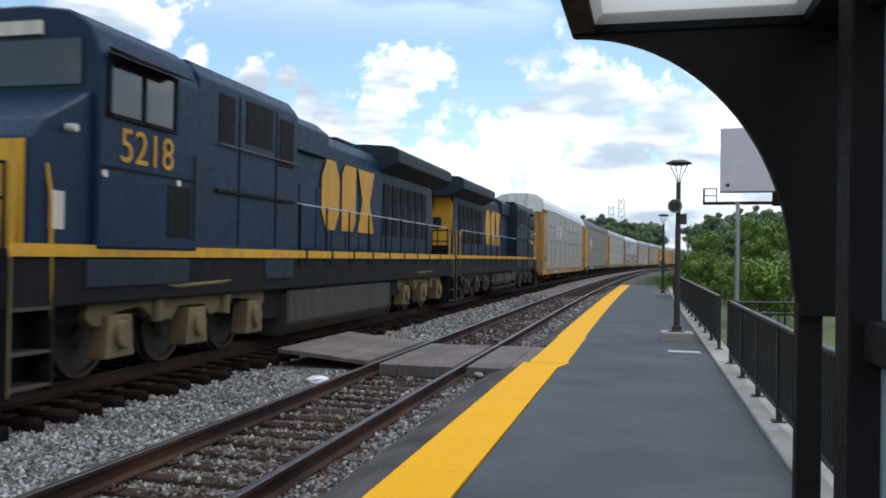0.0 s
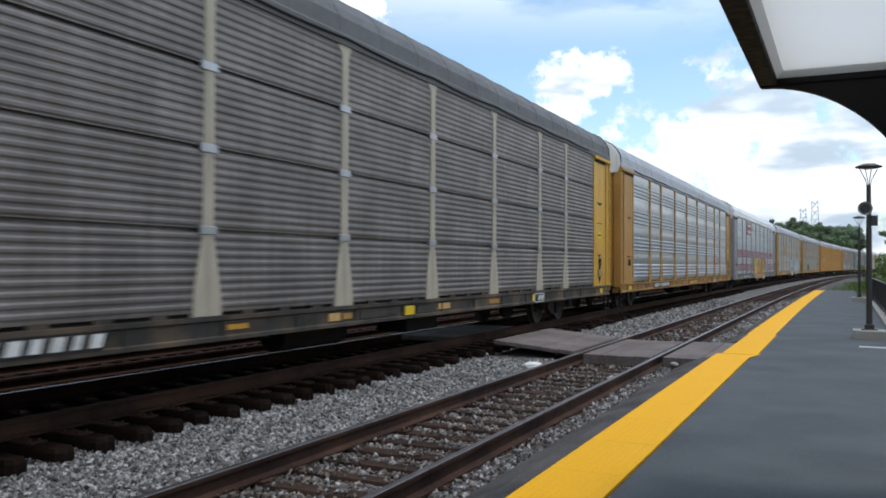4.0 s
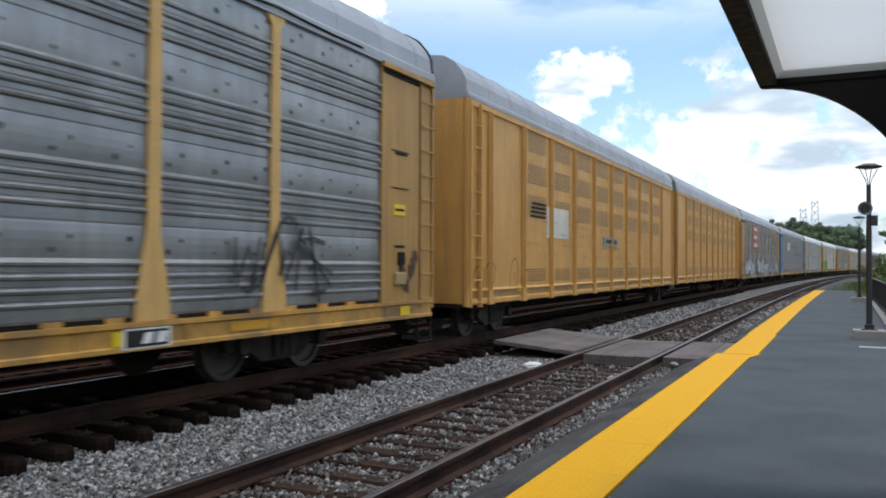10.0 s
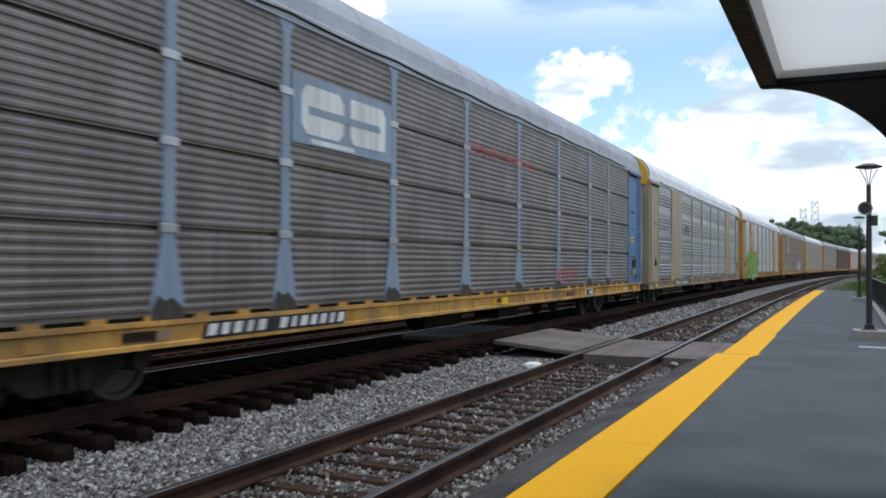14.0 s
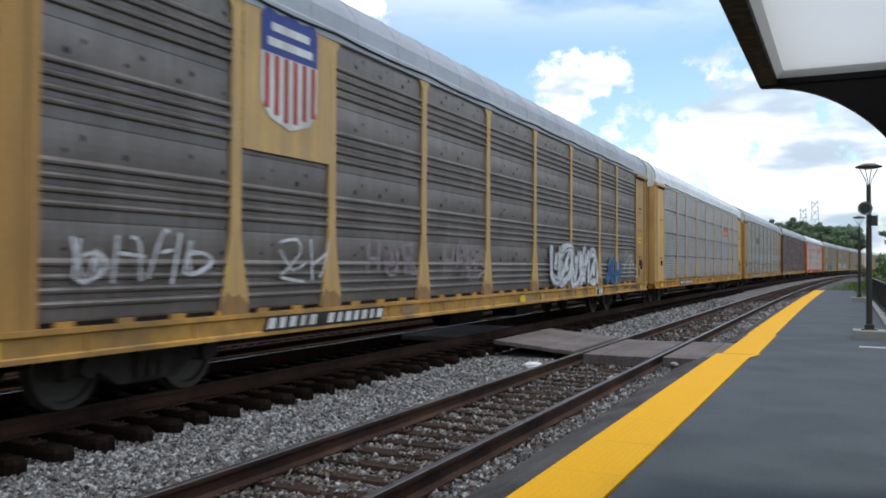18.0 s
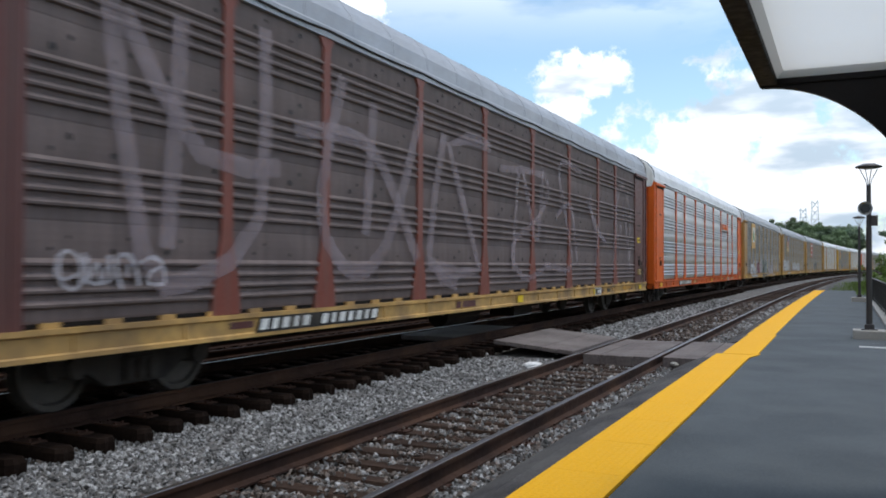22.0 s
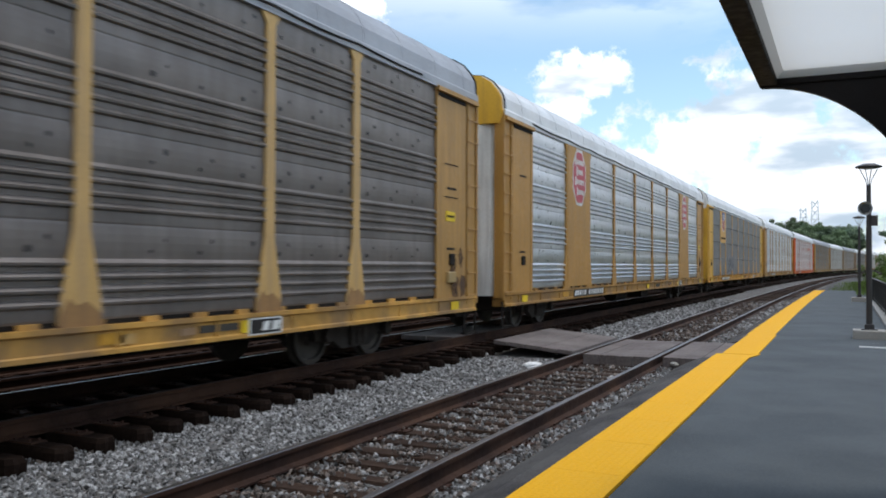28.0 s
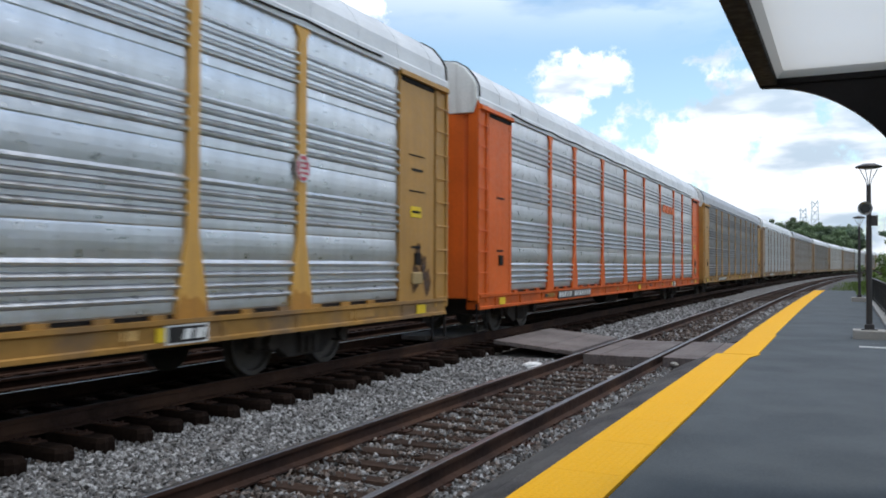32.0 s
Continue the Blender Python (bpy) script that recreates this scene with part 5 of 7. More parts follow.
def octagon_logo(car, y, z, r):
    sheet(car, "emblem", octagon(y, z, r), "white", 0.006, "red and white rounded emblem")
    sheet(car, "emblem_field", octagon(y, z, r * 0.9), "rose", 0.010)
    for j, (k, a, b) in enumerate(((0.52, -0.5, 0.5), (0.2, -0.35, 0.4), (-0.13, -0.5, 0.55), (-0.46, -0.3, 0.5))):
        m = 5 if j != 1 else 4
        for i in range(m):
            p, q = y + r * (a + (b - a) * i / m), y + r * (a + (b - a) * (i + 0.72) / m)
            sheet(car, "emblem_bar", rect(p, q, z + r * (k - (0.15 if i == 0 else 0.10)), z + r * (k + (0.13 if i == 0 else 0.06))), "white", 0.014)


def bars_logo(car, y0, y1, z0, z1, field, bar, n=3, label="painted sign with bars"):
    sheet(car, "sign_panel", rect(y0, y1, z0, z1), field, 0.004, label, 0.03)
    h = (z1 - z0) / n
    for i in range(n):
        c = z0 + (i + 0.5) * h
        k = 0.10 * (y1 - y0) * (1 + (i % 2))
        m = 6
        w = (y1 - y0 - 2 * k) / m
        for j in range(m):
            sheet(car, "sign_bar", rect(y0 + k + j * w + w * 0.12, y0 + k + (j + 1) * w - w * 0.06, c - h * 0.22, c + h * 0.22), bar, 0.008)


def word_blocks(car, y0, y1, z0, z1, mat, label, n=4):
    """Fat letter-sized blocks in a row, notched, no readable word."""
    w = (y1 - y0) / n
    for i in range(n):
        a, b, h = y0 + i * w, y0 + (i + 0.86) * w, z1 - z0
        ring = [(a, z0), (b, z0), (b, z0 + 0.42 * h), (b - 0.3 * w, z0 + 0.5 * h), (b, z0 + 0.58 * h), (b, z1), (a + 0.12 * w, z1), (a + 0.12 * w, z0 + 0.62 * h), (a, z0 + 0.5 * h)]
        sheet(car, "letter_block", ring, mat, 0.006, label if i == 0 else "")


def mark_plate(car, y, w=1.9, z=0.985, mat="black", h=0.10):
    k = 0.05 if w > 1 else 0.0
    sheet(car, "mark_plate", [(y - w / 2 - k, z - h), (y + w / 2 - k, z - h), (y + w / 2 + k, z + h), (y - w / 2 + k, z + h)], mat, 0.018, "dark plate with pale marks", 0.02)
    m = max(3, int(w / 0.21))
    for i in range(m):
        if i == m // 2 - 1:
            continue
        a = y - w / 2 + (i + 0.5) * w / m
        b = (0.075, 0.06, 0.07, 0.05)[i % 4]
        sheet(car, "mark_bar", [(a - b - 0.02, z - h * 0.66), (a + b - 0.02, z - h * 0.66), (a + b + 0.02, z + h * 0.66), (a - b + 0.02, z + h * 0.66)], "white", 0.022)



STROKES = (
    (((-.35, -.5), (-.32, .4), (.0, .5)), ((.3, .5), (.36, -.45)), ((-.3, 0), (.3, .06))),
    (((.4, .36), (-.1, .5), (-.38, .22), (.26, -.06), (.38, -.36), (-.4, -.46)),),
    (((-.38, -.48), (-.4, .3), (0, .5), (.38, .3), (.36, -.48)), ((-.05, -.4), (.0, .2))),
    (((-.4, .46), (-.42, -.38), (.1, -.5), (.42, -.1), (.1, .16), (-.3, .1)),),
    (((-.44, .46), (-.14, -.46), (.08, .3), (.4, -.48)),),
    (((-.45, -.1), (.1, -.05), (.45, .4)), ((.1, .5), (.08, -.5))),
    (((-.4, .4), (.4, .48), (-.3, -.42), (.42, -.48)),),
    (((-.36, .5), (-.4, -.3), (.0, -.5), (.38, -.3), (.4, .5)), ((0, .3), (.02, -.2))),
)


def curve_through(pts, k=6):
    """A smooth line through the points."""
    P4 = [pts[0]] + list(pts) + [pts[-1]]
    out = []
    for a, b, c, d in zip(P4, P4[1:], P4[2:], P4[3:]):
        for q in range(k):
            t = q / k
            out.append(tuple(0.5 * (2 * b[i] + (c[i] - a[i]) * t + (2 * a[i] - 5 * b[i] + 4 * c[i] - d[i]) * t * t + (3 * b[i] - a[i] - 3 * c[i] + d[i]) * t ** 3) for i in (0, 1)))
    return out + [tuple(pts[-1])]


def letter_strokes(rnd, cy, cz, w, h):
    lean, sq = rnd.uniform(-0.3, 0.3), rnd.uniform(0.85, 1.15)
    mu, mv, sharp = rnd.choice((-1, 1)), rnd.choice((-1, 1)), rnd.random() < 0.55
    first, second = rnd.choice(STROKES), rnd.choice(STROKES)
    for st in (first + second[:1])[:3]:
        line = [(cy + (mu * u + rnd.uniform(-.13, .13)) * w * sq + lean * v * h, cz + (mv * v + rnd.uniform(-.12, .12)) * h) for u, v in st]
        yield curve_through(line, 2 if sharp else 6)


def graffiti(car, y0, y1, z0, z1, fill, line, seed, n=5, base=None, label="sprayed graffiti"):
    """Sprayed letter-like shapes: fat curved strokes with an outline, no readable word."""
    rnd = random.Random(seed)
    if base:
        s = Shape()
        k = 40
        ring = []
        for i in range(k):
            a = 6.2832 * i / k
            rr = 1.0 + 0.12 * math.sin(7 * a + seed) + rnd.uniform(-0.10, 0.10)
            c, q = math.cos(a), math.sin(a)
            ring.append(((y0 + y1) / 2 + (y1 - y0) * 0.53 * rr * abs(c) ** 0.6 * (1 if c > 0 else -1), (z0 + z1) / 2 + (z1 - z0) * 0.5 * rr * abs(q) ** 0.7 * (1 if q > 0 else -1)))
        s.plate(ring, FACE + 0.003)
        part("graffiti_field", s, SPRAY[base], car, label + " background")
    w, h = (y1 - y0) / n, z1 - z0
    fat = min(0.27 * w, 0.19 * h)
    for i in range(n):
        outer, inner, detail = Shape(), Shape(), Shape()
        lift = 0.004 * (i % 2)
        for j, pts in enumerate(letter_strokes(rnd, y0 + (i + 0.5) * w, (z0 + z1) / 2 + rnd.uniform(-0.06, 0.06) * h, w * 1.0, h * 0.84)):
            outer.ribbon(pts, FACE + 0.006 + lift + 0.0006 * j, fat + 0.10)
            inner.ribbon(pts, FACE + 0.012 + lift + 0.0006 * j, fat)
            if j == 0:
                detail.ribbon([(p + fat * 0.22, q - fat * 0.1) for p, q in pts[len(pts) // 4:len(pts) * 3 // 4]], FACE + 0.022 + 0.0006 * j, 0.035)
        o = part("graffiti_shape", outer, SPRAY[line], car, label if i == 0 else "")
        part("graffiti_fill", inner, SPRAY[fill if isinstance(fill, str) else fill[i % len(fill)]], o)
        part("graffiti_shade", detail, SPRAY[line], o)


def scrawl(car, y0, y1, z0, z1, mat, seed, n=4, w=0.16, label="wide pale scrawl"):
    """Large letter-like strokes sprayed with a wide nozzle."""
    rnd = random.Random(seed)
    step = (y1 - y0) / n
    for i in range(n):
        s = Shape()
        for j, pts in enumerate(letter_strokes(rnd, y0 + (i + 0.5) * step, (z0 + z1) / 2, step * 0.92, (z1 - z0) * rnd.uniform(0.8, 1.0))):
            s.ribbon(pts, FACE + 0.008 + 0.001 * j, w)
        part("scrawl", s, SPRAY[mat], car, label)


def scribble(car, y0, y1, z0, z1, mat, seed, w=0.035, n=3, label="thin sprayed scribble"):
    """A tag of thin looping strokes, no readable word."""
    rnd = random.Random(seed)
    s = Shape()
    k = max(1, round((y1 - y0) / (0.62 * (z1 - z0) + 0.12)))
    step = (y1 - y0) / k
    for i in range(k):
        cz, h = (z0 + z1) / 2 + rnd.uniform(-0.1, 0.1) * (z1 - z0), (z1 - z0) * rnd.uniform(0.65, 1.0)
        for j, pts in enumerate(letter_strokes(rnd, y0 + (i + 0.5) * step, cz, step * 0.95, h)):
            if j < n:
                s.ribbon(pts, FACE + 0.010 + 0.002 * j + 0.001 * (i % 2), w * 0.8)
    part("scribble", s, SPRAY[mat], car, label)


def patches(car, spec):
    """Weathered primer patches and stencils on the sill."""
    rnd = random.Random(spec["seed"])
    for i in range(9):
        y = rnd.uniform(-11.5, 11.5)
        sheet(car, "sill_patch", rect(y, y + rnd.uniform(0.2, 0.9), 0.91 + rnd.uniform(0, 0.05), 1.05 - rnd.uniform(0, 0.03)), rnd.choice(("amber", "tan", "dusty_hazed_tan", "dusty_grey", "tan", "oxide", "pale_yellow")), 0.0, "", 0.010)
    for y in (-12.6, -6.2, 0.4, 6.6, 12.5):
        sheet(car, "reflector", rect(y, y + 0.32, 0.90, 1.05), "reflector", 0.010, "yellow reflective sticker", 0.010)


def autorack(spec):
    ends, screens, roof, style = spec["ends"], spec["screens"], spec["roof"], spec.get("style", "ribbed")
    posts = spec.get("posts", "worn_hazed_yellow" if ends == "yellow" and screens in WORN else ends)
    sillc = "sill_" + spec.get("sill", ends)
    if ends == "yellow":
        ends = "aged_yellow"
    car = thing("autorack_car", spec["label"], "rail car", group="car carriers of the train")
    part("roof", shared(("roof", roof), lambda: roof_mesh(P[roof])), None, car, spec.get("roof_label", ""))
    part("side_sill", shared(("sill", sillc), lambda: sill_mesh(P[sillc])), None, car)
    part("underframe", shared("frame", frame_mesh), None, car)
    part("eave_rail", shared(("eave", roof), lambda: Shape().box(SIDE - 0.10, SIDE + 0.012, -HALF + 0.5, HALF - 0.5, 4.885, 4.96).mesh("eave_rail", P[roof])), None, car)
    part("kick_plate", shared("kick", lambda: Shape().box(SIDE - 0.10, SIDE - 0.050, -PANEL_END, PANEL_END, 1.135, 1.20).mesh("kick_plate", M_UNDER)), None, car)
    for i, b in enumerate(BAYS):
        w = round(b * _k - 0.12, 3)
        kind = screens
        if i in spec.get("solid_bays", ()):
            o = part("solid_panel", shared(("solid", w, ends), lambda: Shape().box(SIDE - 0.1, SIDE + 0.005, -w / 2 - 0.05, w / 2 + 0.05, Z0, Z1).mesh("solid_panel", P[ends])), None, car, "plain painted panel")
        else:
            o = part("screen", shared(("screen", style, w, kind), lambda: screen_mesh(style, w, P[kind])), None, car)
        o.location = (0, (POSTS[i] + POSTS[i + 1]) / 2, 0)
    part("eave_cable", shared("ecable", eave_cable_mesh), None, car, "dark sagging cable under the eave")
    if style == "ribbed":
        bo = part("bolts", shared(("bolts", screens in WORN), lambda: bolts_mesh(screens in WORN)), None, car)
        bo["kind"] = "stuff"
    for y in POSTS[1:-1]:
        po = part("post", shared(("post", posts), lambda: post_mesh(P[posts])), None, car)
        po.location = (0, y, 0)
        foot = {"worn_hazed_yellow": "foot_brown", "yellow": "foot_gold", "pale_blue": "dusty_grey"}.get(posts)
        if foot:
            part("post_foot", shared(("postfoot", foot), lambda: Shape().prism([(-0.252, 1.128), (0.252, 1.128), (0.235, 1.24), (0.16, 1.30), (0.06, 1.37), (-0.05, 1.33), (-0.15, 1.40), (-0.235, 1.26)], SIDE - 0.06, SIDE + 0.001, "x").mesh("post_foot", P[foot])), None, po, "foot of the post dark with road grime")
        if style == "gapped":
            for k in (1, 2, 3):
                part("bracket", shared("bracket", bracket_mesh), None, po).location = (0, 0, Z0 + k * (Z1 - Z0) / 4)
    for sgn in (-1, 1):
        a, b = sorted((sgn * (PANEL_END - 0.06), sgn * (HALF - 0.58)))
        part("end_panel", shared(("endp", ends, sgn), lambda: Shape().box(SIDE - 0.14, SIDE - 0.01, a, b, 1.06, 4.92).box(SIDE - 0.02, SIDE + 0.0, a if sgn > 0 else b - 0.14, a + 0.14 if sgn > 0 else b, 1.06, 4.94).mesh("end_panel", P[ends], bevel=0.006)), None, car)
        part("door_latch", shared(("latch", sgn), lambda: Shape().box(SIDE - 0.012, SIDE + 0.02, (a + b) / 2 - 0.10, (a + b) / 2 + 0.12, 1.72, 1.93).mesh("door_latch", M_UNDER, bevel=0.01)), None, car)
        sheet(car, "stencil_bar", rect((a + b) / 2 - 0.2, (a + b) / 2 + 0.2, 3.1 + 0.2 * (spec["seed"] % 4), 3.14 + 0.2 * (spec["seed"] % 4)), "soot", -0.006)
        sheet(car, "stencil_bar", rect((a + b) / 2 - 0.2, (a + b) / 2 + 0.14, 2.0, 2.04), "soot", -0.006)
        if sgn > 0:
            rr = random.Random(spec["seed"])
            yc, k = (a + b) / 2, 0.5 + 0.5 * rr.random()
            sheet(car, "sticker", rect(yc - 0.24, yc + 0.14, 2.52, 2.70), "reflector", -0.004, "yellow warning sticker")
            sheet(car, "stencil_bar", rect(yc - 0.2, yc + 0.1, 2.59, 2.63), "soot", 0.0)
            stain = Shape()
            for j in range(7):
                cy, cz, r = yc + 0.22 + rr.gauss(0, 0.16), 1.55 + rr.gauss(0, 0.26) * k, rr.uniform(0.06, 0.17)
                stain.plate([(cy + r * math.cos(q * 0.449) * rr.uniform(0.6, 1.2), cz + 1.5 * r * math.sin(q * 0.449) * rr.uniform(0.6, 1.3)) for q in range(14)], SIDE - 0.007 + 0.0006 * j)
            part("rust_stain", stain, SPRAY["rust"], car, "dark rust stains round the latch")
            part("latch_box", shared("latchbox", lambda: Shape().box(SIDE - 0.02, SIDE + 0.045, -0.22, 0.12, 1.40, 1.60).mesh("latch_box", P["worn_gold"], bevel=0.015)), None, car).location = (0, yc, 0)
            for zz in (3.55, 2.95):
                sheet(car, "door_seam", rect(yc - 0.30, yc + 0.26, zz, zz + 0.018), "soot", -0.004)
        cp = part("corner_post", shared(("corner", ends, sgn), lambda: corner_mesh(P[ends], sgn)), None, car)
        for d in (0.055, 0.485):
            part("corner_edge", shared(("cedge", ends), lambda: corner_edge_mesh(P[ends])), None, cp).location = (0, sgn * (HALF - d), 0)
        for i in range(9):
            part("rung", shared(("rung", ends), lambda: rung_mesh(P[ends])), None, cp).location = (0, sgn * (HALF - 0.27), 1.15 + i * 0.42)
        part("step", shared(("step", sgn), lambda: step_mesh(sgn)), None, car)
        ec = spec.get("end_cap", "white")
        part("end_cap", shared(("endcap", ec, sgn), lambda: end_cap_mesh(P[ec], sgn)), None, car)
        part("roof_seal", shared(("seal", sgn), lambda: seal_mesh(sgn)), None, car, "dark seal at the roof's end")
        # dark bar: door track, coloured for the shade under the eave as well
        part("door_track", shared(("dtrack", sgn), lambda: Shape().box(SIDE - 0.03, SIDE + 0.006, a + 0.03, b - 0.03, 4.74, 4.82).mesh("door_track", M_UNDER)), None, car)
        part("track_hood", shared(("dhood", ends, sgn), lambda: Shape().prism([(SIDE - 0.02, 4.82), (SIDE + 0.055, 4.82), (SIDE + 0.055, 4.90), (SIDE - 0.02, 4.935)], a - 0.02, b + (0.5 if sgn > 0 else 0.02)).mesh("track_hood", P[ends], bevel=0.006) if sgn > 0 else Shape().prism([(SIDE - 0.02, 4.82), (SIDE + 0.055, 4.82), (SIDE + 0.055, 4.90), (SIDE - 0.02, 4.935)], a - 0.5, b + 0.02).mesh("track_hood", P[ends], bevel=0.006)), None, car, "painted hood over the door track")
        dm = spec.get("door", ends)
        d = part("end_door", shared(("door", dm, sgn), lambda: door_mesh(P[dm], sgn)), None, car)
        if spec.get("door_bars"):
            bar = shared(("doorbar", sgn), lambda: Shape().box(0.25, 1.1, min(sgn * (HALF + 0.02), sgn * (HALF + 0.16)), max(sgn * (HALF + 0.02), sgn * (HALF + 0.16)), -0.05, 0.05).mesh("door_bar", M_BLACK))
            for z in (2.50, 3.95):
                part("door_bar", bar, None, d, "black bar on the end door").location = (0, 0, z)
        c = part("coupler", shared("coupler", coupler_mesh), None, car)
        c.matrix_local = pose(0, sgn * (HALF + 0.42), 0, 0, 0, 0 if sgn > 0 else 180)
    cuts = [Z0, Z0 + (Z1 - Z0) / 4, Z0 + (Z1 - Z0) / 2, Z0 + (Z1 - Z0) * 3 / 4, 4.96] if style == "gapped" else [Z0, 4.96]
    for za, zb in zip(cuts, cuts[1:]):
        far = shared(("farside", screens, za, zb), lambda: Shape().prism([(-1.6, za), (-1.5, za), (-1.5, zb - 0.03), (-1.6, zb - 0.03)], -HALF + 0.1, HALF - 0.1).mesh("far_side", P[screens]))
        part("far_side", far, None, car)
    trucks(car, (-10.05, 10.05))
    patches(car, spec)
    mark_plate(car, -7.2, 2.9)
    sheet(car, "mark_frame", rect(6.72, 7.38, 0.86, 1.07), "white", 0.014, "white-framed small black plate", 0.02)
    mark_plate(car, 7.05, 0.58, 0.965, h=0.085)
    for fn in spec.get("deco", ()):
        fn(car)
    return car


def box_unit(spec, front):
    """One half of a two-part articulated car carrier with smooth ribbed yellow sides."""
    hl = spec["half"]
    m = P["box_yellow"]
    car = thing("articulated_car", spec["label"], "rail car", group="car carriers of the train")
    part("roof", shared(("roofb", hl), lambda: roof_mesh(P["roof_grey"], hl)), None, car)
    part("side_wall", shared(("boxwall", hl), lambda: Shape().box(1.50, 1.56, -hl + 0.05, hl - 0.05, 0.98, 4.94).mesh("side_wall", m)), None, car)
    part("lower_rail", shared(("boxsill", hl), lambda: Shape().prism([(1.4, 0.95), (1.585, 0.95), (1.59, 0.97), (1.59, 1.04), (1.57, 1.06), (1.4, 1.06)], -hl + 0.05, hl - 0.05).mesh("lower_rail", m)), None, car)
    part("upper_rail", shared(("boxrail", hl), lambda: Shape().box(1.5, 1.60, -hl + 0.05, hl - 0.05, 4.82, 4.96).mesh("upper_rail", m)), None, car)
    joint = 1 if front else -1
    wear = random.Random(17 + joint)
    step = 1.965
    ribs = [joint * (hl - 0.10 if i == 0 else hl - 2.35 - (i - 1) * step) for i in range(11)] + [-joint * (hl - 0.10)]
    for y in ribs:
        part("rib", shared("boxrib", lambda: box_rib_mesh(m)), None, car).location = (0, y, 0)
        # dark strip in the channel paints the shade of the groove
        part("rib_groove", shared("ribgroove", lambda: Shape().box(1.57, 1.579, -0.044, 0.044, 1.23, 4.80).mesh("rib_groove", P["vent_shade"])), None, car, "groove of the upright, its shade painted dark").location = (0, y, 0)
    for i in range(1, 9 if front else 10):
        yc = (ribs[i] + ribs[i + 1]) / 2
        for z, k in ((4.35, 9), (3.62, 9), (2.90, 9), (1.36, 6)):
            v = part("vent", shared(("vent", k), lambda: vent_mesh(k)), None, car, "grille of dark slots")
            v.location = (0, yc, z)
        for j in range(4):
            z, a = 1.95 + 0.27 * j + wear.uniform(-0.02, 0.02), yc - 0.82
            while a < yc + 0.8:
                e = min(a + wear.uniform(0.08, 0.5), yc + 0.84)
                if wear.random() < 0.55:
                    sheet(car, "scrape", rect(a, e, z, z + wear.uniform(0.012, 0.028)), wear.choice(("tan", "dusty_hazed_tan", "box_shade")), -0.018)
                a = e + wear.uniform(0.05, 0.3)
    for a, b in zip(sorted(ribs), sorted(ribs)[1:]):
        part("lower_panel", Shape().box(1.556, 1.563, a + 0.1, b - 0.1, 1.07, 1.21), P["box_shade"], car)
        part("panel_ledge", Shape().prism([(1.556, 1.21), (1.60, 1.21), (1.60, 1.225), (1.556, 1.27)], a + 0.09, b - 0.09), m, car)
    part("deck", shared(("boxdeck", hl), lambda: Shape().box(-1.5, 1.5, -hl + 0.05, hl - 0.05, 0.9, 1.0).box(-0.3, 0.3, -hl - 0.2, hl + 0.2, 0.6, 0.9).mesh("deck", M_UNDER)), None, car)
    part("far_side", shared(("boxfar", hl), lambda: Shape().box(-1.6, -1.5, -hl + 0.05, hl - 0.05, 0.72, 4.94).mesh("far_side", m)), None, car)
    for sgn in (-1, 1):
        part("end_wall", shared(("boxend", hl, sgn), lambda: Shape().box(-1.5, 1.5, min(sgn * (hl - 0.1), sgn * (hl - 0.04)), max(sgn * (hl - 0.1), sgn * (hl - 0.04)), 0.98, 4.94).mesh("end_wall", m)), None, car)
    out = -1 if front else 1
    part("ladder", shared(("boxladder", out, hl), lambda: box_ladder(out, hl)), None, car)
    part("diaphragm", shared(("boxjoint", hl, -out), lambda: Shape().box(-1.4, 1.48, min(-out * (hl - 0.05), -out * (hl + 0.40)), max(-out * (hl - 0.05), -out * (hl + 0.40)), 0.75, 5.35).mesh("diaphragm", M_BLACK)), None, car, "black rubber joint between the two halves")
    trucks(car, (out * (hl - 2.6), -out * (hl + 0.25)) if front else (out * (hl - 2.6),))
    c = part("coupler", shared("coupler", coupler_mesh), None, car)
    c.matrix_local = pose(0, out * (hl + 0.42), 0, 0, 0, 0 if out > 0 else 180)
    for fn in spec.get("deco", ()):
        fn(car)
    return car


def box_rib_mesh(mat):
    """A channel-shaped upright with a flared foot."""
    s = Shape()
    for a, b in ((-0.085, -0.045), (0.045, 0.085)):
        s.prism([(a, 1.10), (b, 1.10), (b, 4.84), (a, 4.84)], 1.555, 1.625, "x")
    s.prism([(-0.045, 1.10), (0.045, 1.10), (0.045, 4.84), (-0.045, 4.84)], 1.555, 1.575, "x")
    s.prism([(-0.14, 0.93), (0.14, 0.93), (0.10, 1.22), (-0.10, 1.22)], 1.57, 1.632, "x")
    return s.mesh("rib", mat)


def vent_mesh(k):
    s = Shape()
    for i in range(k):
        # flat bars; the dark inside the slots is in their colour
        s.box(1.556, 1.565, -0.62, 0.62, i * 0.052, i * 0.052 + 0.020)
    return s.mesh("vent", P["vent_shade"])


def box_ladder(out, hl):
    s = Shape()
    a, b = sorted((out * (hl - 0.12), out * (hl - 0.62)))
    for y in (a, b):
        s.box(1.58, 1.66, y - 0.03, y + 0.03, 0.9, 4.9)
    for i in range(9):
        s.tube((1.65, a, 1.0 + 0.43 * i), (1.65, b, 1.0 + 0.43 * i), 0.014, 6)
    return s.mesh("ladder", P["box_yellow"])


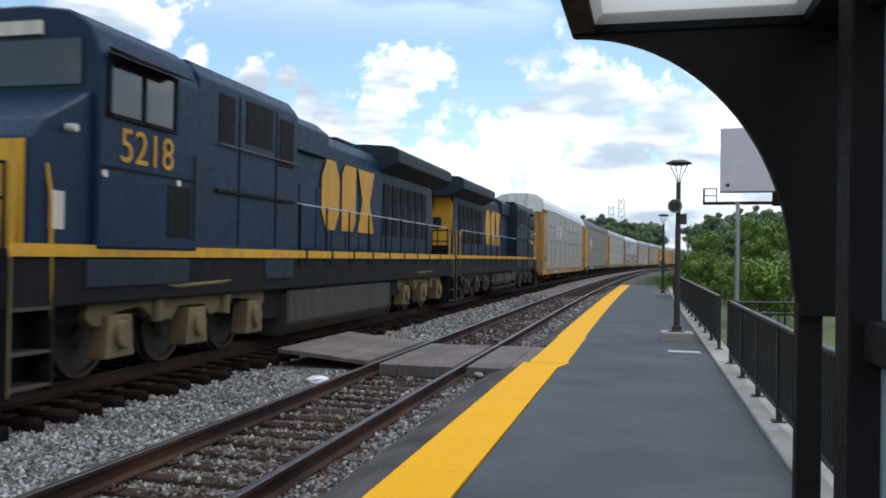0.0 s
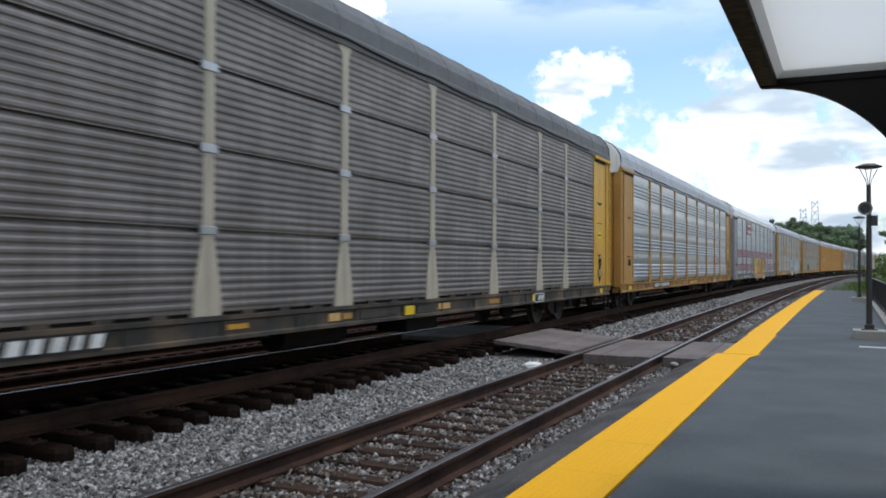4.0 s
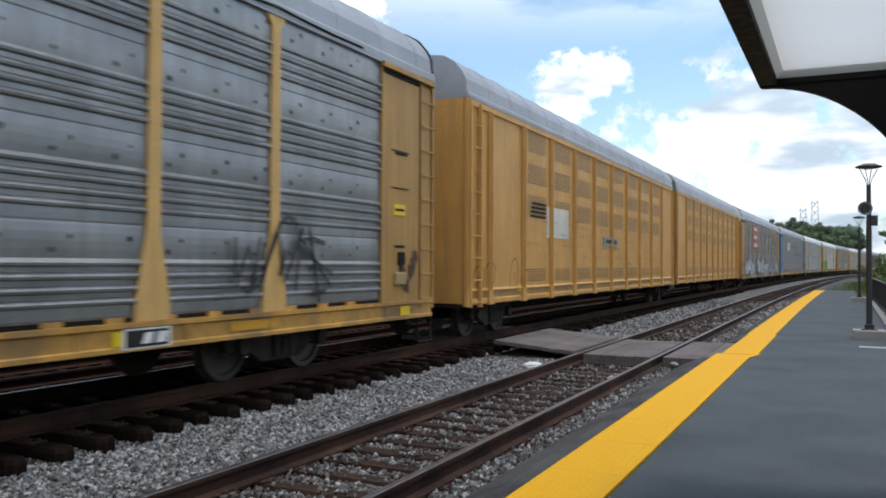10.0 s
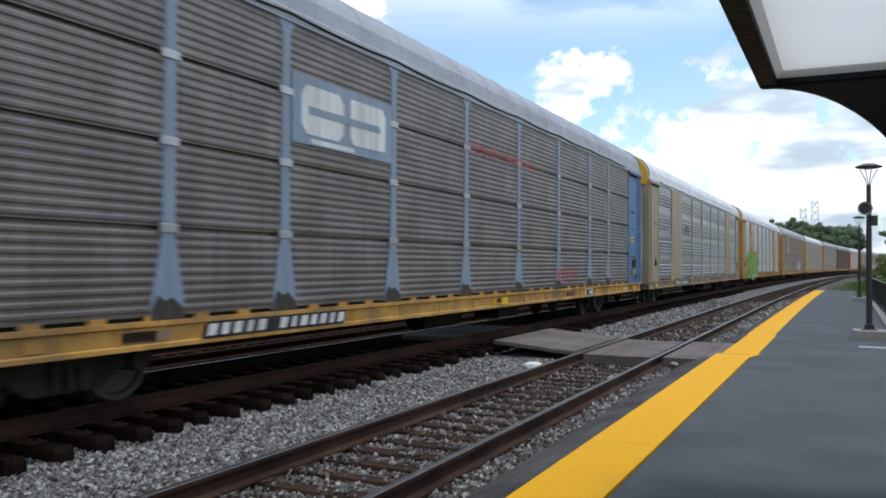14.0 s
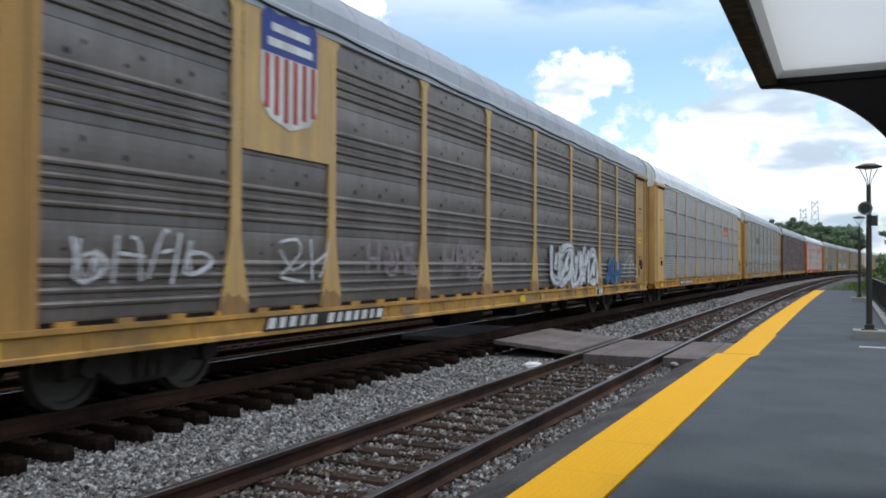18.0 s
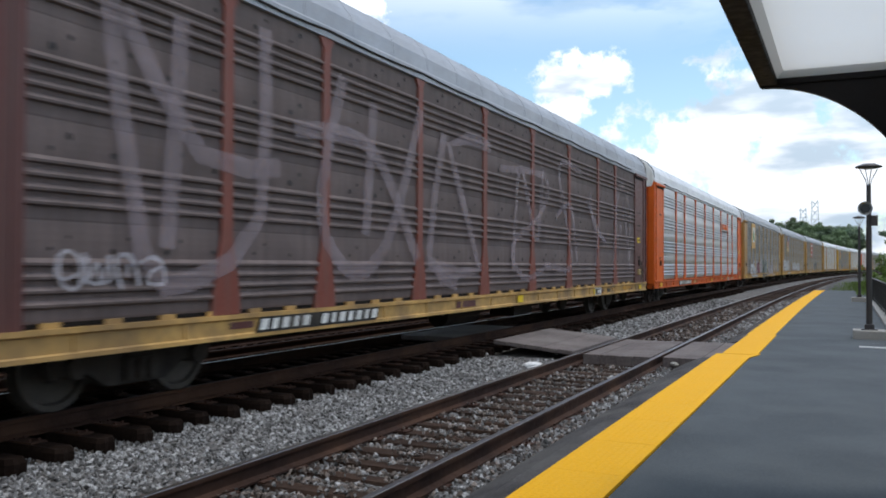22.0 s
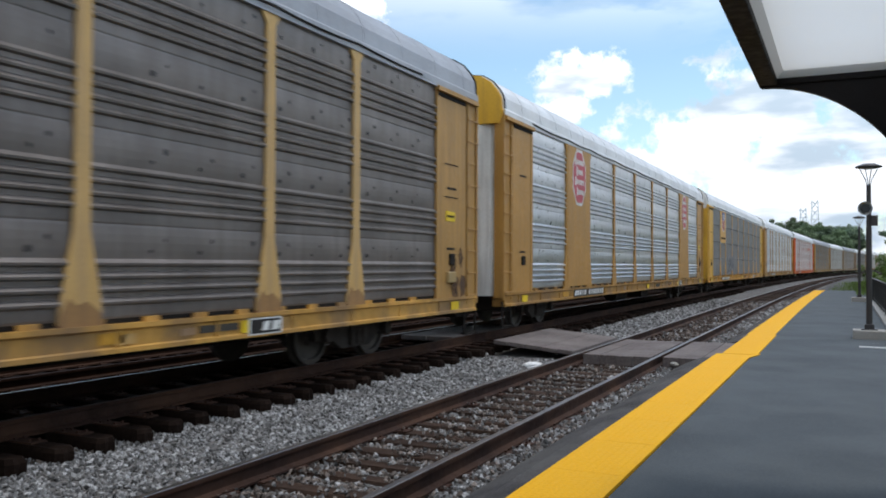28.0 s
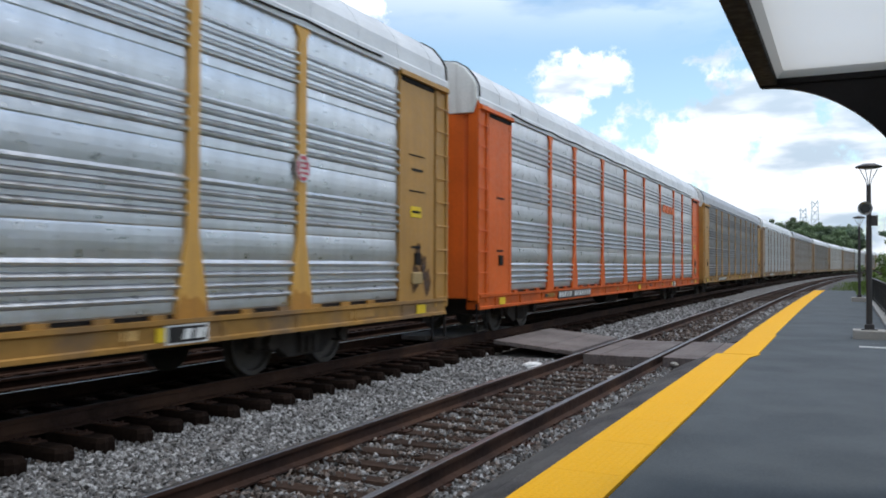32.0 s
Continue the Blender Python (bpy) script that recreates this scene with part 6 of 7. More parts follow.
# ---- locomotives ----
def loco_truck(mat):
    """Three-axle locomotive truck."""
    s = Shape()
    for x in (-1.08, 1.08):
        ring = [(-2.35, 0.95), (2.35, 0.95), (2.45, 0.72), (2.3, 0.62), (1.95, 0.60), (1.85, 0.74), (1.3, 0.78), (1.0, 0.64), (0.55, 0.60), (0.35, 0.74), (-0.35, 0.74), (-0.55, 0.60), (-1.0, 0.64), (-1.3, 0.78), (-1.85, 0.74), (-1.95, 0.60), (-2.3, 0.62), (-2.45, 0.72)]
        s.prism(ring, x - 0.09, x + 0.09, "x")
        d = 1 if x > 0 else -1
        for y in (-1.88, 0.0, 1.88):
            s.prism([(y - 0.30, 0.30), (y + 0.30, 0.30), (y + 0.24, 0.72), (y - 0.24, 0.72)], x - 0.08, x + 0.10 * d + 0.08 * d, "x")
            s.tube((x, y, 0.53), (x + 0.25 * d, y, 0.53), 0.14, 12)
        for y in (-0.95, 0.95):
            s.tube((x + 0.10 * d, y, 0.60), (x + 0.10 * d, y, 1.0), 0.09, 10)
            s.box(x - 0.02, x + 0.16 * d if d > 0 else x + 0.02, y - 0.4, y + 0.4, 0.99, 1.06) if d > 0 else s.box(x + 0.16 * d, x + 0.02, y - 0.4, y + 0.4, 0.99, 1.06)
        s.path([(x + 0.16 * d, -1.6, 1.06), (x + 0.2 * d, -0.6, 0.98), (x + 0.2 * d, 0.6, 1.0), (x + 0.16 * d, 1.9, 1.06)], 0.03)
    s.box(-1.0, 1.0, -0.35, 0.35, 0.6, 0.95)
    s.v = [(x * 1.12, y, 0.30 + (z - 0.30) * 1.28) for x, y, z in s.v]
    return s.mesh("truck_frame", mat, bevel=0.012)


def handrail(pts, z, mat, r=0.022):
    s = Shape()
    s.path([(x, y, zz) for x, y, zz in pts], r)
    return s


def deck_z(z):
    """Deck and body stand higher over the trucks than first drawn."""
    return z if z < 0.85 else (0.85 + (z - 0.85) * 1.44 if z < 1.6 else 1.93 + (z - 1.6) * 0.945)


LIFTED = set()


def lift_deck(lo):
    for o in lo.children_recursive:
        kind = o.name.split(".")[0]
        if kind in ("truck_frame", "wheelset", "coupler"):
            continue
        if kind == "louvre":
            o.location.z = deck_z(o.location.z)
            continue
        if o.data.name in LIFTED:
            continue
        LIFTED.add(o.data.name)
        for v in o.data.vertices:
            v.co.z = deck_z(v.co.z)


def locomotive(label, number, side, gear, worn):
    """Six-axle diesel, nose at -y. side: +1 or -1, the flank that faces the platform."""
    lo = thing("locomotive", label, "locomotive", group="locomotives of the train")
    navy, roofm, yel = P["navy" if worn else "navy_worn"], P["navy_roof"], P["loco_yellow"]
    # frame with its yellow stripe
    part("frame", Shape().box(-1.45, 1.45, -10.5, 10.5, 1.10, 1.50), P["soot"], lo, bevel=0.02)
    for sx in (-1, 1):
        part("frame_stripe", Shape().box(min(sx * 1.45, sx * 1.475), max(sx * 1.45, sx * 1.475), -10.45, 10.45, 1.50 if worn else 1.515, 1.60), yel, lo, "yellow stripe along the walkway edge")
        for a, b in ((-9.2, -6.9), (-4.4, -3.2)):
            part("side_apron", Shape().box(min(sx * 1.40, sx * 1.47), max(sx * 1.40, sx * 1.47), a, b, 1.24, 1.48), P["navy_roof"], lo, bevel=0.01)
    part("walkway", Shape().box(-1.47, 1.47, -10.5, 10.5, 1.50, 1.56), P["soot"], lo)
    # nose
    nose = Shape().prism([(-10.12, 1.3), (-9.0, 1.3), (-9.0, 3.62), (-9.3, 3.42), (-9.9, 3.08), (-10.12, 2.82)], -1.40, 1.40, "x")
    n = part("nose", nose, navy, lo, bevel=0.03)
    part("nose_front", Shape().box(-1.36, 1.36, -10.145, -10.11, 1.34, 2.80), yel, n, "yellow nose front")
    part("nose_door", Shape().box(-0.3, 0.3, -10.16, -10.14, 1.5, 2.7), yel, n)
    # cab
    cab = Shape().prism([(-1.5, 1.56), (1.5, 1.56), (1.5, 4.05), (1.36, 4.42), (1.05, 4.64), (0.5, 4.72), (-0.5, 4.72), (-1.05, 4.64), (-1.36, 4.42), (-1.5, 4.05)], -9.05, -6.75)
    c = part("cab", cab, navy, lo, bevel=0.03)
    part("windscreen", Shape().box(-1.25, 1.25, -9.075, -9.05, 3.66, 4.25), M_CABGLASS, c)
    part("number_board", Shape().box(-0.7, 0.7, -9.09, -9.06, 4.32, 4.5), P["cream"], c)
    for sx in (-1, 1):
        x = sx * 1.5
        a, b = min(x, x + sx * 0.012), max(x, x + sx * 0.012)
        part("side_window", Shape().box(a, b, -8.86, -8.2, 3.32, 4.02), M_CABGLASS, c)
        part("side_window", Shape().box(a, b, -8.15, -7.45, 3.32, 4.02), M_CABGLASS, c)
        a2, b2 = min(x, x + sx * 0.03), max(x, x + sx * 0.03)
        fr = Shape()
        for y0, y1, z0, z1 in ((-8.92, -7.38, 3.26, 3.32), (-8.92, -7.38, 4.02, 4.08), (-8.92, -8.86, 3.26, 4.08), (-8.2, -8.13, 3.26, 4.08), (-7.45, -7.38, 3.26, 4.08)):
            fr.box(a2, b2, y0, y1, z0, z1)
        part("window_frame", fr, P["soot"], c)
        part("sunshade", Shape().prism([(x, 4.12), (x + sx * 0.28, 4.02), (x + sx * 0.28, 4.05), (x, 4.18)], -8.88, -7.4), P["soot"], c)
        if worn:
            part("door_vent", Shape().box(a, b, -7.55, -6.98, 1.75, 2.50), P["soot"], c)
        else:
            for y0, y1, k in ((-8.85, -8.1, 7), (-7.75, -7.0, 7), (-6.35, -5.4, 5)):
                xx = x if y1 < -6.7 else sx * 1.46
                vt = part("vent_panel", Shape().box(min(xx, xx + sx * 0.008), max(xx, xx + sx * 0.008), y0, y1, 1.76, 1.80 + 0.075 * k), P["soot"], c)
                for i in range(k):
                    part("louvre", shared(("louvre", sx, round(y1 - y0, 2)), lambda: Shape().prism([(0.0, 0.012), (sx * 0.03, -0.016), (sx * 0.03, -0.004), (0.0, 0.03)], -(y1 - y0) / 2 + 0.03, (y1 - y0) / 2 - 0.03).mesh("louvre", P["navy_roof"])), None, vt).location = (xx + sx * 0.008, (y0 + y1) / 2, 1.80 + 0.075 * i)
        for z0, z1 in ((1.75, 2.08), (2.12, 2.40)) if not worn else ((1.78, 2.24),):
            part("cab_marker", Shape().box(a - sx * 0.1, b - sx * 0.1, -9.78, -9.54, z0, z1), P["cream"], c, "small pale notice")
        for yy, zz in ((-9.5, 3.02), (-7.3, 2.55), (-8.95, 2.52)):
            part("marker_lens", Shape().tube((x - sx * 0.1, yy, zz), (x + sx * 0.02, yy, zz), 0.05, 10), P["cream"], c, "small round pale lens")
        part("body_seam", Shape().box(a, b, -9.0, -6.8, 2.60, 2.63), P["soot"], c)
        part("grab_iron", Shape().tube((x + sx * 0.03, -6.85, 1.7), (x + sx * 0.03, -6.85, 3.0), 0.018, 6), M_POLE, c)
    # electrical cabinet behind the cab
    cabm = Shape().prism([(-1.46, 1.56), (1.46, 1.56), (1.46, 4.30), (1.25, 4.56), (-1.25, 4.56), (-1.46, 4.30)], -6.73, -3.1)
    eq = part("equipment_cabinet", cabm, navy, lo, bevel=0.025)
    for sx in (-1, 1):
        x = sx * 1.46
        for y0, y1, z0, z1 in ((-6.1, -5.6, 3.35, 4.15), (-5.2, -4.2, 3.45, 4.2), (-3.9, -3.3, 3.2, 4.1)):
            part("intake", Shape().box(min(x, x + sx * 0.012), max(x, x + sx * 0.012), y0, y1, z0, z1), P["soot"], eq, "dark intake screen")
        part("cabinet_rail", Shape().path([(x + sx * 0.06, -6.2, 3.3), (x + sx * 0.06, -3.2, 3.3)], 0.02), M_POLE, eq)
        for yy in (-5.45, -4.05):
            part("door_seam", Shape().box(min(x, x + sx * 0.01), max(x, x + sx * 0.01), yy, yy + 0.05, 1.65, 4.2), P["soot"], eq)
        part("cabinet_ledge", Shape().box(min(x, x + sx * 0.05), max(x, x + sx * 0.05), -6.2, -3.3, 2.52, 2.57), P["soot"], eq)
    # engine hood
    hood = Shape().prism([(-0.98, 1.56), (0.98, 1.56), (0.98, 4.10), (0.78, 4.38), (-0.78, 4.38), (-0.98, 4.10)], -3.08, 9.0)
    h = part("engine_hood", hood, navy, lo, bevel=0.02)
    for sx in (-1, 1):
        x = sx * 0.98
        for i in range(13):
            y = -2.7 + i * 0.92
            part("hood_door", shared(("hdoor", sx), lambda: Shape().box(min(0, sx * 0.018), max(0, sx * 0.018), -0.41, 0.41, 1.66, 3.05).mesh("hood_door", P["navy"], bevel=0.006)), None, h).location = (x, y + 0.3, 0)
        for i in range(6):
            part("hood_screen", shared(("hscr", sx), lambda: Shape().box(min(0, sx * 0.014), max(0, sx * 0.014), -0.26, 0.26, 2.1, 3.6).mesh("hood_screen", P["soot"])), None, h).location = (sx * 0.998, 4.0 + i * 0.78, 0)
    part("exhaust_stack", Shape().box(-0.45, 0.45, 1.6, 2.9, 4.36, 4.62), P["soot"], h, bevel=0.03)
    part("dynamic_brake_housing", Shape().prism([(-1.1, 3.75), (1.1, 3.75), (1.1, 4.3), (0.8, 4.55), (-0.8, 4.55), (-1.1, 4.3)], -3.0, -0.6), navy, h, bevel=0.02)
    # radiator wings
    rad = Shape().prism([(-0.98, 3.88), (0.98, 3.88), (1.50, 4.16), (1.50, 4.50), (1.32, 4.62), (0.5, 4.68), (-0.5, 4.68), (-1.32, 4.62), (-1.50, 4.50), (-1.50, 4.16)], 3.4, 9.62)
    rw = part("radiator", rad, roofm, lo, bevel=0.02)
    part("rear_end", Shape().prism([(-0.96, 1.56), (0.96, 1.56), (0.96, 3.6), (0.7, 4.15), (-0.7, 4.15), (-0.96, 3.6)], 9.0, 9.08), yel, lo, "yellow rear end of the hood")
    part("rear_headlight", Shape().box(-0.22, 0.22, 9.08, 9.16, 3.4, 3.95), P["soot"], lo)
    part("rear_lamp", Shape().tube((-0.1, 9.16, 3.82), (-0.1, 9.18, 3.82), 0.075, 12).tube((0.1, 9.16, 3.82), (0.1, 9.18, 3.82), 0.075, 12), P["cream"], lo)
    # emblem on the rear end
    for i, k in enumerate((-0.55, -0.18, 0.19)):
        part("rear_emblem", Shape().prism([(k + 0.05, 2.62), (k + 0.34, 2.62), (k + 0.34, 3.08), (k + 0.05, 3.08), (k, 3.0), (k, 2.7)], 9.08, 9.09), navy, lo)
    # tank, reservoirs, trucks
    tank = Shape().prism([(-1.42, 0.55), (-1.2, 0.30), (1.2, 0.30), (1.42, 0.55), (1.42, 1.08), (-1.42, 1.08)], -3.3, 3.1)
    if worn:
        part("fuel_tank", tank, P["dusty_grey"], lo, "dusty grey fuel tank", bevel=0.04)
    else:
        tank = Shape().prism([(-1.40, 0.45), (-1.25, 0.28), (1.25, 0.28), (1.40, 0.40), (1.40, 0.54), (-1.40, 0.54)], -3.3, 3.1)
        part("fuel_tank", tank, P["soot"], lo, bevel=0.03)
        for a, b in ((-3.3, -2.2), (2.6, 3.1)):
            part("tank_end", Shape().box(-1.38, 1.38, a, b, 0.73, 1.1), P["dusty_grey"], lo, bevel=0.02)
        for y in (-2.1, 0.2):
            for sx in (-1, 1):
                part("air_reservoir", Shape().tube((sx * 1.06, y, 0.86), (sx * 1.06, y + 0.06, 0.86), 0.25, 18, 0.33).tube((sx * 1.06, y + 0.06, 0.86), (sx * 1.06, y + 1.9, 0.86), 0.33, 18).tube((sx * 1.06, y + 1.9, 0.86), (sx * 1.06, y + 1.96, 0.86), 0.33, 18, 0.25), P["dusty_grey"], lo, "grey cylindrical air reservoir")
    for y in (-6.55, 6.55):
        t = part("truck_frame", shared(("ltruck", gear), lambda: loco_truck(P[gear])), None, lo)
        t.location = (0, y, Z_FAR)
        for d in (-1.88, 0, 1.88):
            part("wheelset", shared("lwheel", lambda: wheelset_mesh(0.53)), None, t).location = (0, d, 0.53)
    part("equipment_rack", Shape().box(-1.3, 1.3, -4.3, -3.4, 0.7, 1.1).box(-1.3, 1.3, 3.2, 4.3, 0.8, 1.1).box(-1.2, 1.2, -9.6, 9.6, 0.95, 1.12), M_UNDER, lo)
    # pilots, steps, couplers
    for sg in (-1, 1):
        part("pilot", Shape().box(-1.40, 1.40, min(sg * 10.42, sg * 10.52), max(sg * 10.42, sg * 10.52), 0.25, 1.5), P["soot"], lo)
        part("coupler", shared("coupler", coupler_mesh), None, lo).matrix_local = pose(0, sg * 10.95, 0, 0, 0, 0 if sg > 0 else 180)
        for sx in (-1, 1):
            st = Shape()
            a, b = sorted((sg * 9.75, sg * 10.42))
            for z in (0.35, 0.72, 1.09):
                part("step_tread", Shape().box(min(sx * 1.1, sx * 1.46), max(sx * 1.1, sx * 1.46), a + 0.025, b - 0.025, z, z + 0.03), P["dusty_grey"], lo)
            st.box(min(sx * 1.08, sx * 1.10), max(sx * 1.08, sx * 1.10), a, b, 0.3, 1.5)
            st.box(min(sx * 1.1, sx * 1.46), max(sx * 1.1, sx * 1.46), a - 0.02, a + 0.02, 0.3, 1.5)
            st.box(min(sx * 1.1, sx * 1.46), max(sx * 1.1, sx * 1.46), b - 0.02, b + 0.02, 0.3, 1.5)
            part("step_frame", st, P["soot"], lo)
            nose_edge = Shape().box(min(sx * 1.46, sx * 1.485), max(sx * 1.46, sx * 1.475), b - 0.012 if sg > 0 else a - 0.012, b + 0.012 if sg > 0 else a + 0.012, 0.3, 1.5)
            part("step_edge", nose_edge, P["truck_tan"], lo)
            gr = Shape().path([(sx * 1.44, a, 1.0), (sx * 1.44, a + 0.05, 2.2), (sx * 1.40, a + 0.08, 2.55)], 0.02)
            gr.path([(sx * 1.44, b, 1.0), (sx * 1.44, b - 0.05, 2.2), (sx * 1.40, b - 0.08, 2.55)], 0.02)
            part("stair_rail", gr, P["loco_yellow"], lo, "yellow stair handrail")
    # rails, chains and hoses across the ends
    for sg in (-1, 1):
        er = Shape()
        for x in (-1.35, -0.55, 0.55, 1.35):
            er.tube((x, sg * 10.40, 1.5), (x, sg * 10.40, 2.5), 0.022, 6)
        for z in (2.5, 2.1):
            er.tube((-1.35, sg * 10.40, z), (-0.55, sg * 10.40, z), 0.020, 6).tube((0.55, sg * 10.40, z), (1.35, sg * 10.40, z), 0.020, 6)
        part("end_rail", er, P["soot"], lo, "dark handrail across the end")
        for x in (-0.95, -0.7, 0.7, 0.95):
            part("brake_hose", Shape().path([(x, sg * 10.52, 1.45), (x + 0.03, sg * 10.66, 1.1), (x + 0.06, sg * 10.64, 0.6)], 0.035), P["soot"], lo, "black brake hose")
        for x in (-1.2, 0.5):
            part("connection_box", Shape().box(x, x + 0.7, min(sg * 10.44, sg * 10.60), max(sg * 10.44, sg * 10.60), 1.56, 1.95), P["soot"], lo)
    # side handrails along the walkway
    for sx in (-1, 1):
        hr = Shape().path([(sx * 1.43, -3.0, 2.55), (sx * 1.43, 9.6, 2.55), (sx * 1.43, 9.75, 2.3), (sx * 1.43, 9.75, 1.5)], 0.018)
        part("handrail", hr, M_STEEL, lo)
        stn = shared("stanchion", lambda: Shape().tube((0, 0, 1.40), (0, 0, 2.55), 0.022, 6).mesh("stanchion", P["soot"]))
        for i in range(10):
            part("stanchion", stn, None, lo).location = (sx * 1.455, -2.9 + i * 1.36, 0)
    lift_deck(lo)
    # lettering and emblem on the flank towards the platform
    turn = Matrix.Identity(4) if side > 0 else pose(0, 0, 0, 0, 0, 180)
    up = Matrix(((0, 0, 1, 0), (1, 0, 0, 0), (0, 1, 0, 0), (0, 0, 0, 1)))
    num = part("road_number", letters(number, 0.62, P["amber" if worn else "worn_gold"]), None, lo, "painted road number")
    yc = -8.05 * side
    num.matrix_local = turn @ Matrix.Translation((1.512, yc, 3.17)) @ up
    # big emblem: three fat yellow forms, plain shapes
    ys = -0.75 if side > 0 else -3.05
    h0, h1 = 2.42, 3.98
    hm, hh = (h0 + h1) / 2, h1 - h0
    x = 1.019
    # three plain fat forms: octagon, chamfered slab, hourglass
    forms = ([(ys + 0.28, h0), (ys + 0.80, h0), (ys + 1.08, h0 + 0.4), (ys + 1.08, h1 - 0.4), (ys + 0.80, h1), (ys + 0.28, h1), (ys, h1 - 0.4), (ys, h0 + 0.4)],
             [(ys + 1.25, h0), (ys + 2.0, h0), (ys + 2.2, h0 + 0.25), (ys + 2.2, h1), (ys + 1.45, h1), (ys + 1.25, h1 - 0.25)],
             [(ys + 2.36, h0), (ys + 3.60, h0), (ys + 3.26, hm), (ys + 3.60, h1), (ys + 2.36, h1), (ys + 2.70, hm)])
    for i, ring in enumerate(forms):
        part("flank_emblem", Shape().prism(ring, x - 0.004, x, "x"), P["amber"], lo, "large yellow emblem on the hood" if i == 0 else "").matrix_local = turn
    for i in range(9):
        part("stripe_bracket", shared("stripebr", lambda: Shape().box(1.47, 1.482, -0.05, 0.05, 1.68, 1.96).mesh("stripe_bracket", P["soot"])), None, lo).matrix_local = turn @ Matrix.Translation((0, -2.6 + i * 1.36, 0))
    if not worn:
        bolt = Shape().plate([(-8.5, 2.32), (-7.35, 2.40), (-7.25, 2.26), (-6.75, 2.22), (-7.3, 2.10), (-7.38, 2.24)], 1.513) if side > 0 else Shape().plate([(7.25, 2.86), (8.02, 2.86), (8.02, 2.79), (8.38, 2.83), (8.42, 2.74), (8.80, 2.74), (8.05, 2.60), (8.08, 2.69), (7.72, 2.66), (7.68, 2.76)], 1.513)
        part("flash_mark", bolt, P["amber"], lo).matrix_local = turn
    return lo


# ---- the consist, front to rear ----
B1 = (POSTS[1] + POSTS[2]) / 2
B2 = (POSTS[2] + POSTS[3]) / 2

def spec(label, ends, screens, roof="roof_grey", style="ribbed", deco=(), **kw):
    return dict(label=label, ends=ends, screens=screens, roof=roof, style=style, deco=deco, **kw)


def stripes(car):
    for z0, z1 in ((1.40, 1.90), (2.32, 2.84)):
        for i, b in enumerate(BAYS):
            c, w = (POSTS[i] + POSTS[i + 1]) / 2, b * _k - 0.2
            for k in range(4):
                z = z0 + k * (z1 - z0) / 4
                sheet(car, "painted_stripe", rect(c - w / 2, c + w / 2, z + 0.01, z + 0.085), "crimson", -0.002, "", 0.02)


def flank_mark(car, y, z):
    """Emblem of three fat yellow forms with a dark edge over a yellow bar."""
    edge, face = Shape(), Shape()
    forms = ((-0.80, [(0.14, -0.32), (0.36, -0.32), (0.5, -0.16), (0.5, 0.16), (0.36, 0.32), (0.14, 0.32), (0, 0.16), (0, -0.16)]),
             (-0.24, [(0, -0.32), (0.40, -0.32), (0.50, -0.22), (0.50, 0.32), (0.10, 0.32), (0, 0.22)]),
             (0.32, [(0, -0.32), (0.5, -0.32), (0.38, 0.0), (0.5, 0.32), (0, 0.32), (0.12, 0.0)]))
    for k, ring in forms:
        edge.plate([(y + k + a + 0.035, z + b - 0.035) for a, b in ring], FACE + 0.004)
        face.plate([(y + k + a, z + b) for a, b in ring], FACE + 0.012)
    edge.plate([(y - 0.80, z - 0.55), (y + 0.86, z - 0.55), (y + 0.86, z - 0.42), (y - 0.80, z - 0.42)], FACE + 0.004)
    face.plate([(y - 0.83, z - 0.51), (y + 0.83, z - 0.51), (y + 0.83, z - 0.39), (y - 0.83, z - 0.39)], FACE + 0.012)
    o = part("emblem", face, P["amber"], car, "yellow emblem of three fat forms over a bar")
    part("emblem_edge", edge, P["soot"], o, "dark shadow line")


def blue_sign(car, y, z):
    """Faded blue board with two thick pale rounded forms."""
    sheet(car, "sign_panel", rect(y - 1.32, y + 1.32, z - 0.47, z + 0.45), "pale_blue", 0.004, "faded blue sign board")
    for k, ring in ((-0.60, [(-0.52, -0.2), (-0.4, -0.33), (0.4, -0.33), (0.52, -0.2), (0.52, 0.2), (0.4, 0.33), (-0.4, 0.33), (-0.52, 0.2)]),
                    (0.60, [(-0.42, -0.33), (0.52, -0.33), (0.52, 0.22), (0.42, 0.33), (-0.52, 0.33), (-0.52, -0.22)])):
        sheet(car, "sign_form", [(y + k + a, z + b) for a, b in ring], "white", 0.010, "thick white form")
    sheet(car, "sign_block", rect(y - 0.95, y + 0.95, z - 0.05, z + 0.05), "pale_blue", 0.016)
    sheet(car, "sign_bar", rect(y - 0.9, y + 0.2, z - 0.445, z - 0.38), "white", 0.010)


def squiggle(car):
    """Broad white sprayed line down past the sill."""
    s = Shape()
    s.ribbon(curve_through([(-3.95, 2.50), (-4.02, 2.2), (-3.72, 1.95), (-3.78, 1.75), (-4.08, 1.45), (-4.12, 1.2), (-3.80, 0.98), (-3.70, 0.80)]), FACE + 0.008, 0.13)
    s.ribbon(curve_through([(-3.85, 2.22), (-3.5, 2.30), (-3.25, 2.25), (-3.0, 2.40)]), FACE + 0.009, 0.07)
    s.ribbon(curve_through([(-4.3, 1.18), (-4.18, 1.26), (-4.05, 1.16)]), FACE + 0.011, 0.08)
    s.ribbon(curve_through([(-4.0, 2.48), (-3.88, 2.30), (-3.98, 2.12)]), FACE + 0.010, 0.16)
    part("squiggle", s, SPRAY["white"], car, "broad white sprayed squiggle")


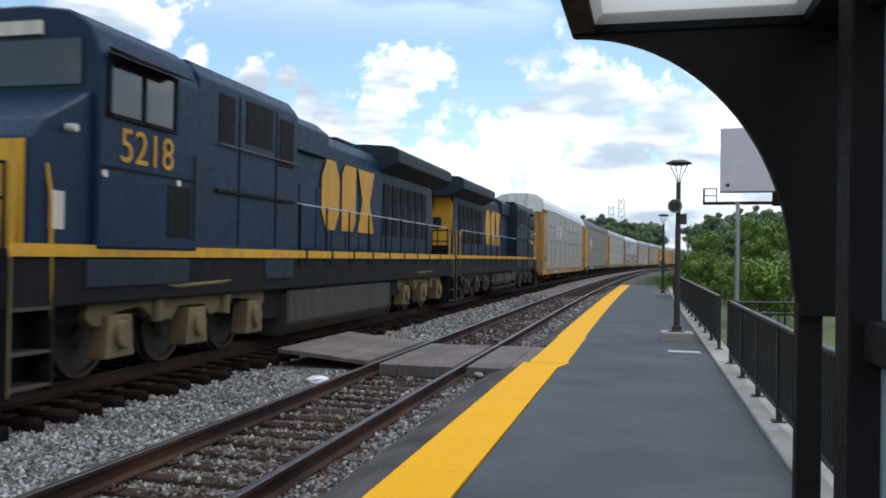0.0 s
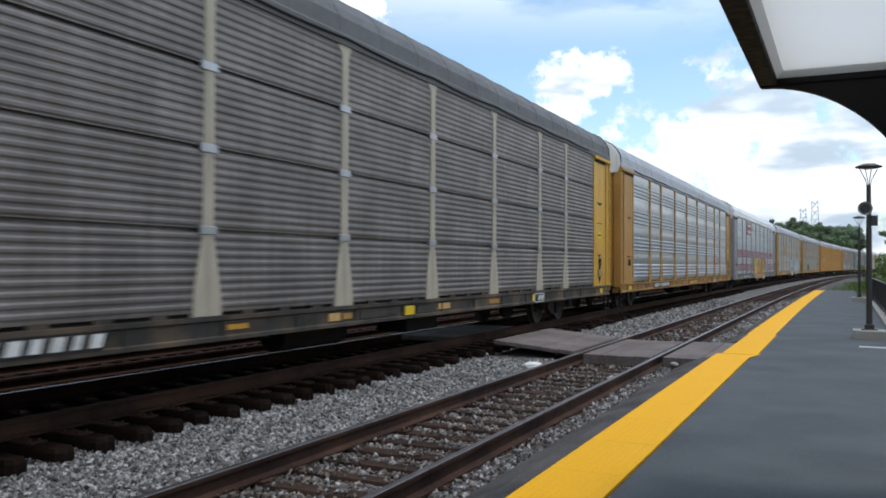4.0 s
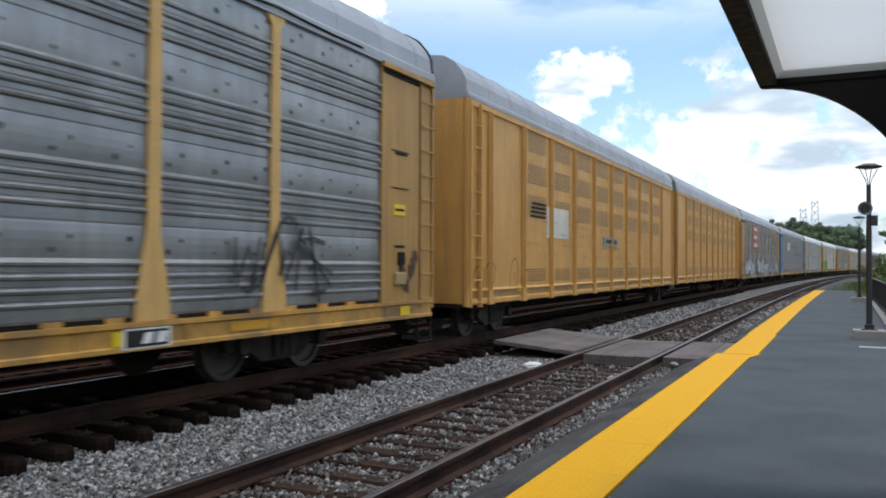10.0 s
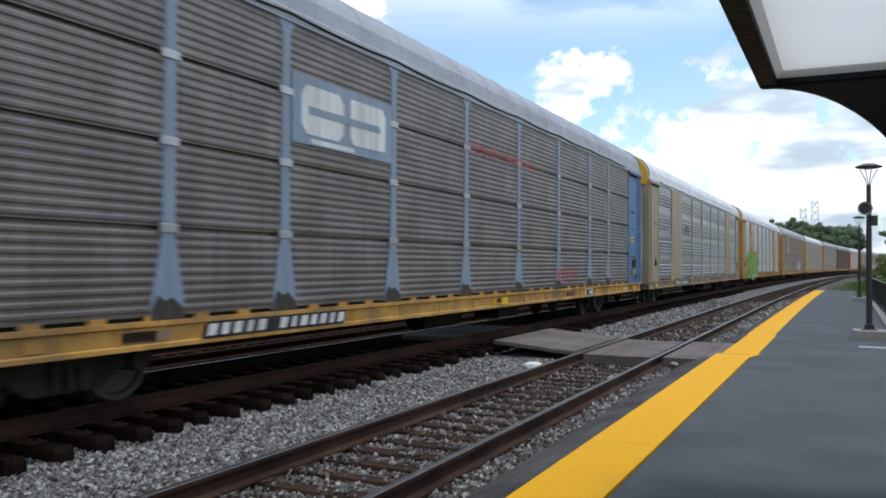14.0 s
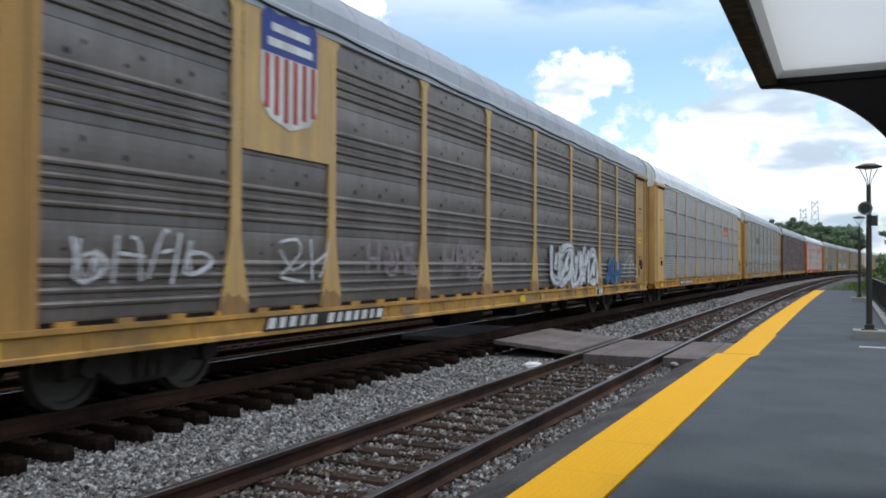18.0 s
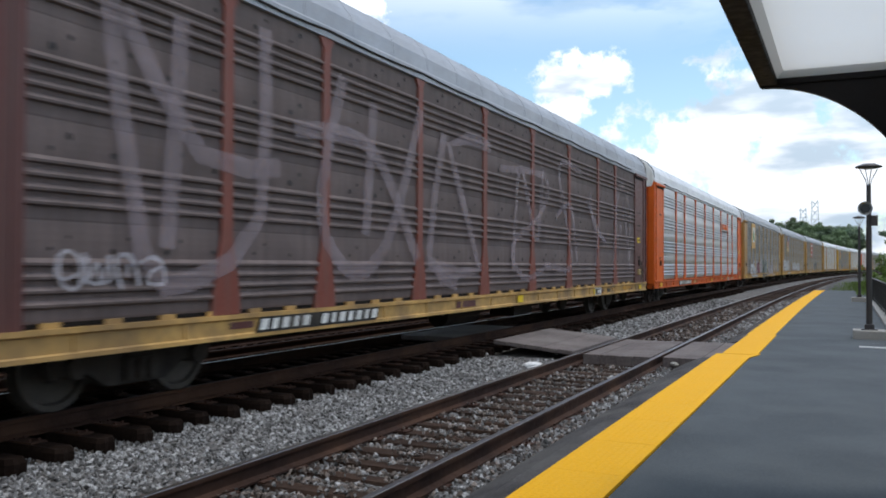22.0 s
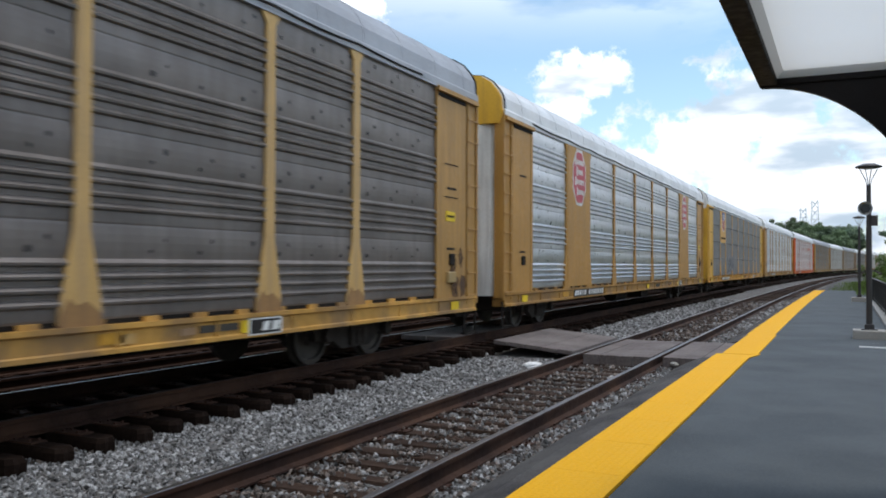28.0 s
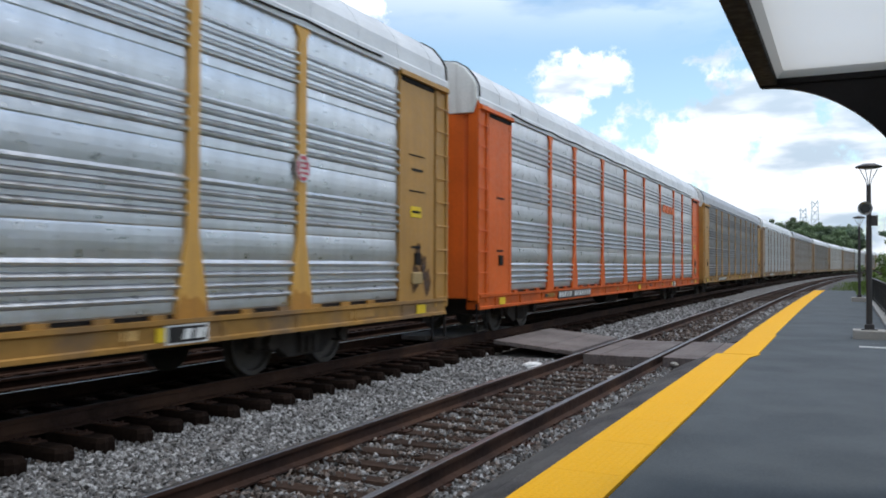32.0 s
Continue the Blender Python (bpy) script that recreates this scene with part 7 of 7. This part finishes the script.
def spiky_tag(car, y, z, w, h, seed):
    """Fan of pale tapering sprayed strokes, no readable word."""
    rnd = random.Random(seed)
    back, s, dark = Shape(), Shape(), Shape()
    tips = ((-0.98, 0.66), (-0.68, 0.86), (-0.36, 0.74), (-0.16, 1.0), (0.12, 0.90), (0.30, 0.72), (0.52, 0.60), (0.98, 0.62))
    for i, (u, v) in enumerate(tips):
        foot = (0.55 * u + rnd.uniform(-0.05, 0.05), 0.10)
        mid = (0.62 * u + foot[0] * 0.2, 0.42)
        pts = curve_through([(y + foot[0] * w, z + foot[1] * h), (y + mid[0] * w, z + mid[1] * h), (y + u * w, z + v * h)], 5)
        s.ribbon(pts, FACE + 0.010 + 0.0008 * i, 0.15 + 0.05 * rnd.random())
        dark.ribbon([(p + 0.10, q - 0.02) for p, q in pts[2:-2]], FACE + 0.020 + 0.0008 * i, 0.035)
    for i, (a, b) in enumerate((((-0.9, 0.04), (0.9, 0.10)), ((-0.7, 0.34), (0.2, 0.24)), ((-0.1, 0.52), (0.6, 0.30)), ((-0.95, -0.12), (-0.5, 0.2)), ((0.45, 0.18), (0.95, -0.10)))):
        s.ribbon([(y + a[0] * w, z + a[1] * h), (y + (a[0] + b[0]) / 2 * w, z + ((a[1] + b[1]) / 2 + 0.05) * h), (y + b[0] * w, z + b[1] * h)], FACE + 0.030 + 0.0008 * i, 0.12)
    o = part("spiky_tag", s, SPRAY["chalk"], car, "pale spiky sprayed graffiti")
    part("tag_line", dark, SPRAY["soot"], o)


CONSIST = [
    spec("grey-screened car carrier with yellow ends and gapped screens", "yellow", "zinc", "roof_white", "gapped",
         [lambda c: bars_logo(c, B2 - 1.3, B2 + 1.3, 3.3, 4.1, "white", "black", 4, "white sign with black bars"), lambda c: scribble(c, 8, 9.6, 3.2, 3.7, "white", 3, 0.02, 1)], door_bars=True, posts="pale_yellow"),
    spec("weathered car carrier with bright yellow ends and dark roof", "bright_yellow", "grimy", "roof_dark", "gapped",
         [lambda c: sheet(c, "sign_panel", rect(B1 - 0.62, B1 + 0.62, 2.75, 3.35), "pale_yellow", 0.0, "worn yellow patch"), lambda c: sheet(c, "sign_field", rect(B1 - 0.55, B1 + 0.55, 3.2, 4.0), "white", 0.006, "white notice"), lambda c: bars_logo(c, B1 - 0.55, B1 + 0.55, 4.05, 4.85, "maroon", "white", 2, "faded brown sign")], door_bars=True, posts="cream_grey", sill="dusty_grey"),
    spec("bright silver car carrier with tan-yellow posts", "tan", "silver", "roof_grey", "ribbed",
         [lambda c: scribble(c, 6.6, 9.2, 1.7, 2.3, "crimson", 8, 0.05, 2), lambda c: scribble(c, 10, 12, 1.35, 1.7, "red", 5, 0.03, 1), lambda c: scribble(c, 2.2, 3.4, 1.5, 2.4, "white", 12, 0.1, 2)]),
    spec("grey and silver car carrier with dark red stripes", "grey", "silver", "roof_white", "ribbed",
         [stripes, lambda c: bars_logo(c, B2 - 1.3, B2 + 1.3, 3.95, 4.8, "crimson", "white", 2, "dark red sign with white bars"),
          lambda c: graffiti(c, -3.2, 5.0, 0.82, 2.35, ("amber", "pale_yellow", "orange", "amber", "lilac", "amber", "red"), "maroon", 31, 7, "cyan", "orange, yellow and blue graffiti"), lambda c: graffiti(c, -2.8, 4.6, 0.82, 1.5, ("amber", "orange", "pale_yellow"), "signal_blue", 35, 6, None, "yellow and red graffiti"), lambda c: graffiti(c, 5.2, 6.1, 1.4, 2.1, "white", "lilac", 36, 1, None, "white graffiti")]),
    spec("silver-grey car carrier with yellow posts and turquoise graffiti", "yellow", "steel", "roof_grey", "ribbed",
         [lambda c: flank_mark(c, B2 + 0.1, 3.5), lambda c: graffiti(c, -1.2, 2.9, 0.82, 2.6, "white", "black", 41, 4, "cyan", "white and turquoise graffiti"), lambda c: graffiti(c, 4.0, 8.8, 0.85, 2.35, "white", "cyan", 44, 4, "cyan", "white graffiti")]),
    spec("grey-screened car carrier with yellow posts and shield emblem", "yellow", "zinc", "roof_grey", "ribbed", posts="pale_yellow", deco=
         [lambda c: shield(c, B1, 4.2, 1.2, 1.5), lambda c: graffiti(c, -7.0, -4.4, 1.2, 1.9, "sage", "dull", 51, 3, "green", "green graffiti"), lambda c: graffiti(c, -1.2, 3.4, 1.2, 2.3, "white", "dull", 53, 4, None, "white graffiti"), lambda c: scribble(c, 8.2, 10.5, 1.3, 2.2, "soot", 4, 0.09, 3)]),
    None, None,
    spec("grimy brown-grey car carrier with a red sign and graffiti", "yellow", "grimy", "roof_grey", "ribbed", shift=-0.35, sill="dusty_hazed_tan", deco=
         [lambda c: bars_logo(c, B2 - 1.32, B2 + 1.32, 3.0, 4.8, "red", "white", 3, "red sign with white bars"), lambda c: graffiti(c, -12, -6.9, 1.1, 2.1, "white", "dull", 61, 5, None, "white graffiti"), lambda c: graffiti(c, -4.6, -0.4, 1.15, 2.2, "white", "soot", 62, 4, None, "white graffiti"),
          lambda c: graffiti(c, 0.2, 2.8, 1.0, 1.9, "white", "maroon", 63, 3, "cream", "white and brown graffiti"), lambda c: graffiti(c, 3.1, 8.2, 1.0, 2.4, "grey", "white", 64, 5, None, "grey graffiti with white outline"), lambda c: graffiti(c, 8.6, 12.4, 1.15, 2.0, "white", "dull", 65, 4, None, "white graffiti")]),
    spec("blue-ended car carrier with dark grey gapped screens", "blue", "grimy", "roof_grey", "gapped",
         [lambda c: blue_sign(c, B2, 3.8), lambda c: scribble(c, -1.5, 2.5, 3.9, 4.1, "red", 3, 0.03, 2), lambda c: scribble(c, 4, 5.6, 1.3, 1.7, "red", 9, 0.05, 3)], posts="pale_blue", sill="yellow", shift=-0.75),
    spec("silver car carrier with faded tan ends and white end doors", "faded_tan", "steel", "roof_white", "ribbed", [lambda c: scribble(c, -6.4, -5.4, 3.1, 3.5, "faded", 23, 0.16, 2, "faded dark smudge")], door="white", solid_bays=(1, 7), shift=-0.75, end_cap="bright_yellow", posts="cream_grey"),
    spec("silver car carrier with tan panels, red emblems and green graffiti", "tan", "silver", "roof_white", "ribbed",
         [lambda c: octagon_logo(c, B1, 4.1, 0.82), lambda c: octagon_logo(c, -B1, 4.1, 0.82), lambda c: graffiti(c, -11.2, -5.0, 0.85, 2.75, "lime", "black", 81, 5, "orange", "green graffiti with black outline")], door="white", solid_bays=(1, 7), shift=-0.7, end_cap="bright_yellow"),
    spec("grimy grey car carrier with yellow ends and shield emblem", "yellow", "grimy", "roof_grey", "ribbed",
         [lambda c: shield(c, B1, 4.2, 1.2, 1.5), lambda c: scribble(c, -11.6, -9.6, 1.5, 2.1, "white", 91, 0.05, 4), lambda c: scribble(c, -8.4, -7.2, 1.4, 2.1, "white", 92, 0.05, 4), lambda c: scribble(c, -6.3, -4.6, 1.5, 2.1, "lilac", 95, 0.06, 4), lambda c: scribble(c, -3.6, -1.6, 1.5, 2.1, "lilac", 96, 0.06, 4), lambda c: graffiti(c, 2.5, 6.8, 1.2, 2.2, "white", "grey", 93, 5, None, "white graffiti"), lambda c: graffiti(c, 8.0, 9.6, 1.1, 2.0, "signal_blue", "cyan", 94, 2, None, "blue graffiti"), lambda c: scribble(c, 10, 12, 1.3, 2.1, "white", 6, 0.05, 3)], door_bars=True),
    spec("blue-grey car carrier with yellow ends and gapped screens", "pale_yellow", "zinc", "roof_white", "gapped",
         [lambda c: word_blocks(c, 5.2, 7.0, 3.70, 3.92, "orange", "small orange lettering blocks", 7), lambda c: sheet(c, "sign_bar", rect(5.4, 6.9, 3.45, 3.55), "orange", 0.004)], door_bars=True, posts="yellow", sill="gold"),
    spec("dusty grey car carrier with tan-yellow ends and a white squiggle", "yellow", "zinc", "roof_grey", "ribbed",
         [squiggle, lambda c: scribble(c, -11.5, -9.4, 1.35, 2.05, "faded", 21, 0.10, 2, "faded dark tag"), lambda c: scribble(c, -9.0, -4.6, 1.4, 2.1, "faded", 3, 0.10, 2, "faded dark tag"), lambda c: scribble(c, -3.6, 1.2, 1.4, 2.0, "faded", 5, 0.10, 2, "faded dark tag"), lambda c: scribble(c, 1.6, 7.0, 1.4, 1.95, "faded", 7, 0.10, 2, "faded dark tag"), lambda c: scribble(c, 7.4, 11.6, 1.4, 1.9, "faded", 9, 0.08, 2, "faded dark tag"),
          lambda c: word_blocks(c, -6.75, -4.55, 3.45, 3.85, "dusk", "faded dark lettering blocks", 5)]),
    spec("maroon car carrier with brown screens and chalky scrawl", "oxide", "brown", "roof_grey", "ribbed",
         [lambda c: scrawl(c, -11.2, -1.0, 1.45, 4.6, "dusty_lilac", 12, 3, 0.24), lambda c: scrawl(c, -0.6, 11.6, 1.5, 4.2, "dusty_lilac", 17, 4, 0.15), lambda c: scribble(c, -11.6, -10.2, 1.5, 1.85, "chalk", 13, 0.05, 3)], sill="pale_yellow", end_cap="white", posts="brick_red"),
    spec("bright orange car carrier with silver screens", "orange", "silver", "roof_white", "ribbed", [lambda c: word_blocks(c, 4.7, 7.2, 3.84, 4.14, "orange", "orange lettering blocks"), lambda c: sheet(c, "sign_bar", rect(4.6, 6.9, 3.68, 3.75), "black", 0.006)]),
    spec("grimy brown-grey car carrier with a green and white emblem", "yellow", "grimy", "roof_grey", "ribbed",
         [lambda c: sheet(c, "sign_panel", rect(B1 - 0.93, B1 + 0.93, 3.05, 4.9), "yellow", 0.0, "yellow panel"), lambda c: sheet(c, "emblem", rect(B1 - 0.6, B1 + 0.6, 3.5, 4.6), "white", 0.006, "white emblem with green peak"), lambda c: sheet(c, "emblem_peak", [(B1 - 0.5, 3.7), (B1 + 0.5, 3.6), (B1 + 0.2, 4.1), (B1 - 0.1, 4.5)], "green", 0.010),
          lambda c: graffiti(c, -9.9, -7.4, 1.0, 2.3, "white", "black", 101, 2, None, "black and white graffiti"), lambda c: scribble(c, -7.6, -3.4, 1.15, 2.2, "white", 102, 0.07, 2, "thin white graffiti"), lambda c: graffiti(c, -6.2, -4.6, 1.2, 2.0, "crimson", "grimy", 105, 2, None, "faint red graffiti"), lambda c: graffiti(c, -2.3, 1.3, 0.82, 2.2, ("sage", "grimy", "sage", "chalk", "sage"), "sage", 103, 5, None, "faint grey-green graffiti"), lambda c: scribble(c, -1.2, 1.5, 2.0, 2.6, "chalk", 107, 0.09, 1, "faint white graffiti"), lambda c: scribble(c, -4.1, -2.4, 1.0, 2.1, "chalk", 108, 0.10, 2, "faint white graffiti"), lambda c: spiky_tag(c, 3.8, 0.95, 2.35, 1.5, 104)]),
    spec("grimy brown-grey car carrier with shield emblem and white graffiti", "yellow", "grimy", "roof_grey", "ribbed",
         [lambda c: shield(c, B1, 4.2, 1.1, 1.35), lambda c: graffiti(c, -12.6, -7.4, 1.2, 2.3, "white", "grey", 111, 5, None, "white graffiti"), lambda c: graffiti(c, -3, 5, 1.2, 2.1, "white", "lilac", 112, 7, None, "white graffiti")]),
    spec("grimy car carrier with yellow posts and a large red sign", "yellow", "grimy", "roof_grey", "ribbed",
         [lambda c: bars_logo(c, B2 - 1.34, B2 + 1.34, 3.0, 4.85, "red", "white", 3, "large red sign with white bars"), lambda c: graffiti(c, -2.8, 3.0, 1.1, 2.3, "grimy", "white", 121, 4, None, "white outlined graffiti"), lambda c: sheet(c, "sill_mark", rect(10.0, 10.4, 0.93, 1.08), "red", -0.02), lambda c: sheet(c, "sill_mark", rect(10.6, 11.0, 0.93, 1.08), "red", -0.02)]),
    spec("silver car carrier with tan panels, red emblems and white end doors", "tan", "silver", "roof_white", "ribbed", [lambda c: octagon_logo(c, B1, 4.1, 0.82), lambda c: octagon_logo(c, -B1, 4.1, 0.82)], door="white", solid_bays=(1, 7), end_cap="bright_yellow"),
    spec("grey gapped-screen car carrier with yellow sign and shield", "bright_yellow", "dull", "roof_white", "gapped",
         [lambda c: sheet(c, "sign_panel", rect(B1 - 0.93, B1 + 0.93, 3.05, 4.9), "yellow", 0.0, "yellow panel"), lambda c: shield(c, B1, 4.25, 0.95, 1.15, False), lambda c: [sheet(c, "sign_bar", rect(B1 - 0.8 + 0.105 * i, B1 - 0.73 + 0.105 * i, 3.27, 3.37), "soot", 0.006) for i in range(16) if i != 8], lambda c: graffiti(c, -7.0, -3.9, 1.3, 2.2, "dull", "chalk", 131, 4, None, "white outlined graffiti")], door_bars=True, posts="yellow", sill="gold"),
    spec("bright silver car carrier with tan-yellow ends", "tan", "silver", "roof_white", "ribbed", [lambda c: octagon_logo(c, 3.1, 3.4, 0.36), lambda c: octagon_logo(c, 9.2, 3.0, 0.2)], posts="yellow"),
    spec("bright orange car carrier with silver screens", "orange", "silver", "roof_white", "ribbed", [lambda c: word_blocks(c, 4.7, 7.2, 3.84, 4.14, "orange", "orange lettering blocks")]),
    spec("dusty grey car carrier with yellow ends", "tan", "dull", "roof_grey", "ribbed"),
    # from here the end colours are greyed for haze at a distance
    spec("silver-grey car carrier with haze-greyed tan ends", "dusty_hazed_tan", "steel", "roof_white", "ribbed"),
    spec("grimy car carrier with haze-greyed brown ends", "dusty_hazed_tan", "grimy", "roof_grey", "ribbed"),
    spec("grey car carrier with pale roof", "dusty_hazed_tan", "dull", "roof_white", "ribbed"),
    spec("silver-grey car carrier with grey roof", "dusty_hazed_tan", "steel", "roof_white", "ribbed"),
    spec("grimy car carrier with grey roof", "dusty_hazed_tan", "grimy", "roof_white", "ribbed"),
    spec("grey car carrier with white roof", "grey", "steel", "roof_white", "ribbed"),
    spec("dusty grey car carrier with white roof", "dusty_hazed_tan", "dull", "roof_white", "ribbed"),
    spec("silver car carrier with white roof", "dusty_hazed_tan", "steel", "roof_white", "ribbed"),
    spec("grimy car carrier with white roof", "dusty_hazed_tan", "grimy", "roof_white", "ribbed"),
]


def box_marks(car):
    sheet(car, "blank_patch", rect(-5.75, -4.00, 2.40, 3.15), "cream", -0.02, "pale blank patch")
    bars_logo(car, -0.5, 1.2, 2.32, 2.58, "grey", "black", 1, "small plate with dark bars")
    for y, s in ((-10.4, 3), (-8.4, 6), (2.4, 8)):
        scribble(car, y, y + 1.3, 1.15, 1.8, "soot", s, 0.03, 2)
    sheet(car, "reflector", rect(-7.8, -7.4, 1.15, 1.3), "reflector", -0.016)
    for k in range(4):
        sheet(car, "warning_bars", rect(-6.95 + 0.04 * k, -5.85, 2.84 + 0.1 * k, 2.89 + 0.1 * k), "soot", -0.016)


def box_marks_rear(car):
    for y, s in ((-9.6, 4), (-7.8, 7), (-5.8, 11), (-3.6, 15)):
        scribble(car, y, y + 1.2, 1.2, 1.9, "cream", s, 0.035, 2)
    scribble(car, 4.2, 5.4, 1.9, 2.5, "orange", 14, 0.05, 1)
    for y in (-6.5, 1.0, 7.8):
        sheet(car, "reflector", rect(y, y + 0.4, 1.1, 1.25), "reflector", -0.016)


# distance along the train from the front of the first car carrier
PITCH, GAP = 28.83, 1.36
UNITS = []          # (object, centre behind the first car carrier's front, distance between its trucks)


def build_train():
    u = 0.0
    for i, sp in enumerate(CONSIST):
        if sp is None:
            L = 23.02 if i == 6 else 22.30
            b = L - (0.0 if i == 6 else 0.72)
            sp2 = dict(label="smooth yellow articulated car carrier with slotted sides", half=(b - (GAP + 0.42 if i == 6 else 0.42)) / 2, deco=(box_marks if i == 6 else box_marks_rear,))
            ob = box_unit(sp2, i == 6)
            UNITS.append((ob, u + (GAP if i == 6 else 0.42) + sp2["half"], 17.0))
            u += L
            continue
        sp["seed"] = i * 7 + 3
        ob = autorack(sp)
        UNITS.append((ob, u + GAP + HALF + sp.get("shift", 0.0), 20.1))
        u += PITCH
    l2 = locomotive("dark blue diesel locomotive running cab to the rear", "919", -1, "dusty_grey", False)
    l1 = locomotive("dark blue diesel locomotive with yellow nose and stripe", "5218", 1, "truck_tan", True)
    UNITS.append((l2, -10.95 - 0.0, 13.1))
    UNITS.append((l1, -10.95 - 21.2, 13.1))


build_train()


def front_at(t):
    """Where the front of the first car carrier's draft gap is along the line at t seconds."""
    return 138.66 - 3 * PITCH - 21.05 * t - 0.01525 * t * t


def motions():
    """The train runs towards and past the platform, a little faster all the time."""
    for ob, mid, base in UNITS:
        rows = []
        t = 0.0
        while t < 32.01:
            s = front_at(t) + mid
            a, _ = rail_point(s - base / 2, X_FAR)
            b, _ = rail_point(s + base / 2, X_FAR)
            h = math.degrees(math.atan2(b[0] - a[0], b[1] - a[1]))
            turn = 180 if ob is UNITS[-2][0] else 0
            rows.append((t, pose((a[0] + b[0]) / 2, (a[1] + b[1]) / 2, 0, 0, 0, -h + turn)))
            t += 1.0
        walk(ob, rows)


motions()
